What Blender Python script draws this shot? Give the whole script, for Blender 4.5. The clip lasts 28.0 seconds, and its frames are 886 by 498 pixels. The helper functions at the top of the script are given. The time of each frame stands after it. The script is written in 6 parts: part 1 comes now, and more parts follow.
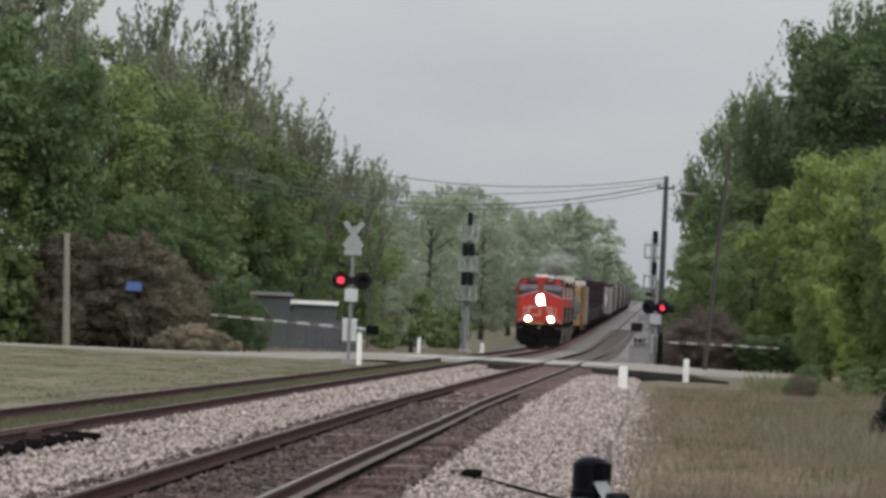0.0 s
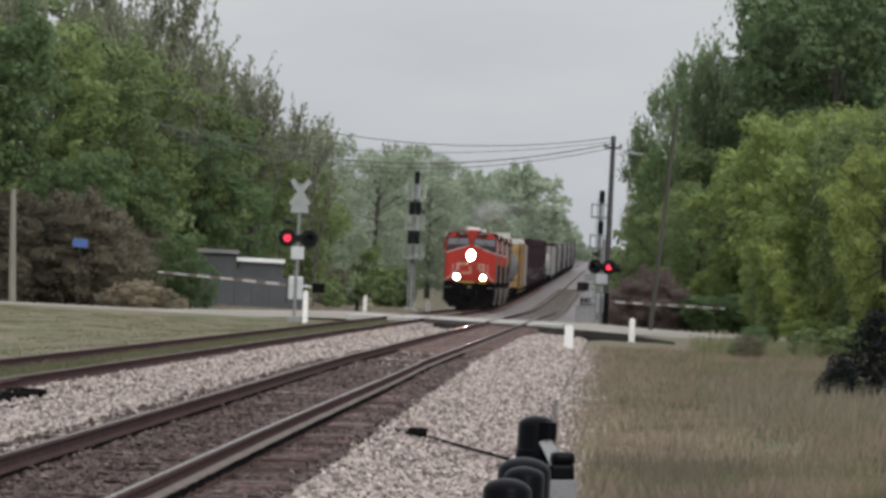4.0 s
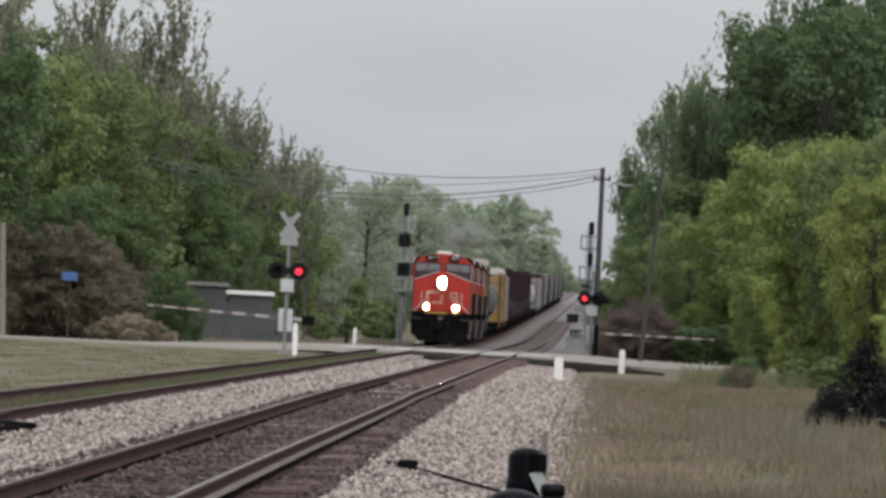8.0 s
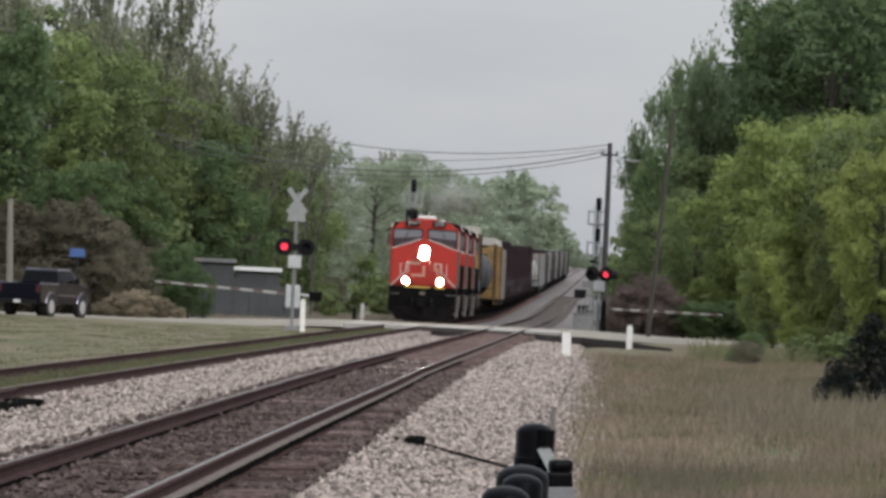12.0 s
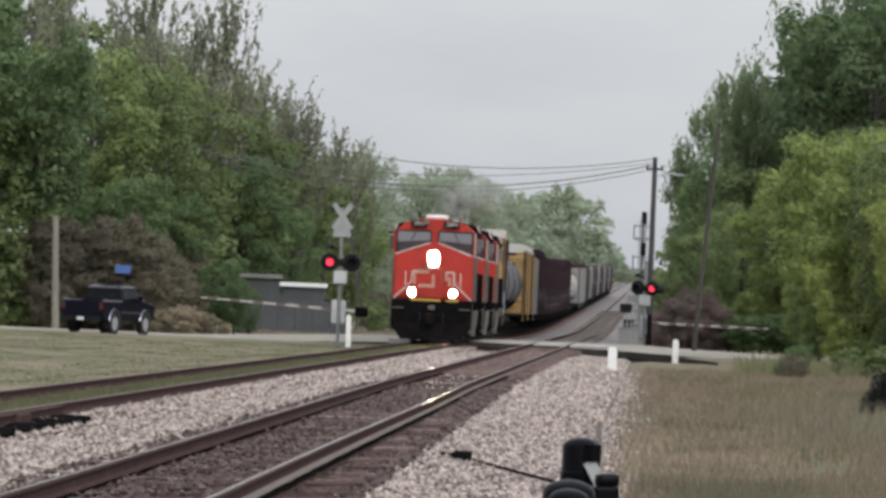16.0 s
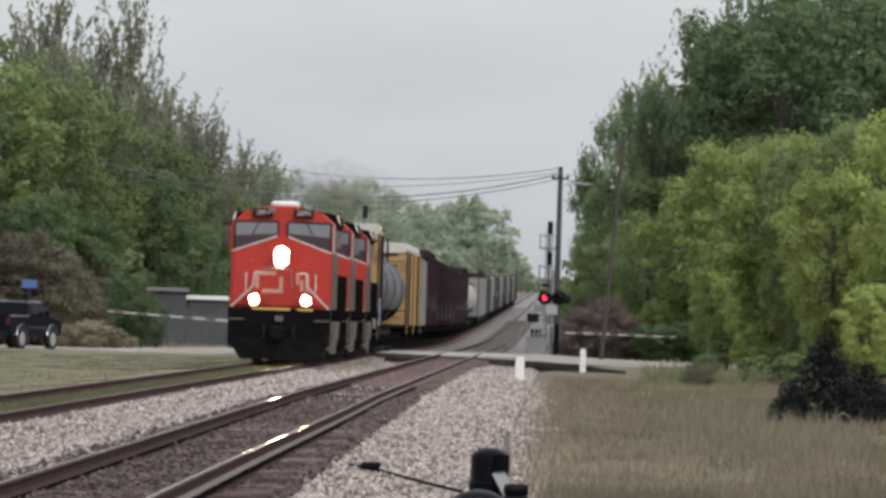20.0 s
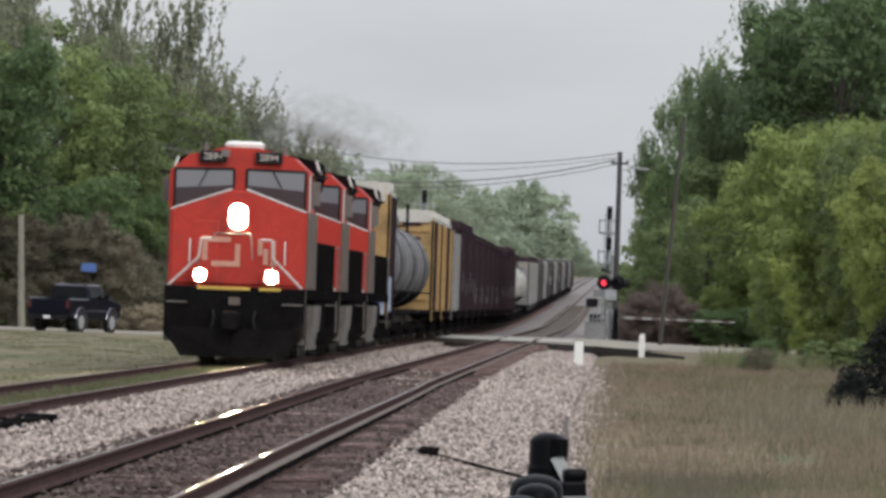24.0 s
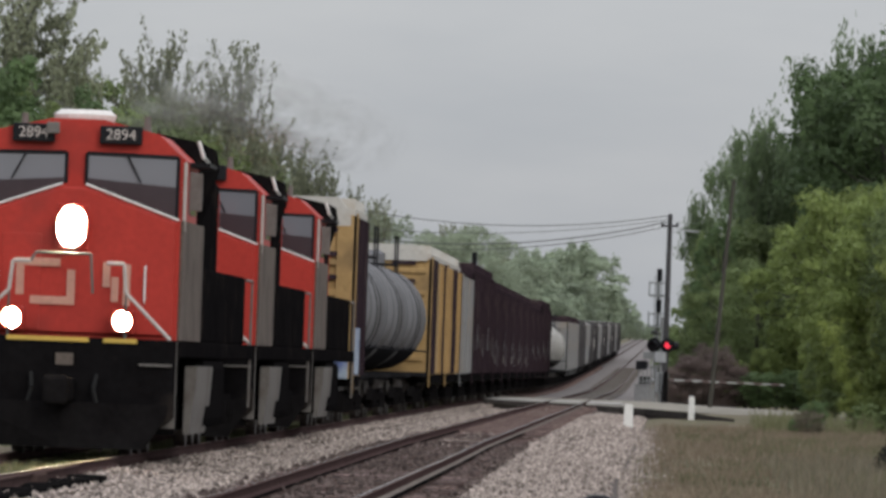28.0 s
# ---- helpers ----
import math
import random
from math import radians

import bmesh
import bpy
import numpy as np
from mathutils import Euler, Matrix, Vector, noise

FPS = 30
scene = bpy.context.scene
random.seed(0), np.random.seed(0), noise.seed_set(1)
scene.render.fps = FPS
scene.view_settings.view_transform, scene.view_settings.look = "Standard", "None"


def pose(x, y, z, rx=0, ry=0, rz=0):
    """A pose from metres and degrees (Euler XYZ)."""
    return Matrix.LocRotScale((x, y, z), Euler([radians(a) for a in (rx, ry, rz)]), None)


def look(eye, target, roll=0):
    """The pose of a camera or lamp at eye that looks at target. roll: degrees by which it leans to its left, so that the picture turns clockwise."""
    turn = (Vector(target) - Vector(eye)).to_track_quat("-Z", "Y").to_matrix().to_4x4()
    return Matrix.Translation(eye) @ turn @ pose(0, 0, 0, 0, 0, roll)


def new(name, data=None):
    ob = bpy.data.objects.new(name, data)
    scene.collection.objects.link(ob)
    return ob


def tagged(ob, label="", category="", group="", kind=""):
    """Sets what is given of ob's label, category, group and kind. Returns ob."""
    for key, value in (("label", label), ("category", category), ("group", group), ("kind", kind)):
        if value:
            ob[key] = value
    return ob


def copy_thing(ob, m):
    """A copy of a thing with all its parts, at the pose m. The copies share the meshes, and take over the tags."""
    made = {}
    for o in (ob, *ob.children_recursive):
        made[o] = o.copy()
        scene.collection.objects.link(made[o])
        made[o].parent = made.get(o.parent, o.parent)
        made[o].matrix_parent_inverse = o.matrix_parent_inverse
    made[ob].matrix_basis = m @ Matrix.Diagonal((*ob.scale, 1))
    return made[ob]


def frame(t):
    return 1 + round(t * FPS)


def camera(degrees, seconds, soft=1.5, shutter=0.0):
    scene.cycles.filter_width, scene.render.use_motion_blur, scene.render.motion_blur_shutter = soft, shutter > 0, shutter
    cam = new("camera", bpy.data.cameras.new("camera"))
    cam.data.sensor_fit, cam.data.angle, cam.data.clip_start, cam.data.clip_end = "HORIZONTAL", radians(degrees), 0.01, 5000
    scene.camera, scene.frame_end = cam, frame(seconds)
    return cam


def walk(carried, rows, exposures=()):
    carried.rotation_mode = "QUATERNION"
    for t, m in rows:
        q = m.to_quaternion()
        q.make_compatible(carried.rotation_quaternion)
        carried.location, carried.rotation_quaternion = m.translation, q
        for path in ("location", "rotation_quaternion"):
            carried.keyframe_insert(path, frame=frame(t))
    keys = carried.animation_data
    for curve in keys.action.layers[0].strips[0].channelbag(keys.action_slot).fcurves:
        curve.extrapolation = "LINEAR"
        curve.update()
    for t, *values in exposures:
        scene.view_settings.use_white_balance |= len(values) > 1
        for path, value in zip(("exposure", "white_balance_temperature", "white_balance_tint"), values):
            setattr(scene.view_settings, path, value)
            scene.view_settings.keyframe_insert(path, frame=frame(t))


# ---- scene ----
cam = camera(5.905, 28.0, soft=3.35)
EYE = (0.0, 0.0, 1.46)
# seconds, yaw, pitch, roll
PATH = [
    (0.0, 1.4833, 0.4835, -2.562),
    (0.5, 1.1896, 0.7275, -2.610),
    (1.0, 1.1954, 0.4499, -2.605),
    (1.5, 0.9939, 0.0603, -2.736),
    (2.0, 0.9405, -0.2858, -2.917),
    (2.5, 1.0360, -0.3022, -2.994),
    (3.0, 1.0906, 0.1149, -2.880),
    (3.5, 1.0930, 0.1968, -2.890),
    (4.0, 1.1243, 0.2241, -2.906),
    (4.5, 1.1605, 0.3791, -2.836),
    (6.5, 0.9696, 0.5813, -2.710),
    (7.0, 0.9845, 0.4468, -2.779),
    (7.5, 1.0374, 0.4394, -2.634),
    (8.0, 1.0553, 0.4417, -2.729),
    (8.5, 1.0690, 0.5133, -2.653),
    (9.0, 1.0604, 0.5946, -2.643),
    (9.5, 1.0776, 0.5989, -2.645),
    (10.0, 1.1988, 0.5269, -2.671),
    (10.5, 1.2042, 0.3758, -2.598),
    (11.0, 1.1129, 0.3461, -2.562),
    (11.5, 1.1055, 0.3198, -2.620),
    (13.5, 1.0786, 0.1862, -2.499),
    (14.0, 1.0938, 0.1991, -2.288),
    (14.5, 1.3873, 0.1258, -2.418),
    (15.0, 1.4470, 0.1106, -2.399),
    (15.5, 1.4241, 0.2776, -2.319),
    (16.0, 1.4111, 0.3645, -2.382),
    (16.5, 1.3938, 0.3939, -2.316),
    (17.0, 1.5043, 0.2278, -2.331),
    (17.5, 1.6226, 0.1531, -2.315),
    (18.0, 1.5854, 0.1877, -2.310),
    (18.5, 1.1811, 0.2520, -2.277),
    (19.0, 0.8771, 0.3502, -2.089),
    (19.5, 0.8013, 0.3638, -1.940),
    (20.0, 0.7905, 0.4607, -1.800),
    (20.5, 0.8293, 0.4692, -1.886),
    (22.5, 0.9529, 0.3719, -1.983),
    (23.0, 1.0879, 0.3276, -1.940),
    (23.5, 1.1343, 0.3202, -1.980),
    (24.0, 1.1845, 0.3453, -1.963),
    (24.5, 1.2384, 0.3435, -2.014),
    (25.0, 1.2543, 0.3727, -2.008),
    (25.5, 1.2722, 0.3897, -2.081),
    (26.0, 1.4116, 0.4047, -2.236),
    (26.5, 1.5448, 0.4036, -2.156),
    (27.0, 1.5721, 0.5095, -2.332),
    (27.5, 1.5853, 0.6599, -2.307),
    (28.0, 1.5166, 0.7462, -2.109),
]
# seconds, stops
EXPOSURE = [(0.0, -0.14), (1.0, -0.2), (2.0, 0.16), (3.0, 0.28), (4.0, -0.02), (4.5, 0.0), (8.0, -0.1), (11.0, -0.12), (14.0, 0.08), (17.0, 0.11), (20.0, 0.09), (24.0, 0.06), (26.0, 0.02), (27.2, 0.02), (28.0, -0.27)]
walk(cam, [(t, pose(*EYE, 90 + p, r, w)) for t, w, p, r in PATH], EXPOSURE)

# ---------------------------------------------------------------- world and light
world = bpy.data.worlds.new("overcast_sky")
scene.world = world
world.use_nodes = True
wn, wl = world.node_tree.nodes, world.node_tree.links
wn.clear()
w_out = wn.new("ShaderNodeOutputWorld")
w_bg = wn.new("ShaderNodeBackground")
w_bg.inputs["Strength"].default_value = 1.0
w_sky = wn.new("ShaderNodeTexSky")
w_sky.sky_type = "NISHITA"
w_sky.sun_disc = False
w_sky.sun_elevation = radians(28)
w_sky.sun_rotation = radians(150)
w_gain = wn.new("ShaderNodeMix")
w_gain.data_type, w_gain.blend_type = "RGBA", "MULTIPLY"
w_gain.inputs[0].default_value = 1.0
w_gain.inputs[7].default_value = (0.10, 0.10, 0.10, 1)
w_co = wn.new("ShaderNodeTexCoord")
w_map = wn.new("ShaderNodeMapping")
w_map.inputs["Scale"].default_value = (9, 9, 34)
w_noise = wn.new("ShaderNodeTexNoise")
w_noise.inputs["Scale"].default_value = 1.6
w_noise.inputs["Detail"].default_value = 5
w_ramp = wn.new("ShaderNodeValToRGB")
w_ramp.color_ramp.elements[0].position = 0.30
w_ramp.color_ramp.elements[0].color = (0.50, 0.525, 0.575, 1)
w_ramp.color_ramp.elements[1].position = 0.72
w_ramp.color_ramp.elements[1].color = (0.625, 0.635, 0.665, 1)
w_mix = wn.new("ShaderNodeMix")
w_mix.data_type = "RGBA"
w_mix.inputs[0].default_value = 0.90
wl.new(w_co.outputs["Generated"], w_map.inputs["Vector"])
wl.new(w_map.outputs[0], w_noise.inputs["Vector"])
wl.new(w_noise.outputs[0], w_ramp.inputs[0])
wl.new(w_sky.outputs[0], w_gain.inputs[6])
wl.new(w_gain.outputs[2], w_mix.inputs[6])
wl.new(w_ramp.outputs[0], w_mix.inputs[7])
# an overcast sky is brighter overhead than at the horizon
w_sep = wn.new("ShaderNodeSeparateXYZ")
w_up = wn.new("ShaderNodeMapRange")
w_up.inputs[1].default_value, w_up.inputs[2].default_value = 0.0, 1.0
w_up.inputs[3].default_value, w_up.inputs[4].default_value = 1.0, 3.1
w_dome = wn.new("ShaderNodeMix")
w_dome.data_type, w_dome.blend_type = "RGBA", "MULTIPLY"
w_dome.inputs[0].default_value = 1.0
wl.new(w_co.outputs["Generated"], w_sep.inputs[0])
wl.new(w_sep.outputs[2], w_up.inputs[0])
wl.new(w_mix.outputs[2], w_dome.inputs[6])
wl.new(w_up.outputs[0], w_dome.inputs[7])
wl.new(w_dome.outputs[2], w_bg.inputs["Color"])
wl.new(w_bg.outputs[0], w_out.inputs[0])

sun_data = bpy.data.lights.new("sun", "SUN")
sun_data.energy, sun_data.angle, sun_data.color = 1.5, radians(25), (1.0, 0.97, 0.92)
sun = new("sun", sun_data)
sun.matrix_world = look((0, 0, 50), (-38, 88, 0))

# ---------------------------------------------------------------- ground shape
LEFT_TRACK = -8.24


def right_track(y):
    """Centre line of the near track: it closes in on the other one slowly."""
    return -3.72 - 0.45 * min(max((y - 50) / 110, 0), 1)


def rise(y):
    """Rail level along the line: flat, then a steady climb."""
    d = max(y - 520, 0)
    return 0.0055 * d * d / (d + 120)


def smooth(a, b, v):
    t = min(max((v - a) / (b - a), 0), 1)
    return t * t * (3 - 2 * t)


def ground_z(x, y):
    """Verge, field and woodland floor; it drops away under the ballast."""
    lump = 0.05 * noise.noise((x * 0.22, y * 0.05, 0)) + 0.02 * noise.noise((x * 0.9, y * 0.3, 4))
    if x > -6.2:
        t = smooth(-1.3, -0.3, x)
        base = -0.66 + 0.24 * t + 0.02 * min(max(x - 1, 0), 12)
    else:
        t = smooth(-9.3, -13.5, x)
        base = -0.21 - 0.20 * t - 0.45 * smooth(-7.5, -7.0, x) + 0.012 * min(max(-14 - x, 0), 30)
        if y > 334:
            base = min(base, -0.66 + 0.25 * smooth(-10.6, -11.6, x))
    return base + lump * t * (1 - max(0, 1 - abs(y - 378) / 40)) + rise(y)


# ---------------------------------------------------------------- materials
def material(name, color, rough=0.7, metal=0.0, vary=0.25, scale=3.0, fine=40.0, bump=0.15, coords="Object",
             second=None, patch=0.0, patch_scale=0.4, per_object=0.0, per_island=0.0, emission=None, strength=0.0, stretch=(1, 1, 1)):
    m = bpy.data.materials.new(name)
    m.use_nodes = True
    n, l = m.node_tree.nodes, m.node_tree.links
    p = n["Principled BSDF"]
    p.inputs["Roughness"].default_value = rough
    p.inputs["Metallic"].default_value = metal
    co = n.new("ShaderNodeTexCoord")
    mp = n.new("ShaderNodeMapping")
    mp.inputs["Scale"].default_value = stretch
    l.new(co.outputs[coords], mp.inputs["Vector"])
    big, small = n.new("ShaderNodeTexNoise"), n.new("ShaderNodeTexNoise")
    big.inputs["Scale"].default_value, big.inputs["Detail"].default_value = scale, 4
    small.inputs["Scale"].default_value, small.inputs["Detail"].default_value = fine, 3
    l.new(mp.outputs[0], big.inputs["Vector"])
    l.new(mp.outputs[0], small.inputs["Vector"])
    add = n.new("ShaderNodeMath")
    add.operation = "ADD"
    l.new(big.outputs[0], add.inputs[0])
    l.new(small.outputs[0], add.inputs[1])
    rng = n.new("ShaderNodeMapRange")
    rng.inputs[1].default_value, rng.inputs[2].default_value = 0.6, 1.4
    rng.inputs[3].default_value, rng.inputs[4].default_value = 1 - vary, 1 + vary
    l.new(add.outputs[0], rng.inputs[0])
    tint = n.new("ShaderNodeMix")
    tint.data_type, tint.blend_type = "RGBA", "MULTIPLY"
    tint.inputs[0].default_value = 1.0
    tint.inputs[6].default_value = (*color, 1)
    l.new(rng.outputs[0], tint.inputs[7])
    last = tint.outputs[2]
    if second:
        pat = n.new("ShaderNodeTexNoise")
        pat.inputs["Scale"].default_value, pat.inputs["Detail"].default_value = patch_scale, 5
        l.new(mp.outputs[0], pat.inputs["Vector"])
        pr = n.new("ShaderNodeMapRange")
        pr.inputs[1].default_value, pr.inputs[2].default_value = 0.62 - 0.4 * patch, 0.74 - 0.4 * patch
        l.new(pat.outputs[0], pr.inputs[0])
        mx = n.new("ShaderNodeMix")
        mx.data_type = "RGBA"
        mx.inputs[7].default_value = (*second, 1)
        l.new(pr.outputs[0], mx.inputs[0])
        l.new(last, mx.inputs[6])
        last = mx.outputs[2]
    for amount, node, out in ((per_object, "ShaderNodeObjectInfo", "Random"), (per_island, "ShaderNodeNewGeometry", "Random Per Island")):
        if amount:
            info = n.new(node)
            r2 = n.new("ShaderNodeMapRange")
            r2.inputs[3].default_value, r2.inputs[4].default_value = 1 - amount, 1 + amount
            l.new(info.outputs[out], r2.inputs[0])
            m2 = n.new("ShaderNodeMix")
            m2.data_type, m2.blend_type = "RGBA", "MULTIPLY"
            m2.inputs[0].default_value = 1.0
            l.new(last, m2.inputs[6])
            l.new(r2.outputs[0], m2.inputs[7])
            last = m2.outputs[2]
    l.new(last, p.inputs["Base Color"])
    if bump:
        b = n.new("ShaderNodeBump")
        b.inputs["Strength"].default_value = bump
        b.inputs["Distance"].default_value = 0.02
        l.new(add.outputs[0], b.inputs["Height"])
        l.new(b.outputs[0], p.inputs["Normal"])
    if emission:
        p.inputs["Emission Color"].default_value = (*emission, 1)
        p.inputs["Emission Strength"].default_value = strength
    return m


def leaf_material(name, color, vary=0.35, **more):
    m = material(name, color, rough=0.6, vary=0.34, scale=0.45, fine=1.6, bump=0, coords="Object", per_island=vary, per_object=0.2, **more)
    n, l = m.node_tree.nodes, m.node_tree.links
    p = n["Principled BSDF"]
    p.inputs["Specular IOR Level"].default_value = 0.25
    tr = n.new("ShaderNodeBsdfTranslucent")
    mix = n.new("ShaderNodeMixShader")
    mix.inputs[0].default_value = 0.42
    src = p.inputs["Base Color"].links[0].from_socket
    l.new(src, tr.inputs[0])
    out = n["Material Output"]
    l.new(p.outputs[0], mix.inputs[1])
    l.new(tr.outputs[0], mix.inputs[2])
    l.new(mix.outputs[0], out.inputs[0])
    return m


M = {}
M["grass"] = material("dry_grass_ground", (0.172, 0.145, 0.104), 0.95, vary=0.3, scale=0.25, fine=3.0, bump=0.4, second=(0.112, 0.114, 0.066), patch=0.38, patch_scale=0.16)
M["turf"] = material("olive_turf", (0.115, 0.118, 0.060), 0.95, vary=0.3, scale=0.8, fine=6.0, bump=0.4)
M["ballast"] = material("ballast_bed", (0.105, 0.089, 0.082), 0.95, vary=0.45, scale=5, fine=22, bump=0.9)
M["ballast_pale"] = material("pale_dusty_ballast", (0.195, 0.176, 0.168), 0.95, vary=0.3, scale=5, fine=22, bump=0.6)
M["track_dirt"] = material("rusty_track_dirt", (0.088, 0.068, 0.062), 0.95, vary=0.4, scale=4, fine=20, bump=0.8, per_island=0.5)
M["stone"] = material("ballast_stone", (0.285, 0.240, 0.214), 0.95, vary=0.25, scale=14, fine=60, bump=0.2, per_island=0.72)
M["rail_foot"] = material("dusty_rail_foot", (0.20, 0.172, 0.155), 0.9, vary=0.4, scale=3, fine=30, bump=0.2)
M["rail"] = material("rusty_rail_steel", (0.072, 0.048, 0.046), 0.85, 0.0, vary=0.35, scale=2, fine=30, bump=0.2)
M["rail_top"] = material("worn_rail_head", (0.24, 0.20, 0.18), 0.14, 0.8, vary=0.2, scale=2, fine=20, bump=0.02)
M["rail_side"] = material("brown_rail_shoulder", (0.085, 0.060, 0.055), 0.85, 0.0, vary=0.3, scale=2, fine=24, bump=0.1)
M["rail_dull"] = material("dull_rail_head", (0.16, 0.13, 0.10), 0.42, 0.7, vary=0.2, scale=2, fine=20, bump=0.05)
M["tie"] = material("weathered_tie_wood", (0.150, 0.108, 0.100), 0.95, vary=0.75, scale=4, fine=22, bump=0.9, per_object=0.5, stretch=(0.8, 5, 5), second=(0.045, 0.032, 0.03), patch=0.2, patch_scale=1.6)
M["tie_far"] = material("dusty_tie_wood", (0.135, 0.118, 0.106), 0.95, vary=0.3, scale=3, fine=24, bump=0.5)
M["plate"] = material("tie_plate_iron", (0.070, 0.048, 0.043), 0.9, 0.0, vary=0.3, scale=6, fine=30)
M["panel"] = material("concrete_crossing_panel", (0.36, 0.345, 0.32), 0.9, vary=0.2, scale=1.5, fine=18, bump=0.3)
M["road_bank"] = material("dark_bank_edge", (0.034, 0.029, 0.026), 0.95, vary=0.5, scale=2.5, fine=16, bump=0.8)
M["rubber"] = material("black_flangeway_rubber", (0.02, 0.02, 0.02), 0.8)
M["aluminium"] = material("dull_aluminium", (0.46, 0.47, 0.48), 0.5, 0.55, vary=0.15, scale=4, fine=30, bump=0.05)
M["mast_grey"] = material("dull_galvanised_mast", (0.20, 0.205, 0.205), 0.6, 0.2, vary=0.2, scale=4, fine=30, bump=0.05)
M["gate_pale"] = material("dirty_gate_board", (0.36, 0.355, 0.34), 0.7, vary=0.25, scale=4, fine=30, bump=0.05)
M["twig_pale"] = leaf_material("pale_dead_grass", (0.235, 0.205, 0.160), 0.2)
# greyed brown: haze painted on the rear boxcars, also used for faded streaks
M["car_haze_streak"] = material("haze_and_streak_grey_brown", (0.060, 0.056, 0.058), 0.85, vary=0.3, scale=0.6, fine=9, bump=0.08, second=(0.11, 0.105, 0.10), patch=0.2, patch_scale=0.7)
M["sign_grey"] = material("dull_grey_sign_sheet", (0.245, 0.255, 0.25), 0.6, vary=0.2, scale=4, fine=30, bump=0.05)
M["white"] = material("weathered_white_paint", (0.72, 0.71, 0.68), 0.6, vary=0.12, scale=4, fine=30, bump=0.1, second=(0.5, 0.46, 0.4), patch=0.1, patch_scale=3)
M["black"] = material("black_paint", (0.014, 0.014, 0.016), 0.5, vary=0.3, scale=3, fine=30, bump=0.05)
M["black_plastic"] = material("black_plastic", (0.0022, 0.0023, 0.0034), 0.4, vary=0.2, scale=6, fine=40, bump=0.03)
M["grey_band"] = material("grey_reflective_band", (0.165, 0.165, 0.172), 0.5, vary=0.15, scale=6, fine=40)
M["red_lamp"] = material("lit_red_lens", (0.6, 0.02, 0.03), 0.3, vary=0.05, emission=(1.0, 0.05, 0.09), strength=1.5, bump=0)
M["stripe_red"] = material("gate_stripe_red", (0.115, 0.080, 0.074), 0.6)
M["pole_wood"] = material("utility_pole_wood", (0.050, 0.046, 0.036), 0.95, vary=0.35, scale=2, fine=30, bump=0.5, stretch=(6, 6, 0.6))
M["pole_dark"] = material("dark_utility_pole_wood", (0.045, 0.043, 0.045), 0.95, vary=0.35, scale=2, fine=30, bump=0.5, stretch=(6, 6, 0.6))
M["pole_pale"] = material("pale_utility_pole_wood", (0.19, 0.18, 0.145), 0.95, vary=0.35, scale=2, fine=30, bump=0.5, stretch=(6, 6, 0.6))
M["wire"] = material("cable_sheath", (0.10, 0.10, 0.10), 0.6, bump=0)
M["bark"] = material("grey_bark", (0.048, 0.042, 0.036), 0.95, vary=0.35, scale=2, fine=14, bump=0.5, stretch=(3, 3, 0.6))
M["bark_pale"] = material("grey_limb_bark", (0.09, 0.085, 0.078), 0.95, vary=0.3, scale=2, fine=14, bump=0.4)
M["leaf"] = leaf_material("mid_green_leaf", (0.166, 0.214, 0.088), 0.16)
M["leaf_dark"] = leaf_material("dark_green_leaf", (0.112, 0.166, 0.072), 0.16)
M["leaf_bright"] = leaf_material("spring_green_leaf", (0.190, 0.238, 0.076), 0.16)
M["leaf_olive"] = leaf_material("olive_green_leaf", (0.172, 0.220, 0.084), 0.16)
M["brush_russet"] = leaf_material("russet_brush_twig", (0.172, 0.130, 0.116), 0.2)
M["leaf_spray"] = leaf_material("hazy_green_leaf", (0.150, 0.200, 0.105), 0.16)
M["leaf_yellow"] = leaf_material("yellow_green_leaf", (0.275, 0.325, 0.100), 0.16)
M["leaf_pale"] = leaf_material("budding_leaf", (0.215, 0.230, 0.150), 0.2)
# these two leaves are paled and greyed: aerial haze put into base colour
M["leaf_haze_mid"] = leaf_material("haze_grey_green_leaf", (0.275, 0.318, 0.228), 0.15)
M["leaf_haze_far"] = leaf_material("haze_pale_green_leaf", (0.310, 0.362, 0.262), 0.15)
M["twig"] = leaf_material("brown_brush_twig", (0.158, 0.140, 0.100), 0.2)
M["blade_dry"] = leaf_material("dry_grass_blade", (0.228, 0.176, 0.130), 0.15, second=(0.135, 0.136, 0.074), patch=0.26, patch_scale=0.11)
M["blade_field"] = leaf_material("pale_field_grass_blade", (0.165, 0.168, 0.088), 0.1)
M["blade_green"] = leaf_material("green_grass_blade", (0.142, 0.160, 0.070))
M["blade_olive"] = leaf_material("olive_grass_blade", (0.140, 0.142, 0.078), 0.12)
M["blade_tan"] = leaf_material("tan_dry_weed", (0.36, 0.305, 0.22), 0.12)
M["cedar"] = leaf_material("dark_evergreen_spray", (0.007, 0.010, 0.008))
M["red"] = material("loco_red_paint", (0.37, 0.034, 0.024), 0.5, vary=0.16, scale=0.8, fine=12, bump=0.03, second=(0.29, 0.032, 0.024), patch=0.14, patch_scale=1.2)
M["loco_grey"] = material("loco_light_grey", (0.150, 0.138, 0.128), 0.55, vary=0.2, scale=1.5, fine=14, bump=0.05, second=(0.10, 0.085, 0.075), patch=0.3, patch_scale=1.5)
M["loco_grime"] = material("grimy_cab_side_grey", (0.122, 0.100, 0.086), 0.7, vary=0.3, scale=1.5, fine=14, bump=0.05, second=(0.09, 0.07, 0.06), patch=0.3, patch_scale=1.2)
M["loco_white"] = material("loco_white_trim", (0.66, 0.65, 0.62), 0.5, vary=0.12, scale=2, fine=20)
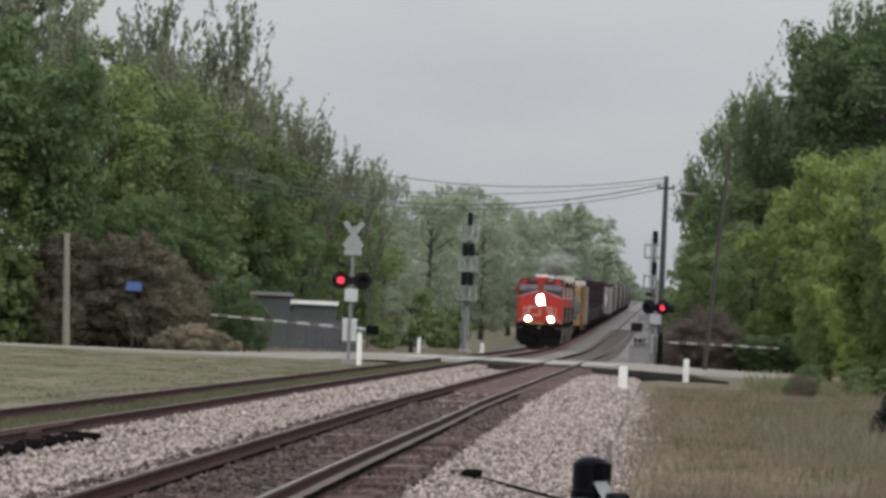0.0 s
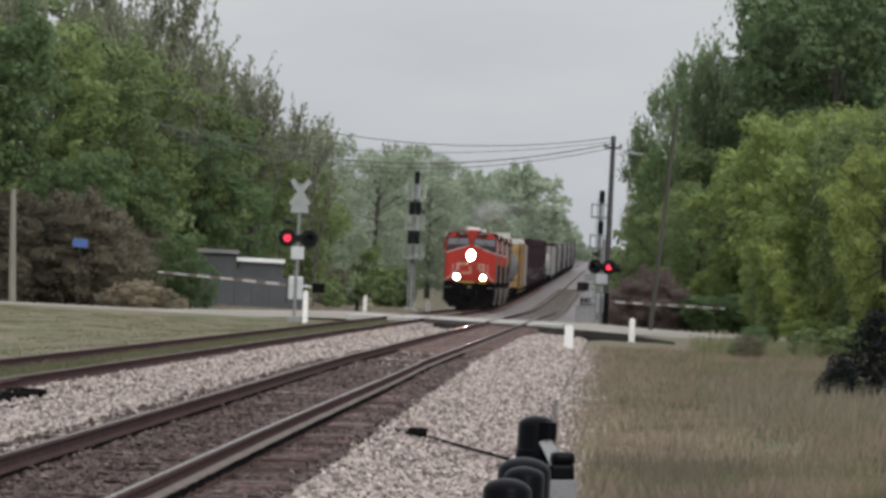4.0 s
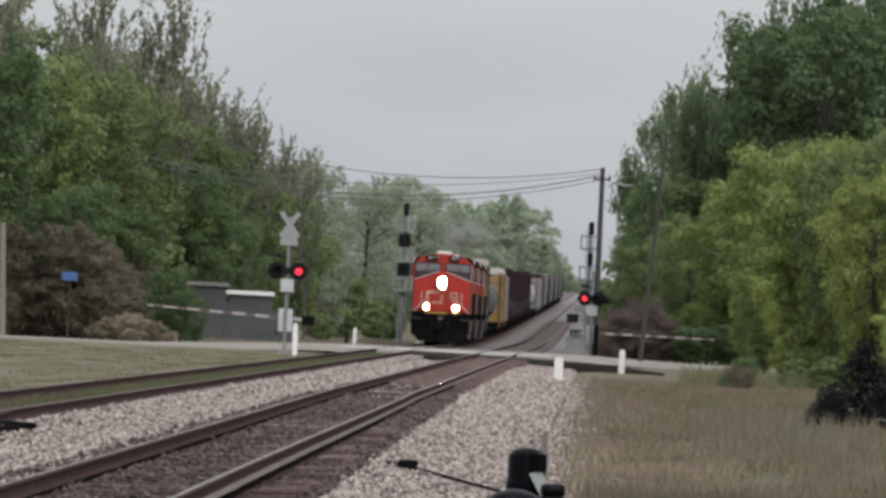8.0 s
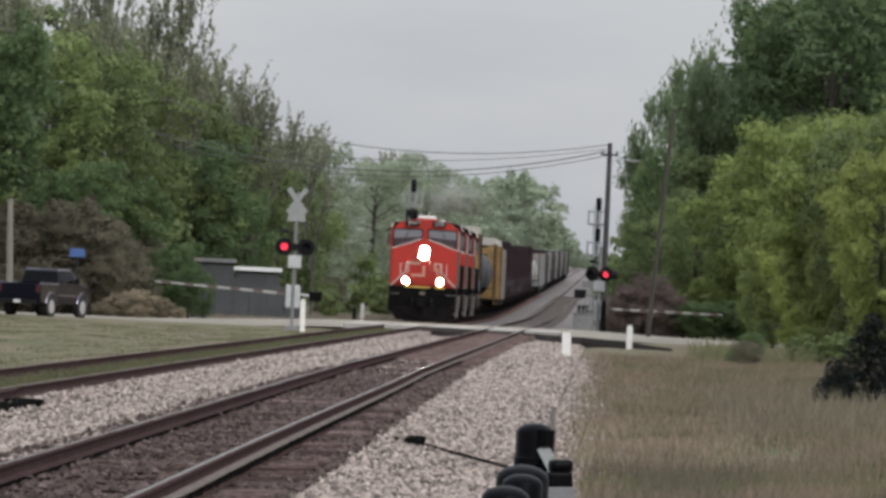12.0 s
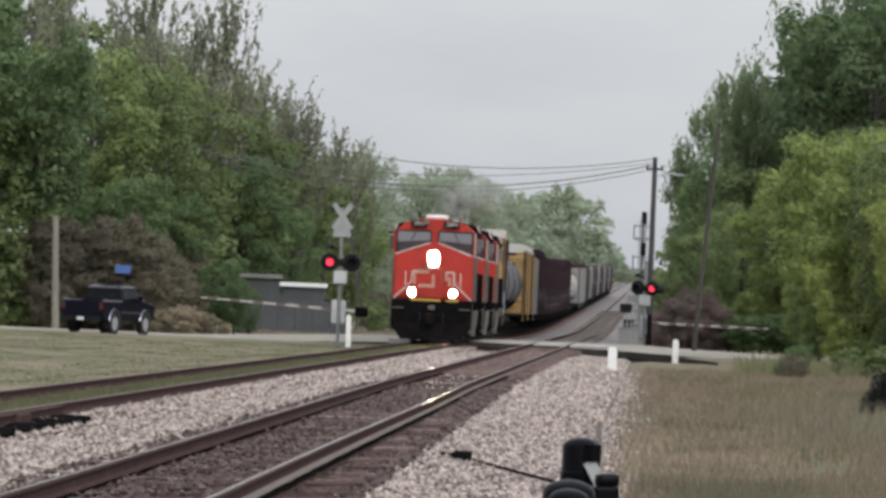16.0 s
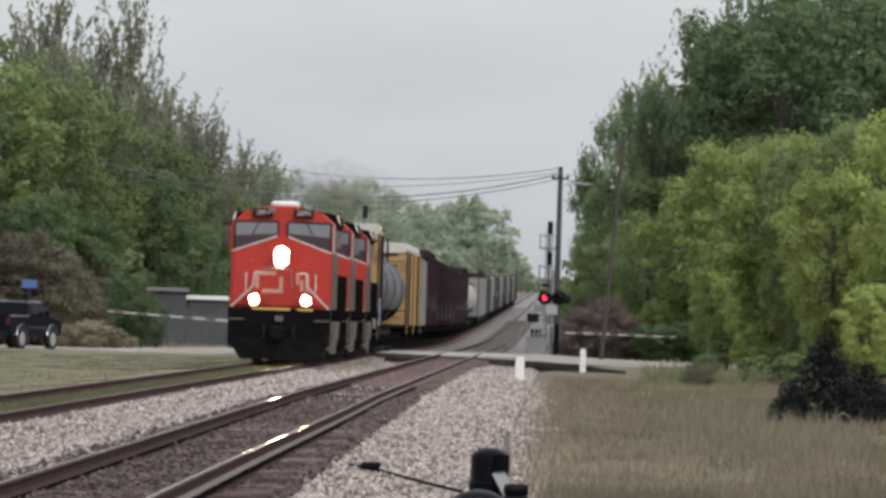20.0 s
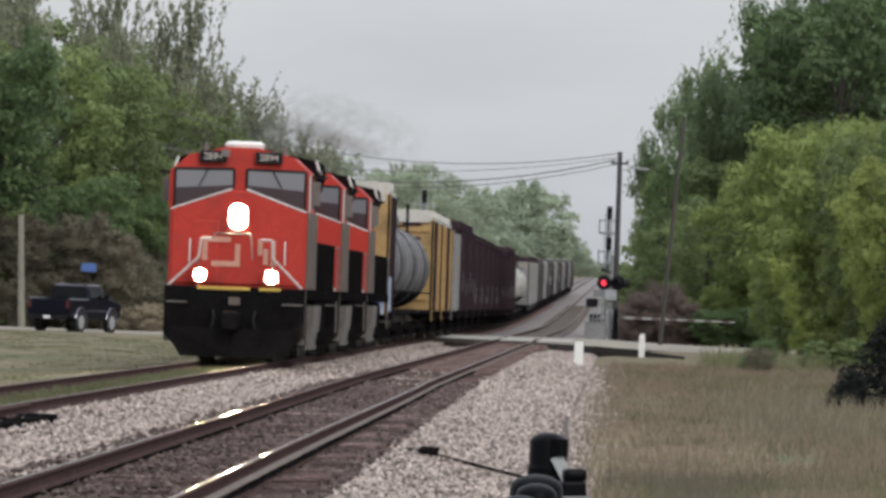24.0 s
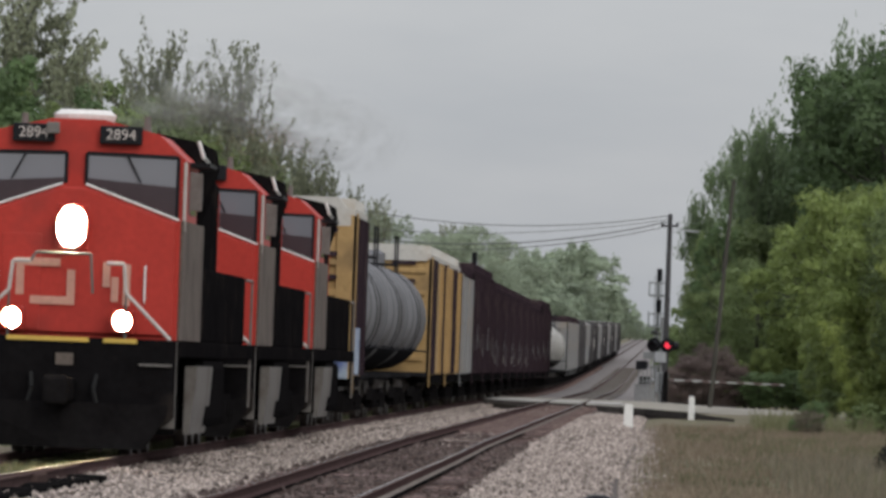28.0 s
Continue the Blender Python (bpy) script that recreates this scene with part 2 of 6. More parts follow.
M["rail_white"] = material("scuffed_white_handrail", (0.42, 0.375, 0.345), 0.6, vary=0.2, scale=3, fine=20, bump=0.05)
M["loco_black"] = material("loco_black_paint", (0.0080, 0.0074, 0.0078), 0.85, vary=0.35, scale=1.2, fine=12, bump=0.08, second=(0.022, 0.018, 0.016), patch=0.15, patch_scale=1.4)
M["underframe"] = material("road_grimed_black", (0.0090, 0.0083, 0.0085), 0.95, vary=0.4, scale=2, fine=14, bump=0.2)
M["steel"] = material("wheel_steel", (0.05, 0.042, 0.038), 0.6, 0.5, vary=0.3)
M["yellow_trim"] = material("safety_yellow", (0.52, 0.34, 0.06), 0.5, vary=0.15)
M["window_wedge"] = material("dark_lower_windscreen", (0.034, 0.022, 0.026), 0.3, vary=0.2, bump=0)
M["logo"] = material("faded_logo_paint", (0.46, 0.235, 0.175), 0.5, vary=0.2, scale=3, fine=20)
M["head_lamp"] = material("headlight_beam_lens", (1, 0.95, 0.85), 0.2, vary=0.02, emission=(1.0, 0.84, 0.58), strength=1100, bump=0)
M["ditch_lamp"] = material("ditch_light_lens", (1, 0.93, 0.8), 0.2, vary=0.02, emission=(1.0, 0.74, 0.40), strength=850, bump=0)
M["car_yellow"] = material("boxcar_yellow", (0.335, 0.222, 0.100), 0.7, vary=0.22, scale=0.6, fine=9, bump=0.06, second=(0.20, 0.135, 0.07), patch=0.16, patch_scale=0.7)
M["car_white"] = material("boxcar_roof_white", (0.43, 0.415, 0.385), 0.6, vary=0.15, scale=0.6, fine=9, second=(0.36, 0.31, 0.25), patch=0.2, patch_scale=0.6)
M["car_brown"] = material("boxcar_oxide_brown", (0.035, 0.024, 0.029), 0.85, vary=0.35, scale=0.6, fine=9, bump=0.08, second=(0.07, 0.052, 0.05), patch=0.12, patch_scale=0.7)
M["tank_grey"] = material("tank_car_grey", (0.165, 0.165, 0.172), 0.6, vary=0.2, scale=0.9, fine=8, bump=0.03, second=(0.085, 0.08, 0.078), patch=0.34, patch_scale=0.9, stretch=(1, 1.2, 0.35))
M["graffiti"] = material("pale_blue_spray_paint", (0.30, 0.36, 0.44), 0.6, vary=0.2, scale=2, fine=9, second=(0.10, 0.14, 0.30), patch=0.35, patch_scale=1.6)
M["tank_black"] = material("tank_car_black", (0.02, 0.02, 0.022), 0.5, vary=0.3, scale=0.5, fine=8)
M["hopper_grey"] = material("hopper_grey", (0.215, 0.215, 0.215), 0.65, vary=0.2, scale=0.5, fine=8, bump=0.05, second=(0.25, 0.22, 0.19), patch=0.25, patch_scale=0.6)
M["truck_paint"] = material("pickup_dark_blue", (0.0035, 0.0036, 0.009), 0.35, vary=0.1, bump=0)
# paler metallic than the body paint, stands in for highlights on its edges
M["truck_highlight"] = material("highlight_blue_metallic", (0.17, 0.165, 0.20), 0.28, 0.9, vary=0.08, bump=0)
M["tyre"] = material("tyre_rubber", (0.02, 0.02, 0.02), 0.9, bump=0.1)
M["tail_lamp"] = material("tail_lamp_red", (0.055, 0.008, 0.010), 0.3, bump=0)
M["plain_bar"] = material("plate_white", (0.6, 0.6, 0.6), 0.5, bump=0)
M["sign_blue"] = material("sign_blue", (0.045, 0.10, 0.28), 0.45, vary=0.08, bump=0)
M["wall_grey"] = material("corrugated_grey_steel", (0.085, 0.088, 0.092), 0.8, vary=0.2, scale=1, fine=9, bump=0.1)
M["roof_white"] = material("bright_metal_roof", (0.80, 0.80, 0.80), 0.4, vary=0.08)
M["gravel"] = material("pale_gravel", (0.25, 0.23, 0.195), 0.95, vary=0.2, scale=0.5, fine=8, bump=0.3)
M["smoke"] = material("exhaust_smoke", (0.26, 0.26, 0.25), 1.0, vary=0.1, bump=0)
for dull in ("turf", "loco_black", "underframe", "tie", "grass", "ballast", "stone", "car_brown", "car_yellow", "rail", "black_plastic", "track_dirt", "rubber", "tank_black", "car_white", "wall_grey", "black", "tank_grey", "hopper_grey", "gravel", "panel", "loco_grime", "loco_grey", "car_haze_streak", "ballast_pale", "road_bank"):
    M[dull].node_tree.nodes["Principled BSDF"].inputs["Specular IOR Level"].default_value = 0.06
M["truck_paint"].node_tree.nodes["Principled BSDF"].inputs["Specular IOR Level"].default_value = 0.12
M["red"].node_tree.nodes["Principled BSDF"].inputs["Specular IOR Level"].default_value = 0.2
for soot in ("loco_black", "underframe", "car_brown", "tank_black", "rubber", "rail", "rail_side", "rail_foot", "plate"):
    M[soot].node_tree.nodes["Principled BSDF"].inputs["Specular IOR Level"].default_value = 0.0
glass = bpy.data.materials.new("sky_grey_window_glass")
glass.use_nodes = True
gp = glass.node_tree.nodes["Principled BSDF"]
# base colour lifted to grey: mirrored sky put into the glass colour
gp.inputs["Base Color"].default_value = (0.155, 0.158, 0.175, 1)
gp.inputs["Roughness"].default_value = 0.06
gp.inputs["Specular IOR Level"].default_value = 0.8
M["glass"] = glass
dark_glass = glass.copy()
dark_glass.name = "tinted_car_glass"
dark_glass.node_tree.nodes["Principled BSDF"].inputs["Base Color"].default_value = (0.006, 0.007, 0.008, 1)
dark_glass.node_tree.nodes["Principled BSDF"].inputs["Specular IOR Level"].default_value = 0.25
M["dark_glass"] = dark_glass
sn, sl = M["smoke"].node_tree.nodes, M["smoke"].node_tree.links
s_tr, s_mix = sn.new("ShaderNodeBsdfTransparent"), sn.new("ShaderNodeMixShader")
# thick in the middle, thinning to nothing at the rim, and patchy
s_co, s_len, s_fade, s_noise, s_patch = (sn.new(k) for k in ("ShaderNodeTexCoord", "ShaderNodeVectorMath", "ShaderNodeMapRange", "ShaderNodeTexNoise", "ShaderNodeMapRange"))
s_flat, s_mul = sn.new("ShaderNodeMapping"), sn.new("ShaderNodeMath")
s_flat.inputs["Scale"].default_value = (1, 0, 1)
s_len.operation, s_mul.operation = "LENGTH", "MULTIPLY"
s_fade.interpolation_type = "SMOOTHSTEP"
s_fade.inputs[1].default_value, s_fade.inputs[2].default_value = 0.15, 0.85
s_fade.inputs[3].default_value, s_fade.inputs[4].default_value = 0.42, 0.0
s_noise.inputs["Scale"].default_value, s_noise.inputs["Detail"].default_value = 2.2, 4
s_patch.inputs[1].default_value, s_patch.inputs[2].default_value = 0.36, 0.66
sl.new(s_co.outputs["Object"], s_flat.inputs["Vector"])
sl.new(s_flat.outputs[0], s_len.inputs[0])
sl.new(s_len.outputs["Value"], s_fade.inputs[0])
sl.new(s_co.outputs["Object"], s_noise.inputs["Vector"])
sl.new(s_noise.outputs[0], s_patch.inputs[0])
sl.new(s_fade.outputs[0], s_mul.inputs[0])
sl.new(s_patch.outputs[0], s_mul.inputs[1])
sl.new(s_mul.outputs[0], s_mix.inputs[0])
sl.new(s_tr.outputs[0], s_mix.inputs[1])
sl.new(sn["Principled BSDF"].outputs[0], s_mix.inputs[2])
sl.new(s_mix.outputs[0], sn["Material Output"].inputs[0])


# ---------------------------------------------------------------- mesh helpers
def finish(name, bm, mat, smooth=False):
    me = bpy.data.meshes.new(name)
    bm.to_mesh(me)
    bm.free()
    for one in (mat if isinstance(mat, (list, tuple)) else [mat]):
        me.materials.append(one)
    if smooth:
        me.shade_smooth()
    return me


def part(name, bm, mat, parent, label="", smooth=False):
    ob = new(name, finish(name, bm, mat, smooth))
    ob.parent = parent
    if label:
        tagged(ob, label)
    return ob


def thing(name, label, category, group="", at=None, kind=""):
    ob = new(name)
    ob.empty_display_size = 0.2
    if at is not None:
        ob.matrix_basis = at
    return tagged(ob, label, category, group, kind)


def raw(name, verts, faces, mat, smooth=False):
    me = bpy.data.meshes.new(name)
    me.from_pydata([tuple(v) for v in verts], [], faces)
    for one in (mat if isinstance(mat, (list, tuple)) else [mat]):
        me.materials.append(one)
    me.update()
    if smooth:
        me.shade_smooth()
    return me


def box(bm, x0, x1, y0, y1, z0, z1, bevel=0.0, mi=0):
    geo = bmesh.ops.create_cube(bm, size=1.0)
    vs = geo["verts"]
    for v in vs:
        v.co = Vector((x0 + (v.co.x + 0.5) * (x1 - x0), y0 + (v.co.y + 0.5) * (y1 - y0), z0 + (v.co.z + 0.5) * (z1 - z0)))
    fs = {f for v in vs for f in v.link_faces}
    for f in fs:
        f.material_index = mi
    if bevel:
        es = list({e for v in vs for e in v.link_edges})
        bmesh.ops.bevel(bm, geom=es, offset=bevel, segments=2, profile=0.6, affect="EDGES")
    return vs


def boxed(x0, x1, y0, y1, z0, z1, bevel=0.0):
    bm = bmesh.new()
    box(bm, x0, x1, y0, y1, z0, z1, bevel)
    return bm


def rod(bm, a, b, r, r2=None, seg=8, caps=True):
    a, b = Vector(a), Vector(b)
    m = Matrix.Translation((a + b) / 2) @ (b - a).to_track_quat("Z", "Y").to_matrix().to_4x4()
    bmesh.ops.create_cone(bm, cap_ends=caps, segments=seg, radius1=r, radius2=r if r2 is None else r2, depth=(b - a).length, matrix=m)


def rodded(a, b, r, r2=None, seg=8):
    bm = bmesh.new()
    rod(bm, a, b, r, r2, seg)
    return bm


def piped(points, r, seg=6):
    bm = bmesh.new()
    for a, b in zip(points, points[1:]):
        rod(bm, a, b, r, seg=seg)
    return bm


def prism(bm, outline, x0, x1, axis="x"):
    """Extrude a closed outline of (a, z) pairs along one axis."""
    def at(c, a, z):
        return (c, a, z) if axis == "x" else (a, c, z)
    lo = [bm.verts.new(at(x0, a, z)) for a, z in outline]
    hi = [bm.verts.new(at(x1, a, z)) for a, z in outline]
    bm.faces.new(lo)
    bm.faces.new(hi[::-1])
    k = len(outline)
    for i in range(k):
        bm.faces.new((lo[i], hi[i], hi[(i + 1) % k], lo[(i + 1) % k])[::-1])
    bmesh.ops.recalc_face_normals(bm, faces=bm.faces[:])
    return bm


def lathe(bm, rings, at=(0, 0, 0), seg=16):
    """Turn (radius, height) pairs about a vertical axis."""
    loops = []
    for r, z in rings:
        loops.append([bm.verts.new((at[0] + r * math.cos(2 * math.pi * i / seg), at[1] + r * math.sin(2 * math.pi * i / seg), at[2] + z)) for i in range(seg)])
    for a, b in zip(loops, loops[1:]):
        for i in range(seg):
            bm.faces.new((a[i], a[(i + 1) % seg], b[(i + 1) % seg], b[i]))
    bm.faces.new(loops[0][::-1])
    bm.faces.new(loops[-1])
    return bm

# ---------------------------------------------------------------- ground
def spread(*spans):
    out = []
    for a, b, step in spans:
        out += list(np.arange(a, b, step))
    return out + [spans[-1][1]]


gx = spread((-1500, -300, 200), (-300, -60, 30), (-60, -14, 2), (-14, 14, 0.7), (14, 60, 4), (60, 300, 30), (300, 1500, 200))
gy = spread((-120, 30, 15), (30, 220, 2), (220, 460, 4), (460, 900, 15), (900, 2600, 60), (2600, 4600, 400))
g_verts = [(x, y, ground_z(x, y)) for y in gy for x in gx]
w = len(gx)
g_faces = [(j * w + i, j * w + i + 1, (j + 1) * w + i + 1, (j + 1) * w + i) for j in range(len(gy) - 1) for i in range(w - 1)]
ground = new("ground", raw("ground", g_verts, g_faces, M["grass"], True))
tagged(ground, "rough verge of dry straw-coloured and green grass", "ground", kind="structure")


def strip(name, mat, ys, section, label, category="ground"):
    """A band along the line; section(y) gives its (x, z) pairs from left to right."""
    rows = [section(y) for y in ys]
    k = len(rows[0])
    verts = [(x, y, z) for y, row in zip(ys, rows) for x, z in row]
    faces = [(j * k + i, j * k + i + 1, (j + 1) * k + i + 1, (j + 1) * k + i) for j in range(len(ys) - 1) for i in range(k - 1)]
    ob = new(name, raw(name, verts, faces, mat, True))
    return tagged(ob, label, category, kind="structure")


ys_bed = spread((-40, 400, 4), (400, 900, 12), (900, 2400, 60))


def bed_section(y):
    r, far = rise(y), y > 336
    lump = 0.03 * noise.noise((0.3, y * 0.11, 1))
    left = -10.9 if far else -7.45
    edge = -1.08 + 0.93 * max(0, 1 - abs(y - 50) / 95) + 0.12 * noise.noise((0, y * 0.04, 9))
    dip = 0.12 * smooth(280, 318, y) * (1 - smooth(360, 380, y))
    return [(left, r - 0.42), (left + 0.2, r - 0.27), (-6.2, r - 0.24 + lump - dip), (-5.3, r - 0.20), (-4.0, r - 0.20), (-2.5, r - 0.22 - dip), (-1.7, r - 0.25 + lump - dip),
            (edge - 0.35, r - 0.34 + lump - dip * 0.6), (edge, r - 0.40), (edge + 0.5, r - 0.62)]


strip("track_bed", M["ballast"], [y for y in ys_bed if y <= 388], bed_section, "pale grey and tan crushed stone ballast bed under the rails")
strip("track_bed", M["ballast_pale"], [y for y in ys_bed if y >= 388], bed_section, "pale dusty ballast bed beyond the crossing")


# ---------------------------------------------------------------- rails and sleepers
def rail_mesh(name, ys, x_of, head, z_of=rise, foot="rail"):
    outline = [(-0.07, -0.14), (0.07, -0.14), (0.07, -0.124), (0.012, -0.108), (0.012, -0.045), (0.036, -0.032), (0.036, -0.006), (0.030, -0.001), (0.014, -0.0004),
               (-0.016, -0.0004), (-0.030, -0.001), (-0.036, -0.006), (-0.036, -0.032), (-0.012, -0.045), (-0.012, -0.108), (-0.07, -0.124)]
    k = len(outline)
    verts = [(x_of(y) + a, y, z_of(y) + z) for y in ys for a, z in outline]
    faces, kinds = [], []
    for j in range(len(ys) - 1):
        for i in range(k):
            faces.append((j * k + i, j * k + (i + 1) % k, (j + 1) * k + (i + 1) % k, (j + 1) * k + i))
            kinds.append(1 if i == 8 else (2 if i in (6, 7, 9, 10) else (3 if i in (1, 2, 14) else 0)))
    me = raw(name, verts, faces, [M["rail"], head, M["rail_side"], M[foot]])
    me.polygons.foreach_set("material_index", kinds)
    return me


ys_rail = spread((-30, 60, 10), (60, 400, 5), (400, 900, 20), (900, 2300, 70))
near_track = thing("track", "main line track of rusty rails on weathered wooden sleepers", "railway track", "parallel tracks", kind="structure")
far_track = thing("track", "second track with grass grown between its rails", "railway track", "parallel tracks", kind="structure")
for side in (-0.7525, 0.7525):
    # the near rail stands a little high where the camera is close
    high = 0.045 if side > 0 else 0.0
    ob = new("rail", rail_mesh("rail", ys_rail, lambda y: right_track(y) + side - high * 0.7 * (1 - smooth(70, 150, y)), M["rail_top"], lambda y: rise(y) + high * (1 - smooth(70, 150, y)), "rail_foot" if side > 0 else "rail"))
    ob.parent = near_track
    ob = new("rail", rail_mesh("rail", ys_rail, lambda y: LEFT_TRACK + side, M["rail_dull"]))
    ob.parent = far_track


# a switch joining the second track: a point rail against the running rail, on dark oiled timbers
switch = thing("switch", "dark iron switch rail and oiled timbers joining the second track", "railway switch", kind="structure")
ob = new("point_rail", rail_mesh("point_rail", spread((56, 108, 4)), lambda y: LEFT_TRACK + 0.83 + 0.48 * ((108 - y) / 52) ** 1.5, M["rail"], lambda y: -0.012))
ob.parent = switch
ob = new("guard_rail", rail_mesh("guard_rail", spread((62, 105, 4)), lambda y: LEFT_TRACK - 0.52 + 0.9 * ((105 - y) / 43) ** 1.6, M["rail_dull"], lambda y: -0.03))
ob.parent = switch
for i in range(36):
    y = 70 + 1.05 * i
    part("switch_timber", boxed(-7.62, -6.98 + 0.05 * math.sin(i * 2.1), y, y + 0.95, -0.22, -0.125 + 0.01 * math.sin(i * 1.7), 0.02), M["underframe"], switch)
for y in (84.5, 99.5):
    part("heel_block", boxed(-7.42, -7.28, y, y + 1.6, -0.15, -0.03, 0.02), M["plate"], switch)


def sleeper_mesh(seed):
    rnd = random.Random(seed)
    bm = bmesh.new()
    box(bm, -1.28, 1.28, -0.115, 0.115, -0.20, 0, 0.012)
    for v in bm.verts:
        v.co.z += rnd.uniform(-0.022, 0.008)
        v.co.y += rnd.uniform(-0.022, 0.022)
        v.co.x += rnd.uniform(-0.04, 0.04)
    return finish("sleeper", bm, M["tie"])


sleepers = [sleeper_mesh(i) for i in range(6)]


def lay_sleepers(track, centre, y0, count, group_mesh):
    for i in range(count):
        y = y0 + 0.54 * i
        ob = new("sleeper", random.choice(group_mesh))
        ob.parent = track
        ob.matrix_basis = pose(centre(y) + random.uniform(-0.12, 0.12), y + random.uniform(-0.06, 0.06), rise(y) - 0.154 + 0.004 * (1 - smooth(70, 150, y)) + random.choice((0, 0, 0, 0, -0.02, -0.05)) + random.uniform(-0.035, 0.008), random.uniform(-5, 5), random.uniform(-0.9, 0.9) - 1.6 * (1 - smooth(70, 150, y)), random.uniform(-2.6, 2.6))


def joined_boxes(name, items, mat, parent=None):
    """items: (cx, cy, cz, hx, hy, hz, turn) boxes in one mesh."""
    verts, faces = [], []
    for cx, cy, cz, hx, hy, hz, a in items:
        c, s, b = math.cos(a), math.sin(a), len(verts)
        for dx, dy, dz in ((-1, -1, -1), (1, -1, -1), (1, 1, -1), (-1, 1, -1), (-1, -1, 1), (1, -1, 1), (1, 1, 1), (-1, 1, 1)):
            verts.append((cx + dx * hx * c - dy * hy * s, cy + dx * hx * s + dy * hy * c, cz + dz * hz))
        faces += [(b, b + 3, b + 2, b + 1), (b + 4, b + 5, b + 6, b + 7), (b, b + 1, b + 5, b + 4), (b + 1, b + 2, b + 6, b + 5), (b + 2, b + 3, b + 7, b + 6), (b + 3, b, b + 4, b + 7)]
    ob = new(name, raw(name, verts, faces, mat))
    ob.parent = parent
    return ob


lay_sleepers(near_track, right_track, 40.0, 290, sleepers)
tagged(joined_boxes("far_sleepers", [(right_track(y) + random.uniform(-0.1, 0.1), y, rise(y) - 0.238 + random.uniform(-0.03, 0.004), 1.28, 0.115, 0.1, random.uniform(-0.03, 0.03)) for y in np.arange(197, 342, 0.54)], M["tie"], near_track), kind="stuff")
tagged(joined_boxes("distant_sleepers", [(right_track(y), y, rise(y) - 0.238, 1.28, 0.115, 0.1, 0) for y in np.arange(362, 900, 0.54)], M["tie_far"], near_track), kind="stuff")
tagged(joined_boxes("sleepers", [(LEFT_TRACK, y, rise(y) - 0.275, 1.24, 0.115, 0.1, 0) for y in np.arange(40, 900, 0.54)], M["tie"], far_track), kind="stuff")
plates, spikes = [], []
for y in np.arange(40.0, 197, 0.54):
    for side in (-0.7525, 0.7525):
        x = right_track(y) + side
        up = 0.045 * (1 - smooth(70, 150, y)) if side > 0 else 0
        plates.append((x, y, -0.154 + up, 0.17, 0.09, 0.008, 0))
        # oversized black spikes double as the jagged shadow below the rail foot
        for k in (-0.10, 0.10):
            spikes.append((x + k, y + random.uniform(-0.05, 0.05), -0.156 + up, 0.03, 0.05, 0.026, random.random()))
            spikes.append((x + k * 0.98, y + random.uniform(-0.07, 0.07), -0.150 + up, 0.02, 0.02, 0.024, random.random()))
tagged(joined_boxes("tie_plates", plates, M["plate"], near_track), kind="stuff")
tagged(joined_boxes("spikes", spikes, M["underframe"], near_track), kind="stuff")


# ---------------------------------------------------------------- loose stone
def scatter_stones(name, count, region, size, label, seed, mat="stone"):
    rs = np.random.RandomState(seed)
    base = np.array([(1, 0, 0), (0, 1, 0), (-1, 0, 0), (0, -1, 0), (0.1, 0.1, 1), (0, 0, -0.8)], float)
    tri = np.array([(0, 1, 4), (1, 2, 4), (2, 3, 4), (3, 0, 4), (1, 0, 5), (2, 1, 5), (3, 2, 5), (0, 3, 5)])
    p = region(rs, count)
    n = len(p)
    v = base[None] * rs.uniform(0.6, 1.25, (n, 6, 3)) * rs.uniform(size[0], size[1], (n, 1, 1))
    v[:, :, 2] *= rs.uniform(0.45, 1.0, (n, 1))
    a = rs.uniform(0, 6.283, n)
    c, s = np.cos(a)[:, None], np.sin(a)[:, None]
    x, y = v[:, :, 0] * c - v[:, :, 1] * s, v[:, :, 0] * s + v[:, :, 1] * c
    v = np.stack([x, y, v[:, :, 2]], 2) + p[:, None, :]
    me = bpy.data.meshes.new(name)
    me.from_pydata(v.reshape(-1, 3).tolist(), [], (tri[None] + (np.arange(n) * 6)[:, None, None]).reshape(-1, 3).tolist())
    me.materials.append(M[mat])
    return tagged(new(name, me), label, "ballast", kind="stuff")


def bed_height(x, y):
    row = bed_section(y)
    return float(np.interp(x, [q[0] for q in row], [q[1] for q in row]))


def near_bed(rs, count):
    out = []
    while len(out) < count:
        y = 42 + 120 * rs.random_sample() ** 1.7
        x = rs.uniform(-7.5, 0.2)
        c = right_track(y)
        inside = abs(x - c) < 1.14 + 0.22 * noise.noise((y * 0.8, x, 5))
        if inside and rs.random_sample() > 0.12:
            continue
        if abs(abs(x - c) - 0.7525) < 0.16 or x > -0.95 + 1.0 * max(0, 1 - abs(y - 50) / 90) + 0.2 * noise.noise((x, y * 0.3, 2)):
            continue
        out.append((x, y, bed_height(x, y) + rs.uniform(-0.01, 0.035) + (-0.03 if inside else 0.0)))
    return np.array(out)


def mid_bed(rs, count):
    y = rs.uniform(150, 331, count)
    x = rs.uniform(-7.4, -0.85, count)
    keep = np.abs(np.abs(x + 4.17) - 0.7525) > 0.2
    keep &= (np.abs(x + 4.17) > 1.3) | (rs.random_sample(count) < 0.3)
    x, y = x[keep], y[keep]
    return np.stack([x, y, np.array([bed_height(a, b) for a, b in zip(x, y)]) + 0.01], 1)


scatter_stones("ballast_stones", 96000, near_bed, (0.018, 0.044), "loose angular pale ballast stones beside the rails", 3)
scatter_stones("ballast_stones", 40000, mid_bed, (0.03, 0.066), "loose pale ballast stones further along the line", 5)


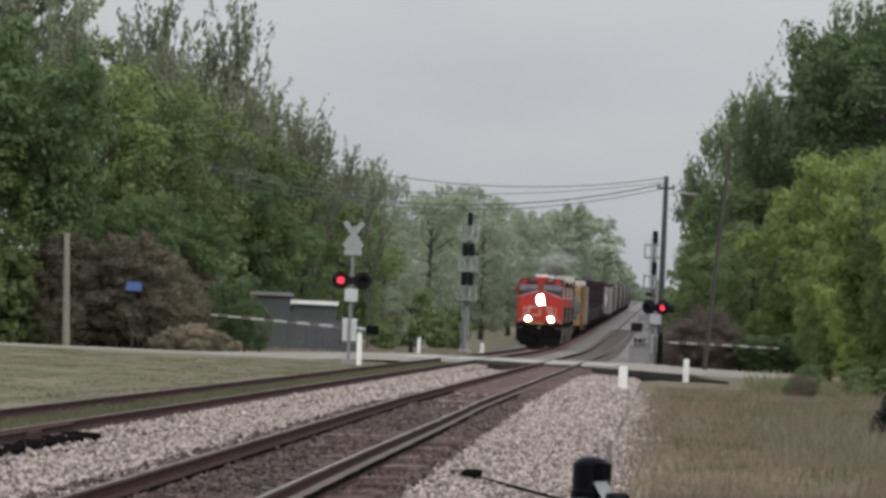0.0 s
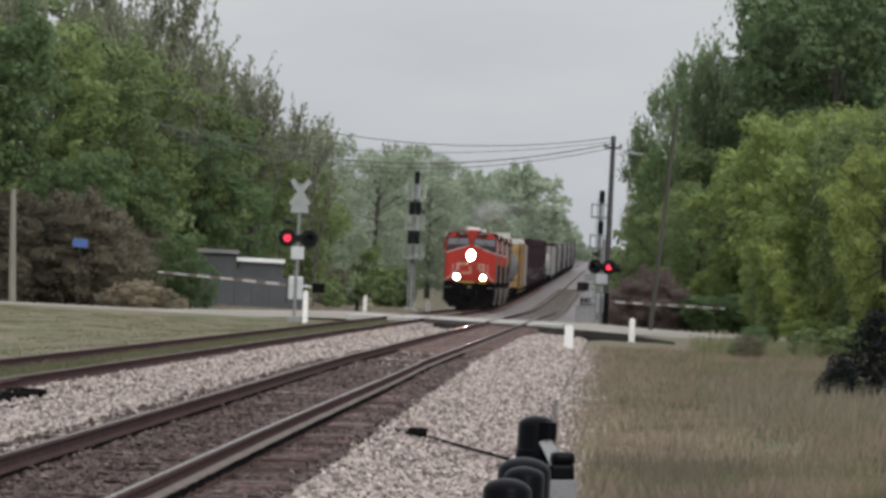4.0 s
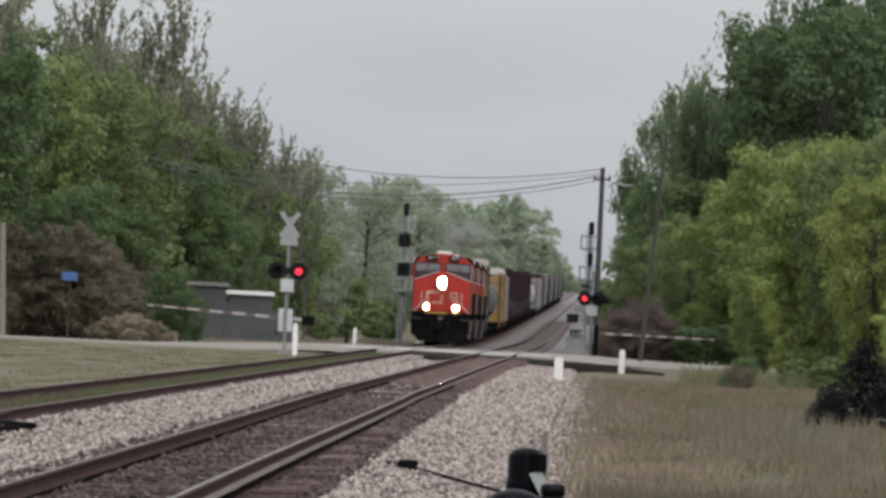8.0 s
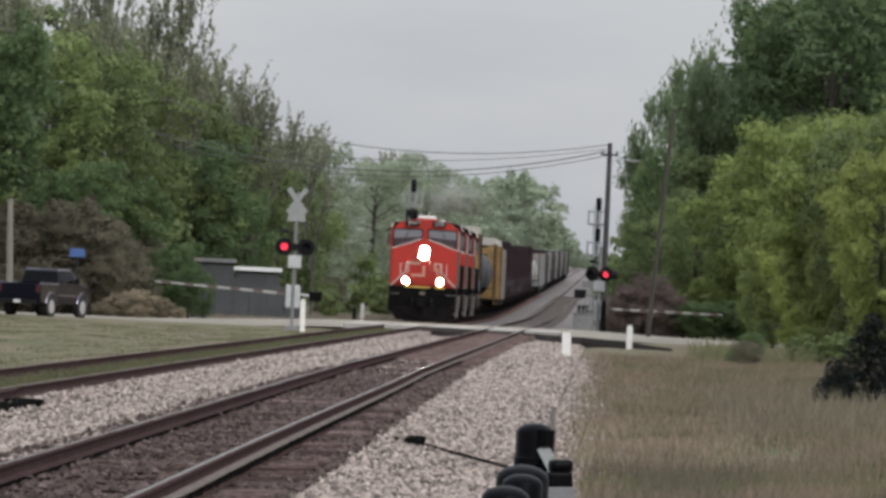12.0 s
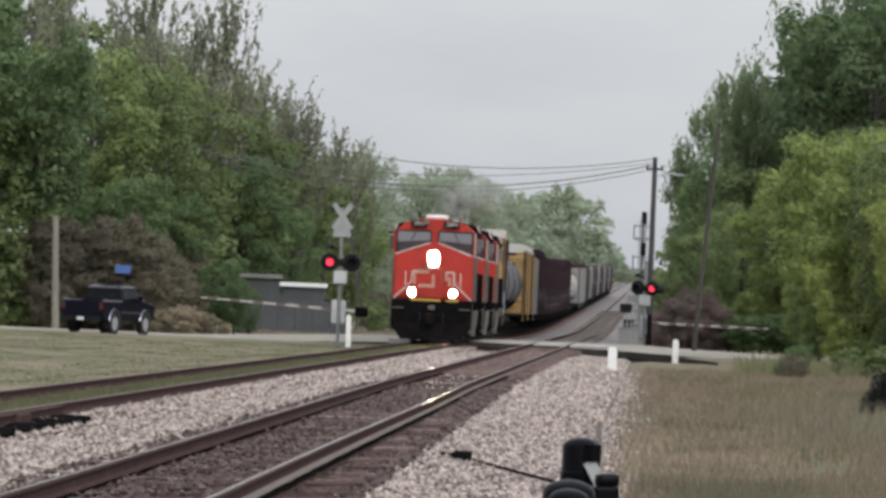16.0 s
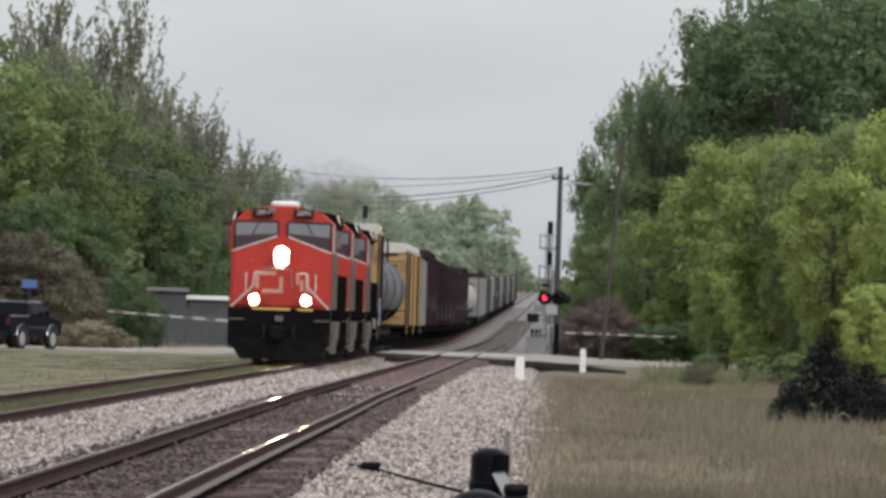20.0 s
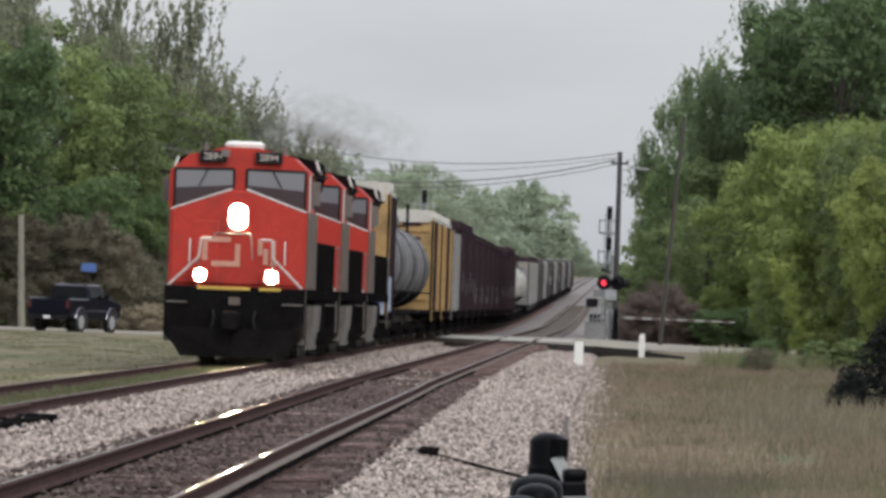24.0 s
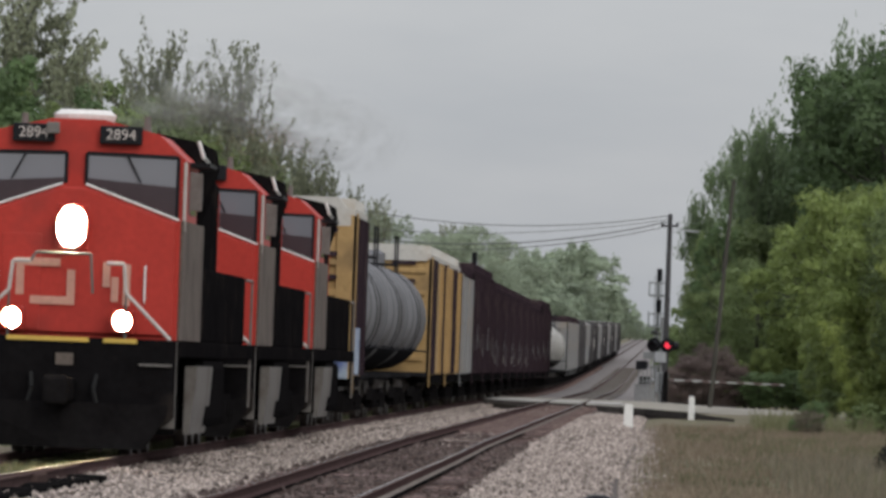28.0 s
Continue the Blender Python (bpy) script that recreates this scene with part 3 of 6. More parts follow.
def second_track_edge(rs, count):
    y = 60 + 276 * rs.random_sample(count) ** 1.3
    x = rs.uniform(-7.40, -6.85, count)
    return np.stack([x, y, np.interp(x, (-7.4, -6.85), (-0.17, -0.215)) + rs.uniform(-0.01, 0.02, count)], 1)


scatter_stones("ballast_stones", 9000, second_track_edge, (0.03, 0.065), "pale ballast stones against the rail of the second track", 13)


def track_dirt(rs, count):
    y = 42 + 130 * rs.random_sample(count) ** 1.5
    x = rs.uniform(-1.45, 1.45, count)
    keep = np.abs(np.abs(x) - 0.7525) > 0.09
    x, y = x[keep], y[keep]
    return np.stack([x + np.array([right_track(v) for v in y]), y, -0.205 + rs.uniform(-0.03, 0.06, len(x))], 1)


scatter_stones("track_dirt", 30000, track_dirt, (0.018, 0.06), "rusty dirt and stone chips between the sleepers", 7, "track_dirt")
strip("track_dirt_bed", M["track_dirt"], spread((30, 336, 6)), lambda y: [(right_track(y) - 1.45, -0.245), (right_track(y), -0.225), (right_track(y) + 1.45, -0.245)], "brown dirt between the sleepers of the main line")


# ---------------------------------------------------------------- grass
def scatter_blades(name, count, region, tall, wide, mat, label, seed):
    rs = np.random.RandomState(seed)
    p = region(rs, count)
    n = len(p)
    h = rs.uniform(tall[0], tall[1], n)
    a = rs.uniform(0, 6.283, n)
    d = np.stack([np.cos(a), np.sin(a) * 0.4, np.zeros(n)], 1) * (rs.uniform(wide[0], wide[1], n) / 2)[:, None]
    lean = np.stack([rs.normal(0, 0.30, n), rs.normal(0, 0.30, n), np.ones(n)], 1) * h[:, None]
    v = np.stack([p - d, p + d, p + lean * 0.55 + d * 0.7, p + lean * (1, 1, 0.96)], 1)
    me = bpy.data.meshes.new(name)
    me.from_pydata(v.reshape(-1, 3).tolist(), [], [(4 * i, 4 * i + 1, 4 * i + 2, 4 * i + 3) for i in range(n)])
    me.materials.append(mat)
    return tagged(new(name, me), label, "grass", kind="stuff")


def field(x0, x1, y0, y1, power=1.0, clump=0.0, seed=0):
    def pick(rs, count):
        out = []
        while len(out) < count:
            x, y = rs.uniform(x0, x1), y0 + (y1 - y0) * rs.random_sample() ** power
            if clump and noise.noise((x * 0.7, y * 0.14, seed)) < clump - 0.5:
                continue
            if x0 > -5 and x < -0.25 + 0.4 * (1 - smooth(60, 110, y)) + 0.45 * noise.noise((5, y * 0.13, seed)) + rs.normal(0, 0.22):
                continue
            out.append((x, y, ground_z(x, y) - 0.01))
        return np.array(out)
    return pick


scatter_blades("dry_grass", 62000, field(-0.9, 11, 76, 275, 1.5, 0.20, 1), (0.08, 0.32), (0.008, 0.022), M["blade_dry"], "tall dry straw-coloured grass on the verge", 1)
scatter_blades("green_grass", 66000, field(-0.2, 5, 43, 86, 1.0, 0.30, 7), (0.05, 0.19), (0.008, 0.020), M["blade_green"], "fresh green grass in patches on the verge", 2)
scatter_blades("verge_green_grass", 14000, field(0.2, 10, 90, 272, 1.1, 0.46, 7), (0.06, 0.22), (0.02, 0.045), M["blade_olive"], "olive green grass among the dry grass of the verge", 12)
scatter_blades("near_dry_grass", 12000, field(-0.5, 5, 50, 80, 0.7, 0.42, 1), (0.08, 0.34), (0.007, 0.018), M["blade_dry"], "scattered dry grass standing among the green", 19)
scatter_blades("tan_grass", 18000, field(-0.3, 1.9, 96, 134, 1.0, 0.36, 6), (0.04, 0.15), (0.012, 0.03), M["blade_tan"], "short tan grass beside the ballast", 18)
scatter_blades("dry_weed_stems", 6000, field(-0.3, 5, 58, 92, 1.2, 0.5, 3), (0.15, 0.45), (0.006, 0.013), M["twig"], "brown dead weed stems standing in the verge", 9)
scatter_blades("tall_weeds", 1500, field(2.6, 6.2, 254, 274, 1.0, 0.52, 2), (0.15, 0.85), (0.015, 0.04), M["blade_field"], "tall olive-tan weeds standing behind the low bush", 21)
scatter_blades("field_grass", 26000, field(-32, -9.3, 150, 345, 1.0, 0.25, 4), (0.012, 0.04), (0.04, 0.10), M["blade_field"], "short pale grass in the field beside the second track", 4)
scatter_blades("dead_weeds", 2200, field(1.8, 5.0, 118, 170, 1.0, 0.35, 9), (0.15, 0.5), (0.012, 0.035), M["twig"], "thin grey-brown dead weeds standing in the verge", 16)
scatter_blades("bank_grass", 16000, field(-19, -10.8, 402, 520, 1.0, 0.0, 8), (0.1, 0.34), (0.05, 0.14), M["twig_pale"], "tall pale dead grass on the bank beyond the road", 15)
scatter_blades("field_green_grass", 38000, field(-30, -9.2, 150, 345, 1.0, 0.5, 5), (0.012, 0.045), (0.03, 0.07), M["blade_olive"], "short olive grass in the field beside the second track", 6)


def verge_chips(rs, count):
    y = 44 + 230 * rs.random_sample(count) ** 1.6
    x = np.array([-1.1 + 0.9 * max(0, 1 - abs(v - 50) / 95) for v in y]) + np.abs(rs.normal(0, 0.55, count))
    return np.stack([x, y, np.array([ground_z(p, q) for p, q in zip(x, y)]) + 0.01], 1)


scatter_stones("verge_chips", 9000, verge_chips, (0.015, 0.045), "stone chips strewn in the dirt beside the ballast", 11)


def gauge_grass(rs, count):
    y = rs.uniform(66, 335, count)
    x = LEFT_TRACK + rs.uniform(-0.66, 0.60, count)
    return np.stack([x, y, np.full(count, -0.20)], 1)


scatter_blades("track_grass", 26000, gauge_grass, (0.05, 0.15), (0.02, 0.05), M["blade_olive"], "olive green grass growing between the rails of the second track", 8)
strip("track_turf", M["turf"], spread((60, 340, 6)), lambda y: [(LEFT_TRACK - 0.66, -0.19), (LEFT_TRACK, -0.16 + 0.02 * noise.noise((0, y * 0.2, 0))), (LEFT_TRACK + 0.66, -0.19)], "turf between the rails of the second track")


# ---------------------------------------------------------------- road and crossing
def road_z(x):
    t = min(max((abs(x + 6.2) - 5.5) / 9.0, 0), 1)
    return -0.03 * (1 - t) + (ground_z(x, 378) + 0.03) * t


rx = spread((-300, -40, 20), (-40, 20, 1.0), (20, 300, 20))
r_verts, r_faces = [], []
for x in rx:
    mid = 378 + 0.10 * min(x + 6, 0) * -1
    for y, dz in ((mid - 9.5, -0.25), (mid - 7.5, 0.0), (mid, 0.03), (mid + 7.5, 0.0), (mid + 9.5, -0.25)):
        r_verts.append((x, y, road_z(x) + dz))
for i in range(len(rx) - 1):
    r_faces += [(5 * i + k, 5 * i + k + 5, 5 * i + k + 6, 5 * i + k + 1) for k in range(4)]
road = new("road", raw("road", r_verts, r_faces, M["gravel"], True))
tagged(road, "pale worn road crossing both tracks", "road", kind="structure")

crossing = thing("crossing_surface", "pale concrete crossing panels between dark rails", "level crossing", kind="structure")
for k in range(7):
    for x0, x1 in ((-10.6, -9.15), (-8.93, -7.67), (-7.45, -5.0), (-4.80, -3.54), (-3.32, -1.9)):
        y0 = 344 + 2.5 * k
        bm = boxed(x0, x1, y0, y0 + 2.46, -0.2, 0.0 - 0.004 * (k % 2), 0.015)
        part("panel", bm, M["panel"], crossing)
# the low dark side of the road bank, facing down the line
bank = bmesh.new()
loops = []
for k in range(25):
    t = k / 24
    x = -7.4 + 9.8 * t
    y = 342.5 - 2.0 * t - 27 * t ** 4 + 0.6 * noise.noise((x, 0, 3))
    top = 0.005 - 0.19 * t - 0.35 * max(t - 0.72, 0) + 0.02 * noise.noise((x * 2, 1, 3))
    deep = 0.13 + 0.10 * min(t * 3, 1)
    loops.append([bank.verts.new(q) for q in ((x, y, top - deep), (x, y + 0.35, top), (x, y + 4.0, top - 0.02), (x, y + 4.0, top - 0.6), (x, y, top - 0.6))])
for p, q in zip(loops, loops[1:]):
    for i in range(5):
        bank.faces.new((p[i], q[i], q[(i + 1) % 5], p[(i + 1) % 5]))
bank.faces.new(loops[0])
bank.faces.new(loops[-1][::-1])
bmesh.ops.recalc_face_normals(bank, faces=bank.faces[:])
tagged(new("road_bank", finish("road_bank", bank, M["road_bank"])), "low dark bank along the near edge of the crossing", "road", kind="structure")


# ---------------------------------------------------------------- crossing signals
SHUTTERS = []


def flasher(parent, x, y, z, early, scale=1.0):
    body = part("lamp_housing", boxed(x - 0.12, x + 0.12, y + 0.02, y + 0.2, z - 0.12, z + 0.12, 0.04), M["black"], parent)
    bm = bmesh.new()
    bmesh.ops.create_cone(bm, cap_ends=True, segments=28, radius1=0.35 * scale, radius2=0.35 * scale, depth=0.02, matrix=Matrix.Translation((x, y + 0.01, z)) @ pose(0, 0, 0, 90))
    part("background_disc", bm, M["black"], parent)
    bm = bmesh.new()
    bmesh.ops.create_uvsphere(bm, u_segments=20, v_segments=8, radius=0.145 * scale, matrix=Matrix.Translation((x, y - 0.01, z)) @ Matrix.Diagonal((1, 0.3, 1, 1)))
    part("lens", bm, M["red_lamp"], parent, "lit red lens")
    # added cover: the lens always glows, and this blanks it between flashes
    bm = bmesh.new()
    bmesh.ops.create_cone(bm, cap_ends=True, segments=24, radius1=0.165 * scale, radius2=0.165 * scale, depth=0.008, matrix=Matrix.Translation((0, 0, -0.165 * scale)) @ pose(0, 0, 0, 90))
    shutter = part("shutter", bm, M["black"], parent, "added black shutter that swings over the lens to imitate flashing")
    SHUTTERS.append((shutter, (x, y - 0.065, z + 0.165 * scale), early))
    bm = bmesh.new()
    n = 12
    for i in range(n):
        a0, a1 = math.pi * i / n, math.pi * (i + 1) / n
        r0, r1 = 0.19 * scale, 0.21 * scale
        q = [bm.verts.new((x + r * math.cos(a), y + dy, z + r * math.sin(a))) for r, a, dy in ((r0, a0, 0), (r0, a1, 0), (r0, a1, -0.4), (r0, a0, -0.4), (r1, a0, 0), (r1, a1, 0), (r1, a1, -0.4), (r1, a0, -0.4))]
        for f in ((0, 1, 2, 3), (7, 6, 5, 4), (2, 6, 7, 3)):
            bm.faces.new([q[i] for i in f])
    bmesh.ops.remove_doubles(bm, verts=bm.verts, dist=0.0005)
    part("hood", bm, M["black"], parent)


def crossing_mast(at, lamp_z, lamp_gap, buck_z, early_side, gate_to, label, scale=1.0):
    ob = thing("crossing_signal", label, "crossing signal", "crossing signals", at)
    base = -0.3
    part("mast", rodded((0, 0, base), (0, 0, (buck_z or lamp_z + 1.0) + 0.35), 0.065, seg=14), M["mast_grey"], ob)
    part("base", boxed(-0.25, 0.25, -0.25, 0.25, base - 0.1, base + 0.12, 0.02), M["mast_grey"], ob)
    part("cross_arm", boxed(-lamp_gap / 2 - 0.1, lamp_gap / 2 + 0.1, -0.10, 0.06, lamp_z - 0.14, lamp_z + 0.14, 0.03), M["black"], ob, "black lamp cross-arm")
    for s in (-1, 1):
        flasher(ob, s * lamp_gap / 2, -0.12, lamp_z, s == early_side, scale)
    part("junction_box", boxed(-0.26, 0.26, -0.17, 0.1, lamp_z - 0.83, lamp_z - 0.33, 0.03), M["aluminium"], ob)
    if buck_z:
        for a in (54, -54):
            bm = boxed(-0.60, 0.60, -0.012 - 0.004 * (a > 0), 0.012 - 0.004 * (a > 0), -0.10, 0.10)
            bmesh.ops.transform(bm, matrix=Matrix.Translation((0, -0.1, buck_z)) @ pose(0, 0, 0, 0, a, 0), verts=bm.verts)
            part("crossbuck_blade", bm, M["sign_grey"], ob, "dull grey crossbuck blade")
        part("track_count_sign", prism(bmesh.new(), [(-0.36, buck_z - 0.80), (0.36, buck_z - 0.80), (0.30, buck_z - 0.42), (0, buck_z - 0.12), (-0.30, buck_z - 0.42)], -0.104, -0.09, "y"), M["sign_grey"], ob, "weathered grey sign plate")
    bm = bmesh.new()
    lathe(bm, [(0.16, 0), (0.17, 0.06), (0.12, 0.13), (0.03, 0.16)], (-0.42, 0.0, lamp_z + 0.55), 14)
    part("bell", bm, M["black"], ob)
    part("bell_bracket", rodded((-0.45, 0, lamp_z + 0.55), (0, 0, lamp_z + 0.55), 0.03), M["black"], ob)
    # gate machine, counterweight and striped arm
    z0, tip_z, length, side = gate_to
    part("gate_machine", boxed(-0.28, 0.28, 0.05, 0.5, z0 - 0.55, z0 + 0.35, 0.05), M["aluminium"], ob)
    arm = part("gate_arm", prism(bmesh.new(), [(side * 0.1, z0 - 0.055), (side * length, tip_z - 0.03), (side * length, tip_z + 0.03), (side * 0.1, z0 + 0.055)], 0.24, 0.28, "y"), M["gate_pale"], ob, "lowered dirty pale gate arm with faded red stripes")
    n = int(length / 0.8)
    for i in range(n):
        f0, f1 = (i + 0.3) / n, (i + 0.72) / n
        za, zb = z0 + (tip_z - z0) * f0, z0 + (tip_z - z0) * f1
        bm = prism(bmesh.new(), [(side * length * f0, za - 0.047), (side * length * f1, zb - 0.047), (side * length * f1, zb + 0.047), (side * length * f0, za + 0.047)], 0.225, 0.236, "y")
        part("stripe", bm, M["stripe_red"], arm)
    part("counterweight", boxed(-side * 0.9 - 0.25, -side * 0.9 + 0.25, 0.2, 0.45, z0 - 0.25, z0 + 0.12, 0.03), M["underframe"], ob, "dark counterweight")
    part("counterweight_arm", rodded((0, 0.3, z0), (-side * 0.9, 0.3, z0 - 0.06), 0.05), M["aluminium"], ob)
    return ob


crossing_mast(pose(-12.31, 335, 0, 0, 0, 4), 2.90, 0.86, 4.70, -1, (1.06, 1.32, 5.4, -1), "aluminium crossing signal with crossbuck, red flashers and lowered gate")
far_mast = crossing_mast(pose(-0.47, 415, 0, 0, 0, -18), 2.60, 0.70, None, 1, (0.95, 0.90, 6.2, 1), "aluminium crossing signal with red flashers and lowered gate")


# a third lamp facing the side road, the dark gate weight and a dark relay box on the mast
part("side_lamp", rodded((0.62, -0.10, 2.60), (0.84, 0.02, 2.60), 0.22, 0.19, seg=18), M["black"], far_mast, "black lamp turned to the side road")
part("side_lamp_arm", rodded((0.35, -0.02, 2.60), (0.68, -0.02, 2.60), 0.05), M["black"], far_mast)
part("gate_weight", boxed(0.22, 0.46, -0.30, -0.12, -0.10, 1.35, 0.03), M["underframe"], far_mast, "tall dark gate weight")
part("relay_box", boxed(-1.12, -0.56, -0.46, -0.20, 1.40, 1.82, 0.03), M["black"], far_mast, "dark relay box")
part("relay_bracket", rodded((-0.62, -0.3, 1.6), (0.0, -0.05, 1.6), 0.035), M["mast_grey"], far_mast)
part("sign_plate", boxed(-0.86, -0.05, -0.16, -0.13, 1.92, 2.26, 0.01), M["mast_grey"], far_mast, "pale grey plate")
# pale guard frame round the gate machine
guard = part("guard_frame", boxed(-0.98, -0.10, -0.42, -0.38, 1.46, 1.52), M["mast_grey"], far_mast, "pale metal guard frame")
for z in (0.15, 0.80):
    part("guard_bar", boxed(-0.98, -0.10, -0.42, -0.38, z, z + 0.05), M["mast_grey"], guard)
for k in range(5):
    part("guard_bar", boxed(-0.98 + 0.205 * k, -0.92 + 0.205 * k, -0.41, -0.385, -0.35, 1.5), M["mast_grey"], guard)


def marker_post(x, y, tall, wide, dark=False):
    ob = thing("marker_post", "black marker post in the grass" if dark else "weathered white flat marker post in the grass", "marker post", "marker posts", pose(x, y, ground_z(x, y) - 0.1, 0, random.uniform(-2, 2), random.uniform(-10, 10)))
    part("post", boxed(-wide / 2, wide / 2, -0.03, 0.03, 0, tall + 0.1, 0.012), M["black"] if dark else M["white"], ob)
    if not dark:
        part("cap", boxed(-wide / 2 + 0.02, wide / 2 - 0.02, -0.025, 0.025, tall + 0.1, tall + 0.19, 0.01), M["white"], ob)


for spec in ((-1.216, 262, 0.92, 0.27), (0.857, 325, 0.80, 0.23), (-11.35, 320, 1.12, 0.19), (-12.3, 430, 0.95, 0.2), (-10.7, 505, 0.85, 0.22)):
    marker_post(*spec)
marker_post(-12.8, 434, 0.8, 0.2, True)


# ---------------------------------------------------------------- line-side signals
def rail_signal(at, tall, levels, label):
    ob = thing("rail_signal", label, "railway signal", "railway signals", at)
    part("mast", rodded((0, 0, 0), (0, 0, tall - 0.3), 0.12, 0.09, 12), M["mast_grey"], ob)
    part("foundation", boxed(-0.4, 0.4, -0.4, 0.4, -0.2, 0.25, 0.03), M["panel"], ob)
    lad = part("ladder", rodded((-0.2, 0.3, 0.2), (-0.2, 0.3, tall - 0.4), 0.03, seg=6), M["aluminium"], ob)
    part("ladder_rail", rodded((0.2, 0.3, 0.2), (0.2, 0.3, tall - 0.4), 0.03, seg=6), M["aluminium"], lad)
    for i in range(int(tall / 0.32) - 2):
        part("rung", rodded((-0.2, 0.3, 0.5 + 0.32 * i), (0.2, 0.3, 0.5 + 0.32 * i), 0.018, seg=5), M["aluminium"], lad)
    for z, double in levels:
        for x in ((-0.19, 0.21) if double else (0.04,)):
            head = part("signal_head", boxed(x - 0.16, x + 0.16, -0.5, -0.2, z - 0.38, z + 0.38, 0.08), M["black"], ob, "black signal head")
            for k in (-0.2, 0.14):
                part("visor", rodded((x, -0.8, z + k), (x, -0.5, z + k), 0.14, seg=12), M["black"], head)
        # guard panel and platform under each level
        g = part("guard_panel", boxed(-0.54, 0.54, -0.62, -0.57, z - 1.22, z - 1.14), M["sign_grey"], ob, "grey barred guard panel")
        part("guard_rail", boxed(-0.54, 0.54, -0.62, -0.57, z - 0.50, z - 0.42), M["sign_grey"], g)
        for k in range(4):
            x = -0.5 + k / 3
            part("guard_bar", boxed(x - 0.022, x + 0.022, -0.61, -0.58, z - 1.2, z - 0.45), M["sign_grey"], g)
        part("platform", boxed(-0.55, 0.55, -0.6, 0.45, z - 1.25, z - 1.2), M["aluminium"], ob)
        for sx in (-0.55, 0.55):
            part("platform_post", rodded((sx, 0.42, z - 1.2), (sx, 0.42, z - 0.3), 0.03, seg=6), M["aluminium"], ob)
    return ob


rail_signal(pose(-11.65, 500, -0.35), 8.2, ((7.85, False), (6.05, True), (4.35, True)), "tall aluminium rail signal mast with black signal heads and caged platforms")
rail_signal(pose(-0.85, 500, -0.35), 7.6, ((7.25, False), (5.45, False)), "aluminium rail signal mast with black heads beside the line")

cabinet = thing("signal_cabinet", "grey metal signal cabinet beside the crossing", "signal cabinet", at=pose(-1.2, 412, -0.35, 0, 0, -20))
part("body", boxed(-0.4, 0.4, -0.3, 0.3, 0.1, 1.0, 0.02), M["hopper_grey"], cabinet)
part("roof", boxed(-0.45, 0.45, -0.35, 0.35, 1.0, 1.06, 0.02), M["hopper_grey"], cabinet)
part("door", boxed(-0.34, 0.34, -0.33, -0.30, 0.16, 0.95, 0.01), M["hopper_grey"], cabinet)
part("plinth", boxed(-0.42, 0.42, -0.32, 0.32, -0.1, 0.1), M["panel"], cabinet)


# ---------------------------------------------------------------- poles and wires
def utility_pole(at, tall, mat, arm, label, wide=0.105):
    ob = thing("utility_pole", label, "utility pole", "utility poles", at)
    part("pole", rodded((0, 0, -0.3), (0, 0, tall), 0.17 if arm else wide, 0.11 if arm else wide * 0.75, 12), mat, ob)
    if arm:
        part("cross_arm", boxed(-0.42, 0.42, -0.16, -0.06, tall - 0.62, tall - 0.52, 0.01), mat, ob)
        for x in (-0.36, 0.0, 0.36):
            bm = bmesh.new()
            lathe(bm, [(0.05, 0), (0.06, 0.05), (0.04, 0.09), (0.05, 0.13)], (x, -0.11, tall - 0.52), 8)
            part("insulator", bm, M["black"], ob)
        part("lamp_bracket", piped([(0, -0.05, tall - 0.9), (0.8, -0.1, tall - 0.75), (1.1, -0.1, tall - 0.78)], 0.03), M["aluminium"], ob)
        part("lamp_head", boxed(1.0, 1.45, -0.18, -0.02, tall - 0.86, tall - 0.76, 0.03), M["sign_grey"], ob)
    return ob


utility_pole(pose(-0.27, 418, -0.25, 0, 0, 0), 9.25, M["pole_dark"], True, "dark wooden utility pole with a cross-arm carrying cables")
utility_pole(pose(-26.9, 386, -0.4, 0, -2.2, 0), 5.1, M["pole_pale"], False, "pale weathered wooden utility pole among the trees", 0.17)
utility_pole(pose(1.75, 372, -0.4, 0, 4.0, 0), 10.2, M["pole_wood"], False, "leaning brown wooden pole against the trees")


def cable(a, b, sag, r):
    cu = bpy.data.curves.new("overhead_cable", "CURVE")
    cu.dimensions, cu.bevel_depth, cu.bevel_resolution = "3D", r, 1
    sp = cu.splines.new("POLY")
    sp.points.add(24)
    for i in range(25):
        t = i / 24
        q = Vector(a).lerp(Vector(b), t)
        sp.points[i].co = (q.x, q.y, q.z - 4 * sag * t * (1 - t), 1)
    cu.materials.append(M["wire"])
    tagged(new("overhead_cable", cu), "dark overhead cable sagging across the tracks", "cable", "overhead cables")


cable((-0.28, 418, 8.93), (-36, 418, 16.5), 3.55, 0.024)
cable((-0.28, 418, 8.74), (-36, 418, 12.2), 2.48, 0.018)
cable((-0.30, 417.8, 8.63), (-36, 417.8, 13.9), 3.64, 0.032)
cable((-0.30, 418, 8.42), (-36, 418, 13.6), 3.66, 0.022)


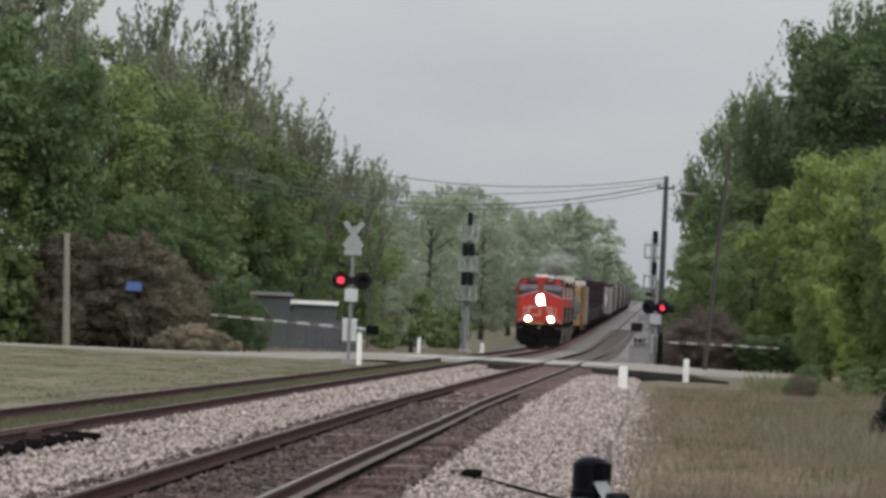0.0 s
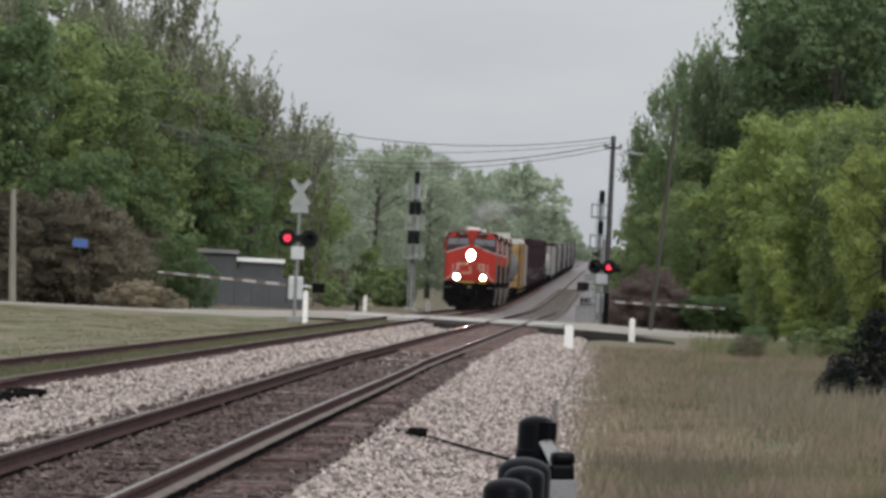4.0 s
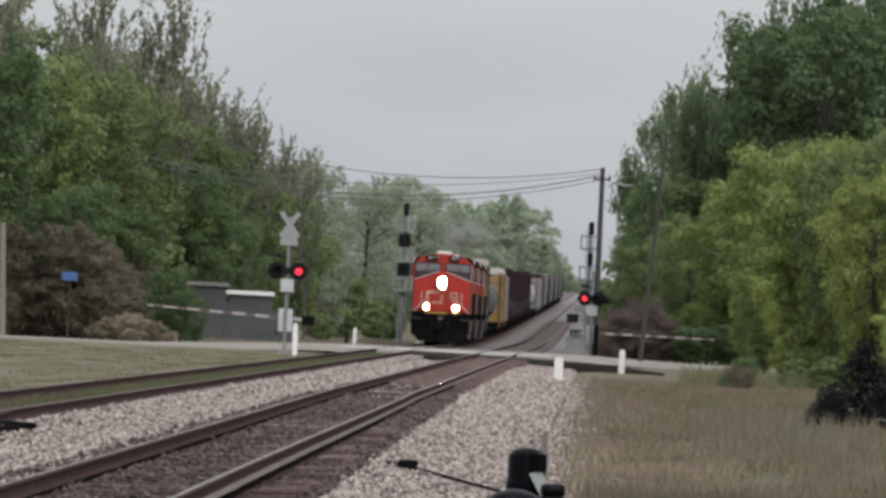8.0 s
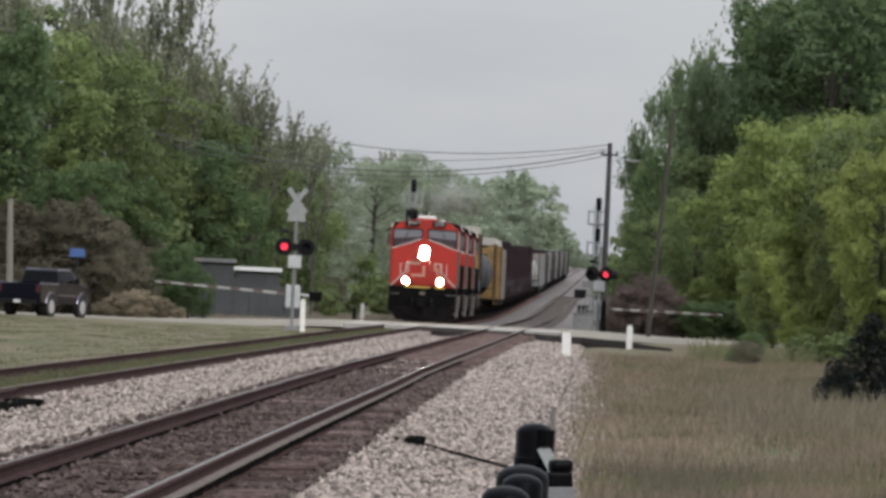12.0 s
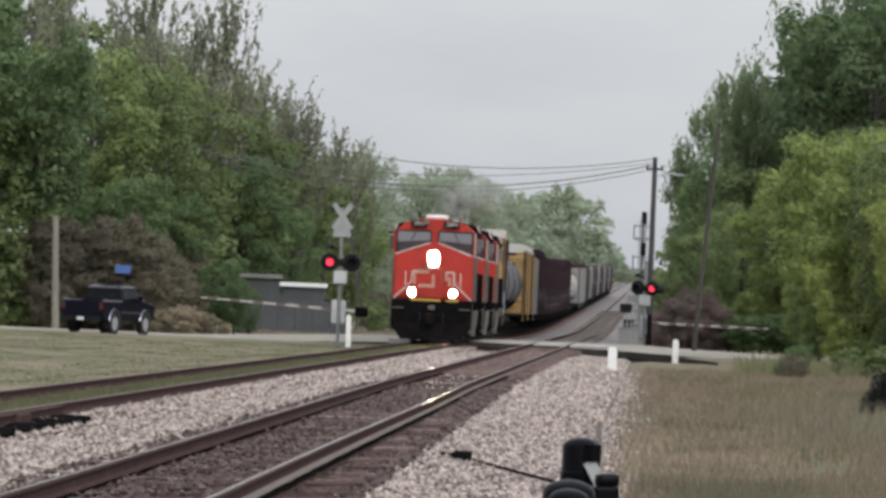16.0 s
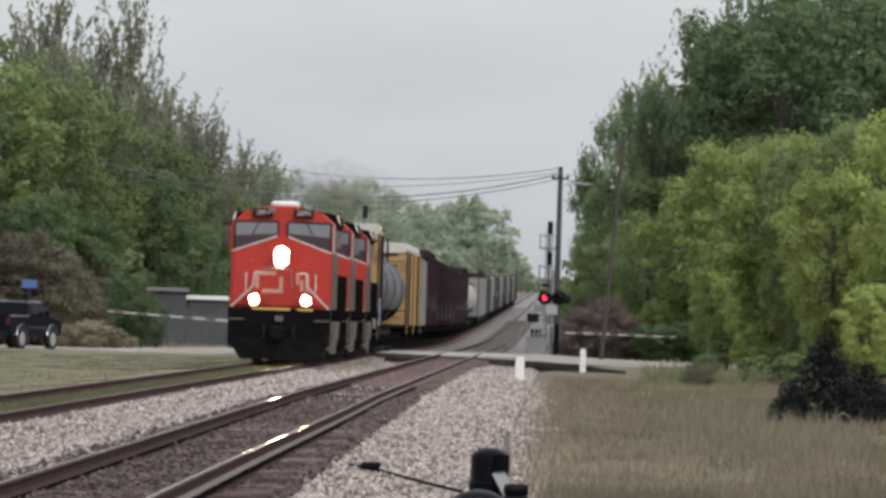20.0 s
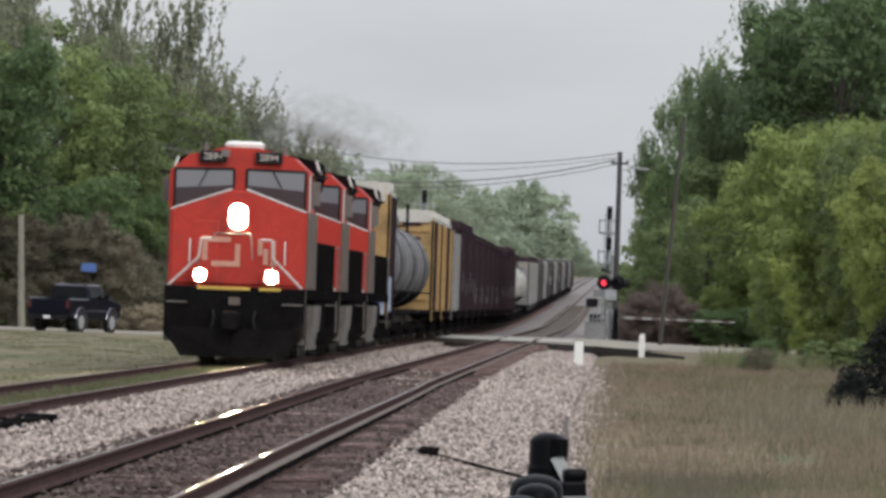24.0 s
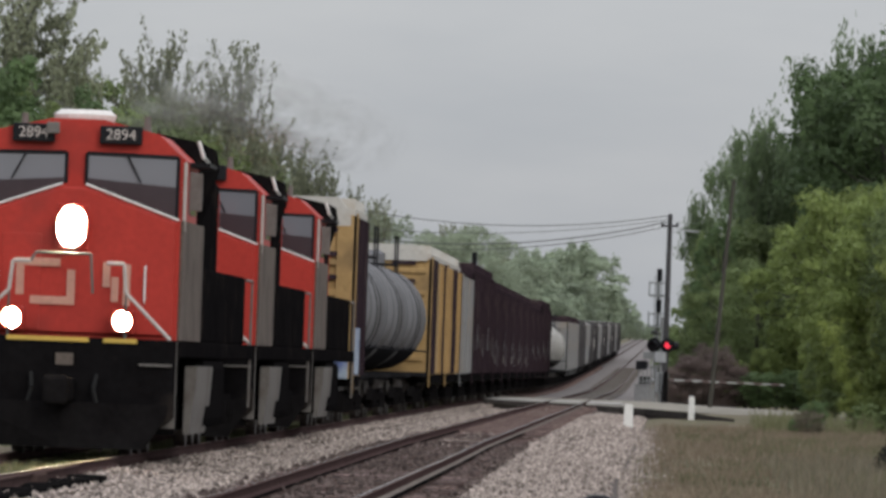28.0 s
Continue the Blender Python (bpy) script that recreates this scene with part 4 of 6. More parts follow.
# ---------------------------------------------------------------- sheds, signs
def shed(at, wide, deep, tall, roof_mat, label):
    ob = thing("shed", label, "shed", "sheds beyond the crossing", at)
    wall = part("wall", boxed(-wide / 2, wide / 2, 0, deep, -0.2, tall), M["wall_grey"], ob)
    n = int(wide / 0.3)
    for i in range(n):
        x = -wide / 2 + (i + 0.5) * wide / n
        part("wall_rib", boxed(x - 0.06, x + 0.06, -0.03, 0.0, 0, tall - 0.05), M["wall_grey"], wall)
    part("roof", boxed(-wide / 2 - 0.12, wide / 2 + 0.12, -0.25, deep + 0.2, tall, tall + 0.2, 0.02), roof_mat, ob)
    part("door", boxed(wide * 0.1, wide * 0.1 + 0.9, -0.06, -0.035, 0.05, 2.0, 0.01), M["wall_grey"], ob)


shed(pose(-19.55, 425, -0.4, 0, 0, 3), 1.9, 2.2, 2.75, M["hopper_grey"], "small grey corrugated equipment shed")
shed(pose(-17.45, 426, -0.4, 0, 0, 3), 2.15, 2.2, 2.40, M["roof_white"], "low grey shed with a bright white roof edge")
fence = thing("fence", "low grey panel fence beside the sheds", "fence", at=pose(-20.95, 420, -0.4, 0, 0, 3))
for i in range(8):
    part("fence_post", rodded((i * 0.85, 0, -0.2), (i * 0.85, 0, 1.8), 0.03), M["wall_grey"], fence)
for i in range(7):
    part("fence_panel", boxed(i * 0.85 + 0.05, i * 0.85 + 0.8, -0.015, 0.015, 0.15, 1.7), M["wall_grey"], fence)

sign = thing("road_sign", "small blue rectangular road sign on a thin post", "road sign", at=pose(-24.24, 390.5, -0.35))
part("post", rodded((0, 0, -0.2), (0, 0, 3.0), 0.025), M["pole_dark"], sign)
part("plate", boxed(-0.34, 0.34, -0.06, -0.04, 2.58, 2.96, 0.005), M["sign_blue"], sign, "plain blue plate")
part("lettering_bar", boxed(-0.27, 0.27, -0.068, -0.062, 2.72, 2.80), M["sign_blue"], sign)

# post and disc are added: they stand in for sky glinting through leaves
reflector = thing("reflector_post", "thin grey post with a pale disc, added for a sky glint in the bushes", "reflector post", at=pose(6.84, 402, -0.4))
part("post", rodded((0, 0, -0.2), (0, 0, 1.9), 0.03), M["aluminium"], reflector)
bm = bmesh.new()
bmesh.ops.create_uvsphere(bm, u_segments=14, v_segments=8, radius=0.11, matrix=Matrix.Translation((0, -0.03, 1.98)) @ Matrix.Diagonal((1, 0.5, 1.2, 1)))
part("reflector", bm, M["sign_grey"], reflector)

hoop = thing("pipe_hoop", "bent pale metal pipe hoop standing in the grass", "pipe hoop", at=pose(4.95, 150, -0.42) @ Matrix.Diagonal((0.75, 0.75, 0.75, 1)))
part("pipe", piped([(-0.2 * math.cos(math.pi * i / 10), 0, 0.38 + 0.2 * math.sin(math.pi * i / 10)) for i in range(11)] + [(0.2, 0, 0)], 0.016), M["loco_grey"], hoop)
part("short_leg", rodded((-0.2, 0, 0.1), (-0.2, 0, 0.38), 0.016), M["loco_grey"], hoop)


# ---------------------------------------------------------------- equipment by the near rail
def domed_post(x, y, r, top, label):
    ground = ground_z(x, y)
    ob = thing("domed_post", label, "equipment post", "black domed posts", pose(x, y, ground - 0.1))
    t = top - ground + 0.1
    bm = bmesh.new()
    rings = [(r * 0.98, 0), (r, 0.05), (r, t - r * 0.55)] + [(r * math.cos(a), t - r * 0.55 + r * 0.55 * math.sin(a)) for a in (0.3, 0.6, 0.9, 1.2, 1.45)]
    lathe(bm, rings, seg=28)
    part("dome", bm, M["black_plastic"], ob, smooth=True)
    bm = bmesh.new()
    lathe(bm, [(r * 1.05, 0), (r * 1.07, 0.02), (r * 1.07, 0.05), (r * 1.02, 0.06)], (0, 0, t - r * 2.3), 28)
    part("collar", bm, M["black_plastic"], ob)
    return ob


tall_post = domed_post(-0.39, 50.0, 0.112, 0.717, "tall black capped equipment post on the ballast shoulder")
post_base = ground_z(-0.39, 50.0) - 0.1
part("side_cap", rodded((0.065, -0.11, 0.58 - post_base), (0.065, -0.11, 0.68 - post_base), 0.052, seg=14), M["black_plastic"], tall_post)
arm = boxed(-0.036, 0.036, -0.008, 0.008, -0.095, 0.095, 0.003)
bmesh.ops.transform(arm, matrix=Matrix.Translation((0.09, -0.17, 0.505 - post_base)) @ pose(0, 0, 0, -25, -30, 0), verts=arm.verts)
part("lever", arm, M["sign_grey"], tall_post, "flat grey metal lever")
domed_post(-0.43, 47.5, 0.147, 0.52, "wide black domed equipment post")
domed_post(-0.415, 46.0, 0.109, 0.50, "black domed equipment post")
domed_post(-0.47, 43.0, 0.123, 0.50, "black domed equipment post")
domed_post(-0.51, 39.0, 0.144, 0.315, "squat black domed equipment post")
banded = thing("banded_post", "black equipment post with two grey bands", "equipment post", at=pose(-0.205, 48.0, -0.45, 0, -2, 14))
part("post", boxed(-0.074, 0.074, -0.06, 0.06, 0, 0.93, 0.02), M["black_plastic"], banded)
part("cap", boxed(-0.055, 0.08, -0.05, 0.05, 0.925, 1.0, 0.03), M["black_plastic"], banded)
for z in (0.715, 0.365):
    part("band", boxed(-0.083, 0.083, -0.068, 0.068, z, z + 0.13, 0.004), M["grey_band"], banded, "grey reflective band")
squat = domed_post(-0.545, 44.6, 0.05, 0.20, "low black equipment post with a pale cover plate")
part("cover_plate", boxed(-0.02, 0.16, -1.0, 1.0, 0.635, 0.65, 0.004), M["grey_band"], squat, "pale grey cover plate")
for k, (x, y, a) in enumerate(((-0.06, 55.5, 8), (-0.02, 54.5, -5), (-0.08, 53.4, 3))):
    stick = thing("stick", "thin dead stick lying on the stones", "stick", "fallen sticks", pose(x, y, ground_z(x, y) + 0.05, 0, 4, a))
    part("twig", piped([(-0.12, 0, 0.01), (0.02, 0.03, 0.03), (0.13, 0, 0.0)], 0.009, 5), M["bark"], stick)
rod_thing = thing("throw_rod", "dark iron throw rod lying across the ballast", "switch rod", at=pose(0, 0, 0))
part("rod", piped([(-2.3, 95, -0.19), (-1.9, 92.2, -0.20), (-0.75, 84, -0.27), (-0.45, 55, -0.33)], 0.017), M["underframe"], rod_thing)
part("clevis", boxed(-2.12, -1.92, 92.4, 93.6, -0.22, -0.13, 0.02), M["underframe"], rod_thing)

# ---------------------------------------------------------------- trees
def leaf_cloud(rs, lobes, count, size, flat=0.5):
    """Many small leaf sprays spread through lobes of (centre, radii), thick towards their skins."""
    vol = np.array([r[0] * r[1] * r[2] for _, r in lobes]) ** 0.7
    pick = rs.choice(len(lobes), count, p=vol / vol.sum())
    c = np.array([q[0] for q in lobes])[pick]
    r = np.array([q[1] for q in lobes])[pick]
    d = rs.normal(0, 1, (count, 3))
    d /= np.linalg.norm(d, axis=1)[:, None]
    low = (d[:, 2] < -0.1) & (rs.random_sample(count) < 0.75)
    d[low, 2] *= -1
    rough = 1 + 0.16 * np.sin(d[:, 0] * 7 + c[:, 1]) * np.sin(d[:, 2] * 6 + c[:, 0]) + rs.normal(0, 0.11, count)
    p = c + d * r * (rs.uniform(0.25, 1.0, count) ** 0.35 * rough)[:, None]
    nrm = d + rs.normal(0, 0.42, (count, 3)) + (0, 0, 0.25)
    nrm /= np.linalg.norm(nrm, axis=1)[:, None]
    u = np.cross(nrm, rs.normal(0, 1, (count, 3)))
    u /= np.linalg.norm(u, axis=1)[:, None]
    v = np.cross(nrm, u)
    s = (rs.uniform(size[0], size[1], count) / 2)[:, None]
    quads = np.stack([p - u * s, p - v * s * flat + nrm * s * 0.2, p + u * s, p + v * s * flat - nrm * s * 0.15], 1)
    return quads


def quads_mesh(name, quads, mat):
    me = bpy.data.meshes.new(name)
    n = len(quads)
    me.from_pydata(quads.reshape(-1, 3).tolist(), [], np.arange(4 * n).reshape(-1, 4).tolist())
    me.materials.append(mat)
    return me


def limb(bm, a, b, r0, r1, seg=6):
    rod(bm, a, b, r0, r1, seg, False)


def broad_tree(seed, tall, wide, leaf, count, size, low=0.25, lobes_n=22, category="tree", label="", bark=None, name="tree", puff=1.0):
    rs = np.random.RandomState(seed)
    ob = thing(name, label, category)
    bm = bmesh.new()
    bend = rs.normal(0, 0.03, 2) * tall
    fork = Vector((bend[0] * 0.5, bend[1] * 0.5, tall * 0.38))
    limb(bm, (0, 0, -0.3), fork, 0.022 * tall, 0.015 * tall, 9)
    limb(bm, fork, (bend[0], bend[1], tall * 0.8), 0.015 * tall, 0.005 * tall)
    lobes = []
    for i in range(lobes_n):
        t = i / (lobes_n - 1)
        z = tall * (low + (0.93 - low) * t)
        reach = wide / 2 * math.sin(math.pi * min(0.16 + 0.80 * (1 - t) ** 0.8, 0.86)) * rs.uniform(0.55, 1.0)
        a = i * 2.4 + rs.uniform(-0.5, 0.5)
        c = (bend[0] * t + reach * 0.72 * math.cos(a), bend[1] * t + reach * 0.72 * math.sin(a), z)
        r = wide * puff * rs.uniform(0.09, 0.175)
        lobes.append((c, (r, r, r * rs.uniform(0.5, 0.85))))
        if i % 2:
            limb(bm, fork.lerp(Vector((bend[0], bend[1], tall * 0.8)), max(0, t - 0.25)), c, 0.005 * tall, 0.0015 * tall, 5)
    for i in range(34):
        q, rad = lobes[rs.randint(0, lobes_n)]
        a, up = rs.uniform(0, 6.283), rs.uniform(-0.3, 1.0)
        c = (q[0] + rad[0] * 1.05 * math.cos(a), q[1] + rad[1] * 1.05 * math.sin(a), q[2] + rad[2] * 1.1 * up)
        r = wide * puff * rs.uniform(0.035, 0.075)
        lobes.append((c, (r, r, r * rs.uniform(1.0, 2.4))))
    part("trunk", bm, bark or M["bark"], ob)
    cr = new("crown", quads_mesh("crown", leaf_cloud(rs, lobes, count, size), leaf))
    cr.parent = ob
    return ob


def budding_tree(seed, tall, wide, count, leaf, label, upright=0.75, deep=4, loose=0.10, size=(0.07, 0.17)):
    """Bare grey limbs that fork three times, with small pale leaves along the twigs."""
    rs = np.random.RandomState(seed)
    ob = thing("tree", label, "tree")
    bm = bmesh.new()
    tips = []

    def grow(a, way, length, r, depth):
        b = a + way * length
        limb(bm, a, b, r, r * 0.62, 6 if depth < 2 else 4)
        if depth >= 2:
            tips.append((a, b))
        if depth == deep:
            return
        for k in range(3 if depth < 3 else 2):
            turn = Vector(rs.normal(0, 1, 3))
            new_way = (way + turn.normalized() * (0.62 if depth else 0.42) + Vector((0, 0, upright * 0.35))).normalized()
            grow(a + way * length * rs.uniform(0.6, 1.0), new_way, length * rs.uniform(0.62, 0.82), r * 0.6, depth + 1)
    grow(Vector((0, 0, -0.3)), Vector((0, 0, 1)), tall * 0.385, 0.0105 * tall, 0)
    part("trunk", bm, M["bark_pale"], ob)
    a = np.array([t[0] for t in tips])
    b = np.array([t[1] for t in tips])
    i = rs.randint(0, len(tips), count)
    p = a[i] + (b - a)[i] * rs.uniform(0, 1.1, (count, 1)) + rs.normal(0, loose, (count, 3))
    u = rs.normal(0, 0.55, (count, 3)) + (0, 0, 1)
    u /= np.linalg.norm(u, axis=1)[:, None]
    v = np.cross(u, rs.normal(0, 1, (count, 3)))
    v /= np.linalg.norm(v, axis=1)[:, None]
    s = rs.uniform(size[0], size[1], (count, 1))
    cr = new("crown", quads_mesh("crown", np.stack([p - u * s, p - v * s * 0.5, p + u * s, p + v * s * 0.5], 1), leaf))
    cr.parent = ob
    return ob


def plant(model, x, y, scale, turn, label="", squash=1.0):
    m = pose(x, y, ground_z(x, y) - 0.05, 0, 0, turn) @ Matrix.Diagonal((scale * squash, scale * squash, scale, 1))
    ob = copy_thing(model, m)
    if label:
        tagged(ob, label)
    return ob


def retire(model):
    for o in (*model.children_recursive, model):
        bpy.data.objects.remove(o)


MID = [broad_tree(11 + i, 12, 8.5, M["leaf"], 13000, (0.15, 0.36), 0.10, 38, label="mid-green broadleaf tree in spring leaf with an uneven crown") for i in range(3)]
DARK = [broad_tree(31 + i, 12, 8.0, M["leaf_dark"], 13000, (0.15, 0.36), 0.12, 38, label="dark green broadleaf tree at the edge of the wood") for i in range(2)]
OLIVE = [broad_tree(35 + i, 12, 8.2, M["leaf_olive"], 13000, (0.15, 0.36), 0.10, 38, label="olive green broadleaf tree in the edge of the wood") for i in range(2)]
BRIGHT = [broad_tree(51 + i, 8, 8.0, M["leaf_bright"], 15000, (0.12, 0.30), 0.06, 58, label="bright spring-green bushy tree leafed down to the ground", puff=0.66) for i in range(2)]
HIGH = [broad_tree(41 + i, 12, 8.0, M["leaf_dark"], 10000, (0.15, 0.36), 0.42, 24, label="dark green broadleaf tree on a bare lower trunk") for i in range(1)]
AIRY = [broad_tree(61 + i, 12, 8.5, M["leaf_dark"], 7600, (0.15, 0.38), 0.12, 52, label="dark green tree with an open crown that lets the sky through", puff=0.5) for i in range(2)]
# two models for trees further off, with haze mixed into their leaf colour
HAZED = [broad_tree(81 + i, 12, 8.8, M["leaf_haze_mid"], 17000, (0.12, 0.30), 0.08, 44, label="broadleaf tree beside the line, its leaf greyed for haze") for i in range(2)]
FAR = [broad_tree(71 + i, 12, 9, M["leaf_haze_far"], 9000, (0.28, 0.55), 0.08, 26, label="distant tree beside the line, its leaf paled for haze") for i in range(2)]
SPRAY = [budding_tree(151 + i, 14, 9, 6000, M["leaf_spray"], "dark green tree with loose open sprays that let the sky through", 0.35, 5, 0.26, (0.10, 0.24)) for i in range(2)]
YELLOW = [broad_tree(57 + i, 8, 8.0, M["leaf_yellow"], 14000, (0.12, 0.30), 0.05, 58, label="bright yellow-green bushy tree leafed down to the ground", puff=0.66) for i in range(1)]
BUD = [budding_tree(91 + i, 14, 8, 2300, M["leaf_pale"], "tall grey-limbed tree with sparse budding leaves", 1.5) for i in range(2)]
SPREAD = budding_tree(97, 14, 12, 4200, M["leaf_pale"], "tall spreading tree with dark bare limbs and sparse pale leaves", 0.25)
TAN = broad_tree(113, 3, 3.6, M["blade_tan"], 12000, (0.06, 0.18), 0.05, 16, "bush", "low mound of dry tan weeds", name="bush")
RUSSET = broad_tree(115, 3, 3.6, M["brush_russet"], 15000, (0.03, 0.11), 0.05, 16, "bush", "tangled russet-brown leafless brush", name="bush")
BRUSH = broad_tree(111, 3, 3.6, M["twig"], 19000, (0.03, 0.12), 0.05, 22, "bush", "tangled brown leafless brush", name="bush")
SHRUB = broad_tree(121, 3, 3.4, M["leaf"], 3600, (0.14, 0.32), 0.05, 16, "bush", "green shrub at the edge of the trees", name="bush")


def cedar(seed, tall, wide):
    """A pointed evergreen: shrinking tiers of dark sprays about a short stem."""
    rs = np.random.RandomState(seed)
    ob = thing("bush", "dense dark pointed evergreen in the dry grass", "bush")
    part("trunk", rodded((0, 0, -0.1), (0, 0, tall * 0.9), 0.05, 0.01), M["bark"], ob)
    lobes = []
    for i in range(26):
        t = i / 25
        a, reach = i * 2.4, wide / 2 * (1 - t) ** 0.8 * rs.uniform(0.45, 0.85)
        r = wide * (0.09 + 0.13 * (1 - t))
        lobes.append(((reach * math.cos(a), reach * math.sin(a), tall * (0.08 + 0.88 * t)), (r, r, r * 0.8)))
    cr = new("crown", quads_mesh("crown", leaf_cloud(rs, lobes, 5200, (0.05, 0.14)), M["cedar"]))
    cr.parent = ob
    return ob


CEDAR = cedar(131, 2, 2.3)

# the wood on the far side of the second track
LEFT_ROW = ((BUD[0], -29.2, 424, 17.5, 14), (BUD[1], -26.4, 440, 19.0, 14), (BUD[0], -24.6, 442, 18.6, 14), (BUD[1], -23.3, 446, 16.5, 14), (BUD[0], -21.8, 452, 14.9, 14), (BUD[1], -20.8, 460, 13.6, 14), (BUD[0], -19.6, 470, 12.2, 14), (BUD[1], -18.5, 495, 10.3, 14), (BUD[0], -17.6, 525, 8.4, 14), (BUD[1], -19.0, 480, 11.2, 14), (BUD[1], -24.4, 436, 16.2, 14), (BUD[0], -22.2, 440, 14.8, 14), (BUD[1], -20.0, 448, 12.6, 14), (BUD[0], -18.8, 456, 11.4, 14), (BUD[1], -17.9, 462, 11.6, 14), (BUD[0], -17.1, 468, 11.0, 14), (BUD[1], -16.4, 474, 9.6, 14), (MID[1], -17.3, 476, 8.6, 12),
            (OLIVE[0], -31.5, 396, 11.5, 12), (OLIVE[1], -28.6, 410, 13.6, 12), (MID[0], -26.0, 414, 12.8, 12), (OLIVE[0], -23.4, 422, 12.6, 12), (OLIVE[1], -20.6, 428, 7.6, 12), (OLIVE[0], -25.2, 408, 7.0, 12), (MID[1], -22.9, 410, 6.4, 12),
            (MID[2], -21.6, 446, 10.8, 12), (MID[0], -19.6, 462, 9.2, 12), (OLIVE[0], -22.5, 450, 12.4, 12),
            (HAZED[1], -18.4, 482, 10.2, 12), (HAZED[0], -17.2, 515, 7.8, 12), (OLIVE[1], -34, 420, 15, 12), (MID[0], -37, 430, 17, 12), (MID[2], -30.5, 440, 16.0, 12), (OLIVE[0], -26.5, 450, 14.5, 12),
            (HAZED[1], -24, 480, 12.5, 12), (HAZED[0], -22, 500, 11, 12), (OLIVE[1], -40, 405, 14, 12), (MID[2], -44, 400, 15, 12), (MID[1], -34.5, 388, 8.0, 12), (HIGH[0], -28.9, 397, 13.5, 12), (HIGH[0], -33.4, 394, 15.5, 12))
for i, (model, x, y, h, base) in enumerate(LEFT_ROW):
    plant(model, x, y, h / base, 53 * i, squash=0.8 if base == 14 else (1.0 if h > 11 else 1.1))
for i, (x, y, h) in enumerate(((-26.4, 399, 3.6), (-24.8, 400, 4.0), (-23.2, 402, 3.8), (-21.8, 405, 3.4), (-28.1, 401, 2.8), (-22.6, 408, 4.4), (-25.4, 405, 4.6), (-16.6, 505, 3.0))):
    plant(BRUSH if i % 3 else SHRUB, x, y, h / 3 * 0.85, 71 * i)
for i, (x, y, h) in enumerate(((-29.6, 396, 3.6), (-30.8, 394, 4.2), (-32.0, 392, 4.4), (-14.0, 530, 2.2), (-16.0, 540, 4.0), (-13.6, 560, 2.6), (-15.2, 470, 1.6), (-24.0, 411, 5.5), (-22.0, 414, 5.0), (-27.2, 408, 5.0))):
    plant(SHRUB if x < -20.5 or y > 420 else BRUSH, x, y, h / 3, 37 * i)

for i, (x, y, h) in enumerate(((-28.4, 397, 4.6), (-26.6, 396, 5.0), (-25.2, 397, 5.2), (-23.9, 396, 4.4), (-22.6, 399, 3.2), (-27.5, 393, 2.2))):
    plant(BRUSH, x, y, h / 3, 113 * i, squash=1.15 if h > 2 else 1.8)

for i, (x, y, h) in enumerate(((-23.0, 390, 0.7), (-22.1, 389, 1.1), (-21.2, 388, 1.3), (-20.3, 389, 1.0), (-19.5, 390, 0.6))):
    plant(TAN, x, y, h / 3, 91 * i, squash=1.35)
for i, (x, y, h) in enumerate(((-19.6, 401, 2.5), (-19.0, 403, 2.2), (-20.3, 403, 3.6))):
    plant(DARK[i % 2], x, y, h / 12, 19 * i, "dark grey-green bush before the sheds", 1.2)
for i, (x, y, h) in enumerate(((-24.6, 406, 7.4), (-22.4, 409, 6.6), (-20.4, 427, 9.0), (-18.2, 431, 6.4), (-26.6, 405, 6.8))):
    plant(DARK[i % 2], x, y, h / 12, 23 * i, squash=0.95)
plant(SPREAD, -32.6, 428, 1.42, 40)
plant(SPREAD, -37.5, 432, 1.5, 200)
# undergrowth in dark leaf, which paints the shaded hollow under the trees
for i, (x, y, h) in enumerate(((3.7, 419, 1.7), (4.4, 418, 1.9), (5.2, 417.5, 1.8), (6.0, 417.5, 2.0), (6.9, 416, 1.8))):
    plant(DARK[i % 2], x, y, h / 12, 73 * i, "low undergrowth, dark-leaved for the shade at the foot of the trees", 2.0)
for x, h in ((7.2, 0.34), (5.9, 0.32), (6.5, 0.26)):
    plant(SHRUB, x, 262, h, 75 * x, "low green bush in the dry grass", 1.3)

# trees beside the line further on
for i, (model, x, y, h) in enumerate(((HAZED[1], -18.5, 660, 11.6), (HAZED[0], -14.8, 690, 10.5), (HAZED[0], -16.6, 720, 12.8), (HAZED[1], -21.5, 680, 9.5), (HAZED[0], -19.4, 760, 12.2), (HAZED[1], -13.9, 760, 10.6), (HAZED[1], -24.5, 700, 11),
                                      (BUD[0], -16.7, 705, 13.0), (HAZED[0], -25.5, 640, 9.0), (HAZED[1], -28, 690, 11))):
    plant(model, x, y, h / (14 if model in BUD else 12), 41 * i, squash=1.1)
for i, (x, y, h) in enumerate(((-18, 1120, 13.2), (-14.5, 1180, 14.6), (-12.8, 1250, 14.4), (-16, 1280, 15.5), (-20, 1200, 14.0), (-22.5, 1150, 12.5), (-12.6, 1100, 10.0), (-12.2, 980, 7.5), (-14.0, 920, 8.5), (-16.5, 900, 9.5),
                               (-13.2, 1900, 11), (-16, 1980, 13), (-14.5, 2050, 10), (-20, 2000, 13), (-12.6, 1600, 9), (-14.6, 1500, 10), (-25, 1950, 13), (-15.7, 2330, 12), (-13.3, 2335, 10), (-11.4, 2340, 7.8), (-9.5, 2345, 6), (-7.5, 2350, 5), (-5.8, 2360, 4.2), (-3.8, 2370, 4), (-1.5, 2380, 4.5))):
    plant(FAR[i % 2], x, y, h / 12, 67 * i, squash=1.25)

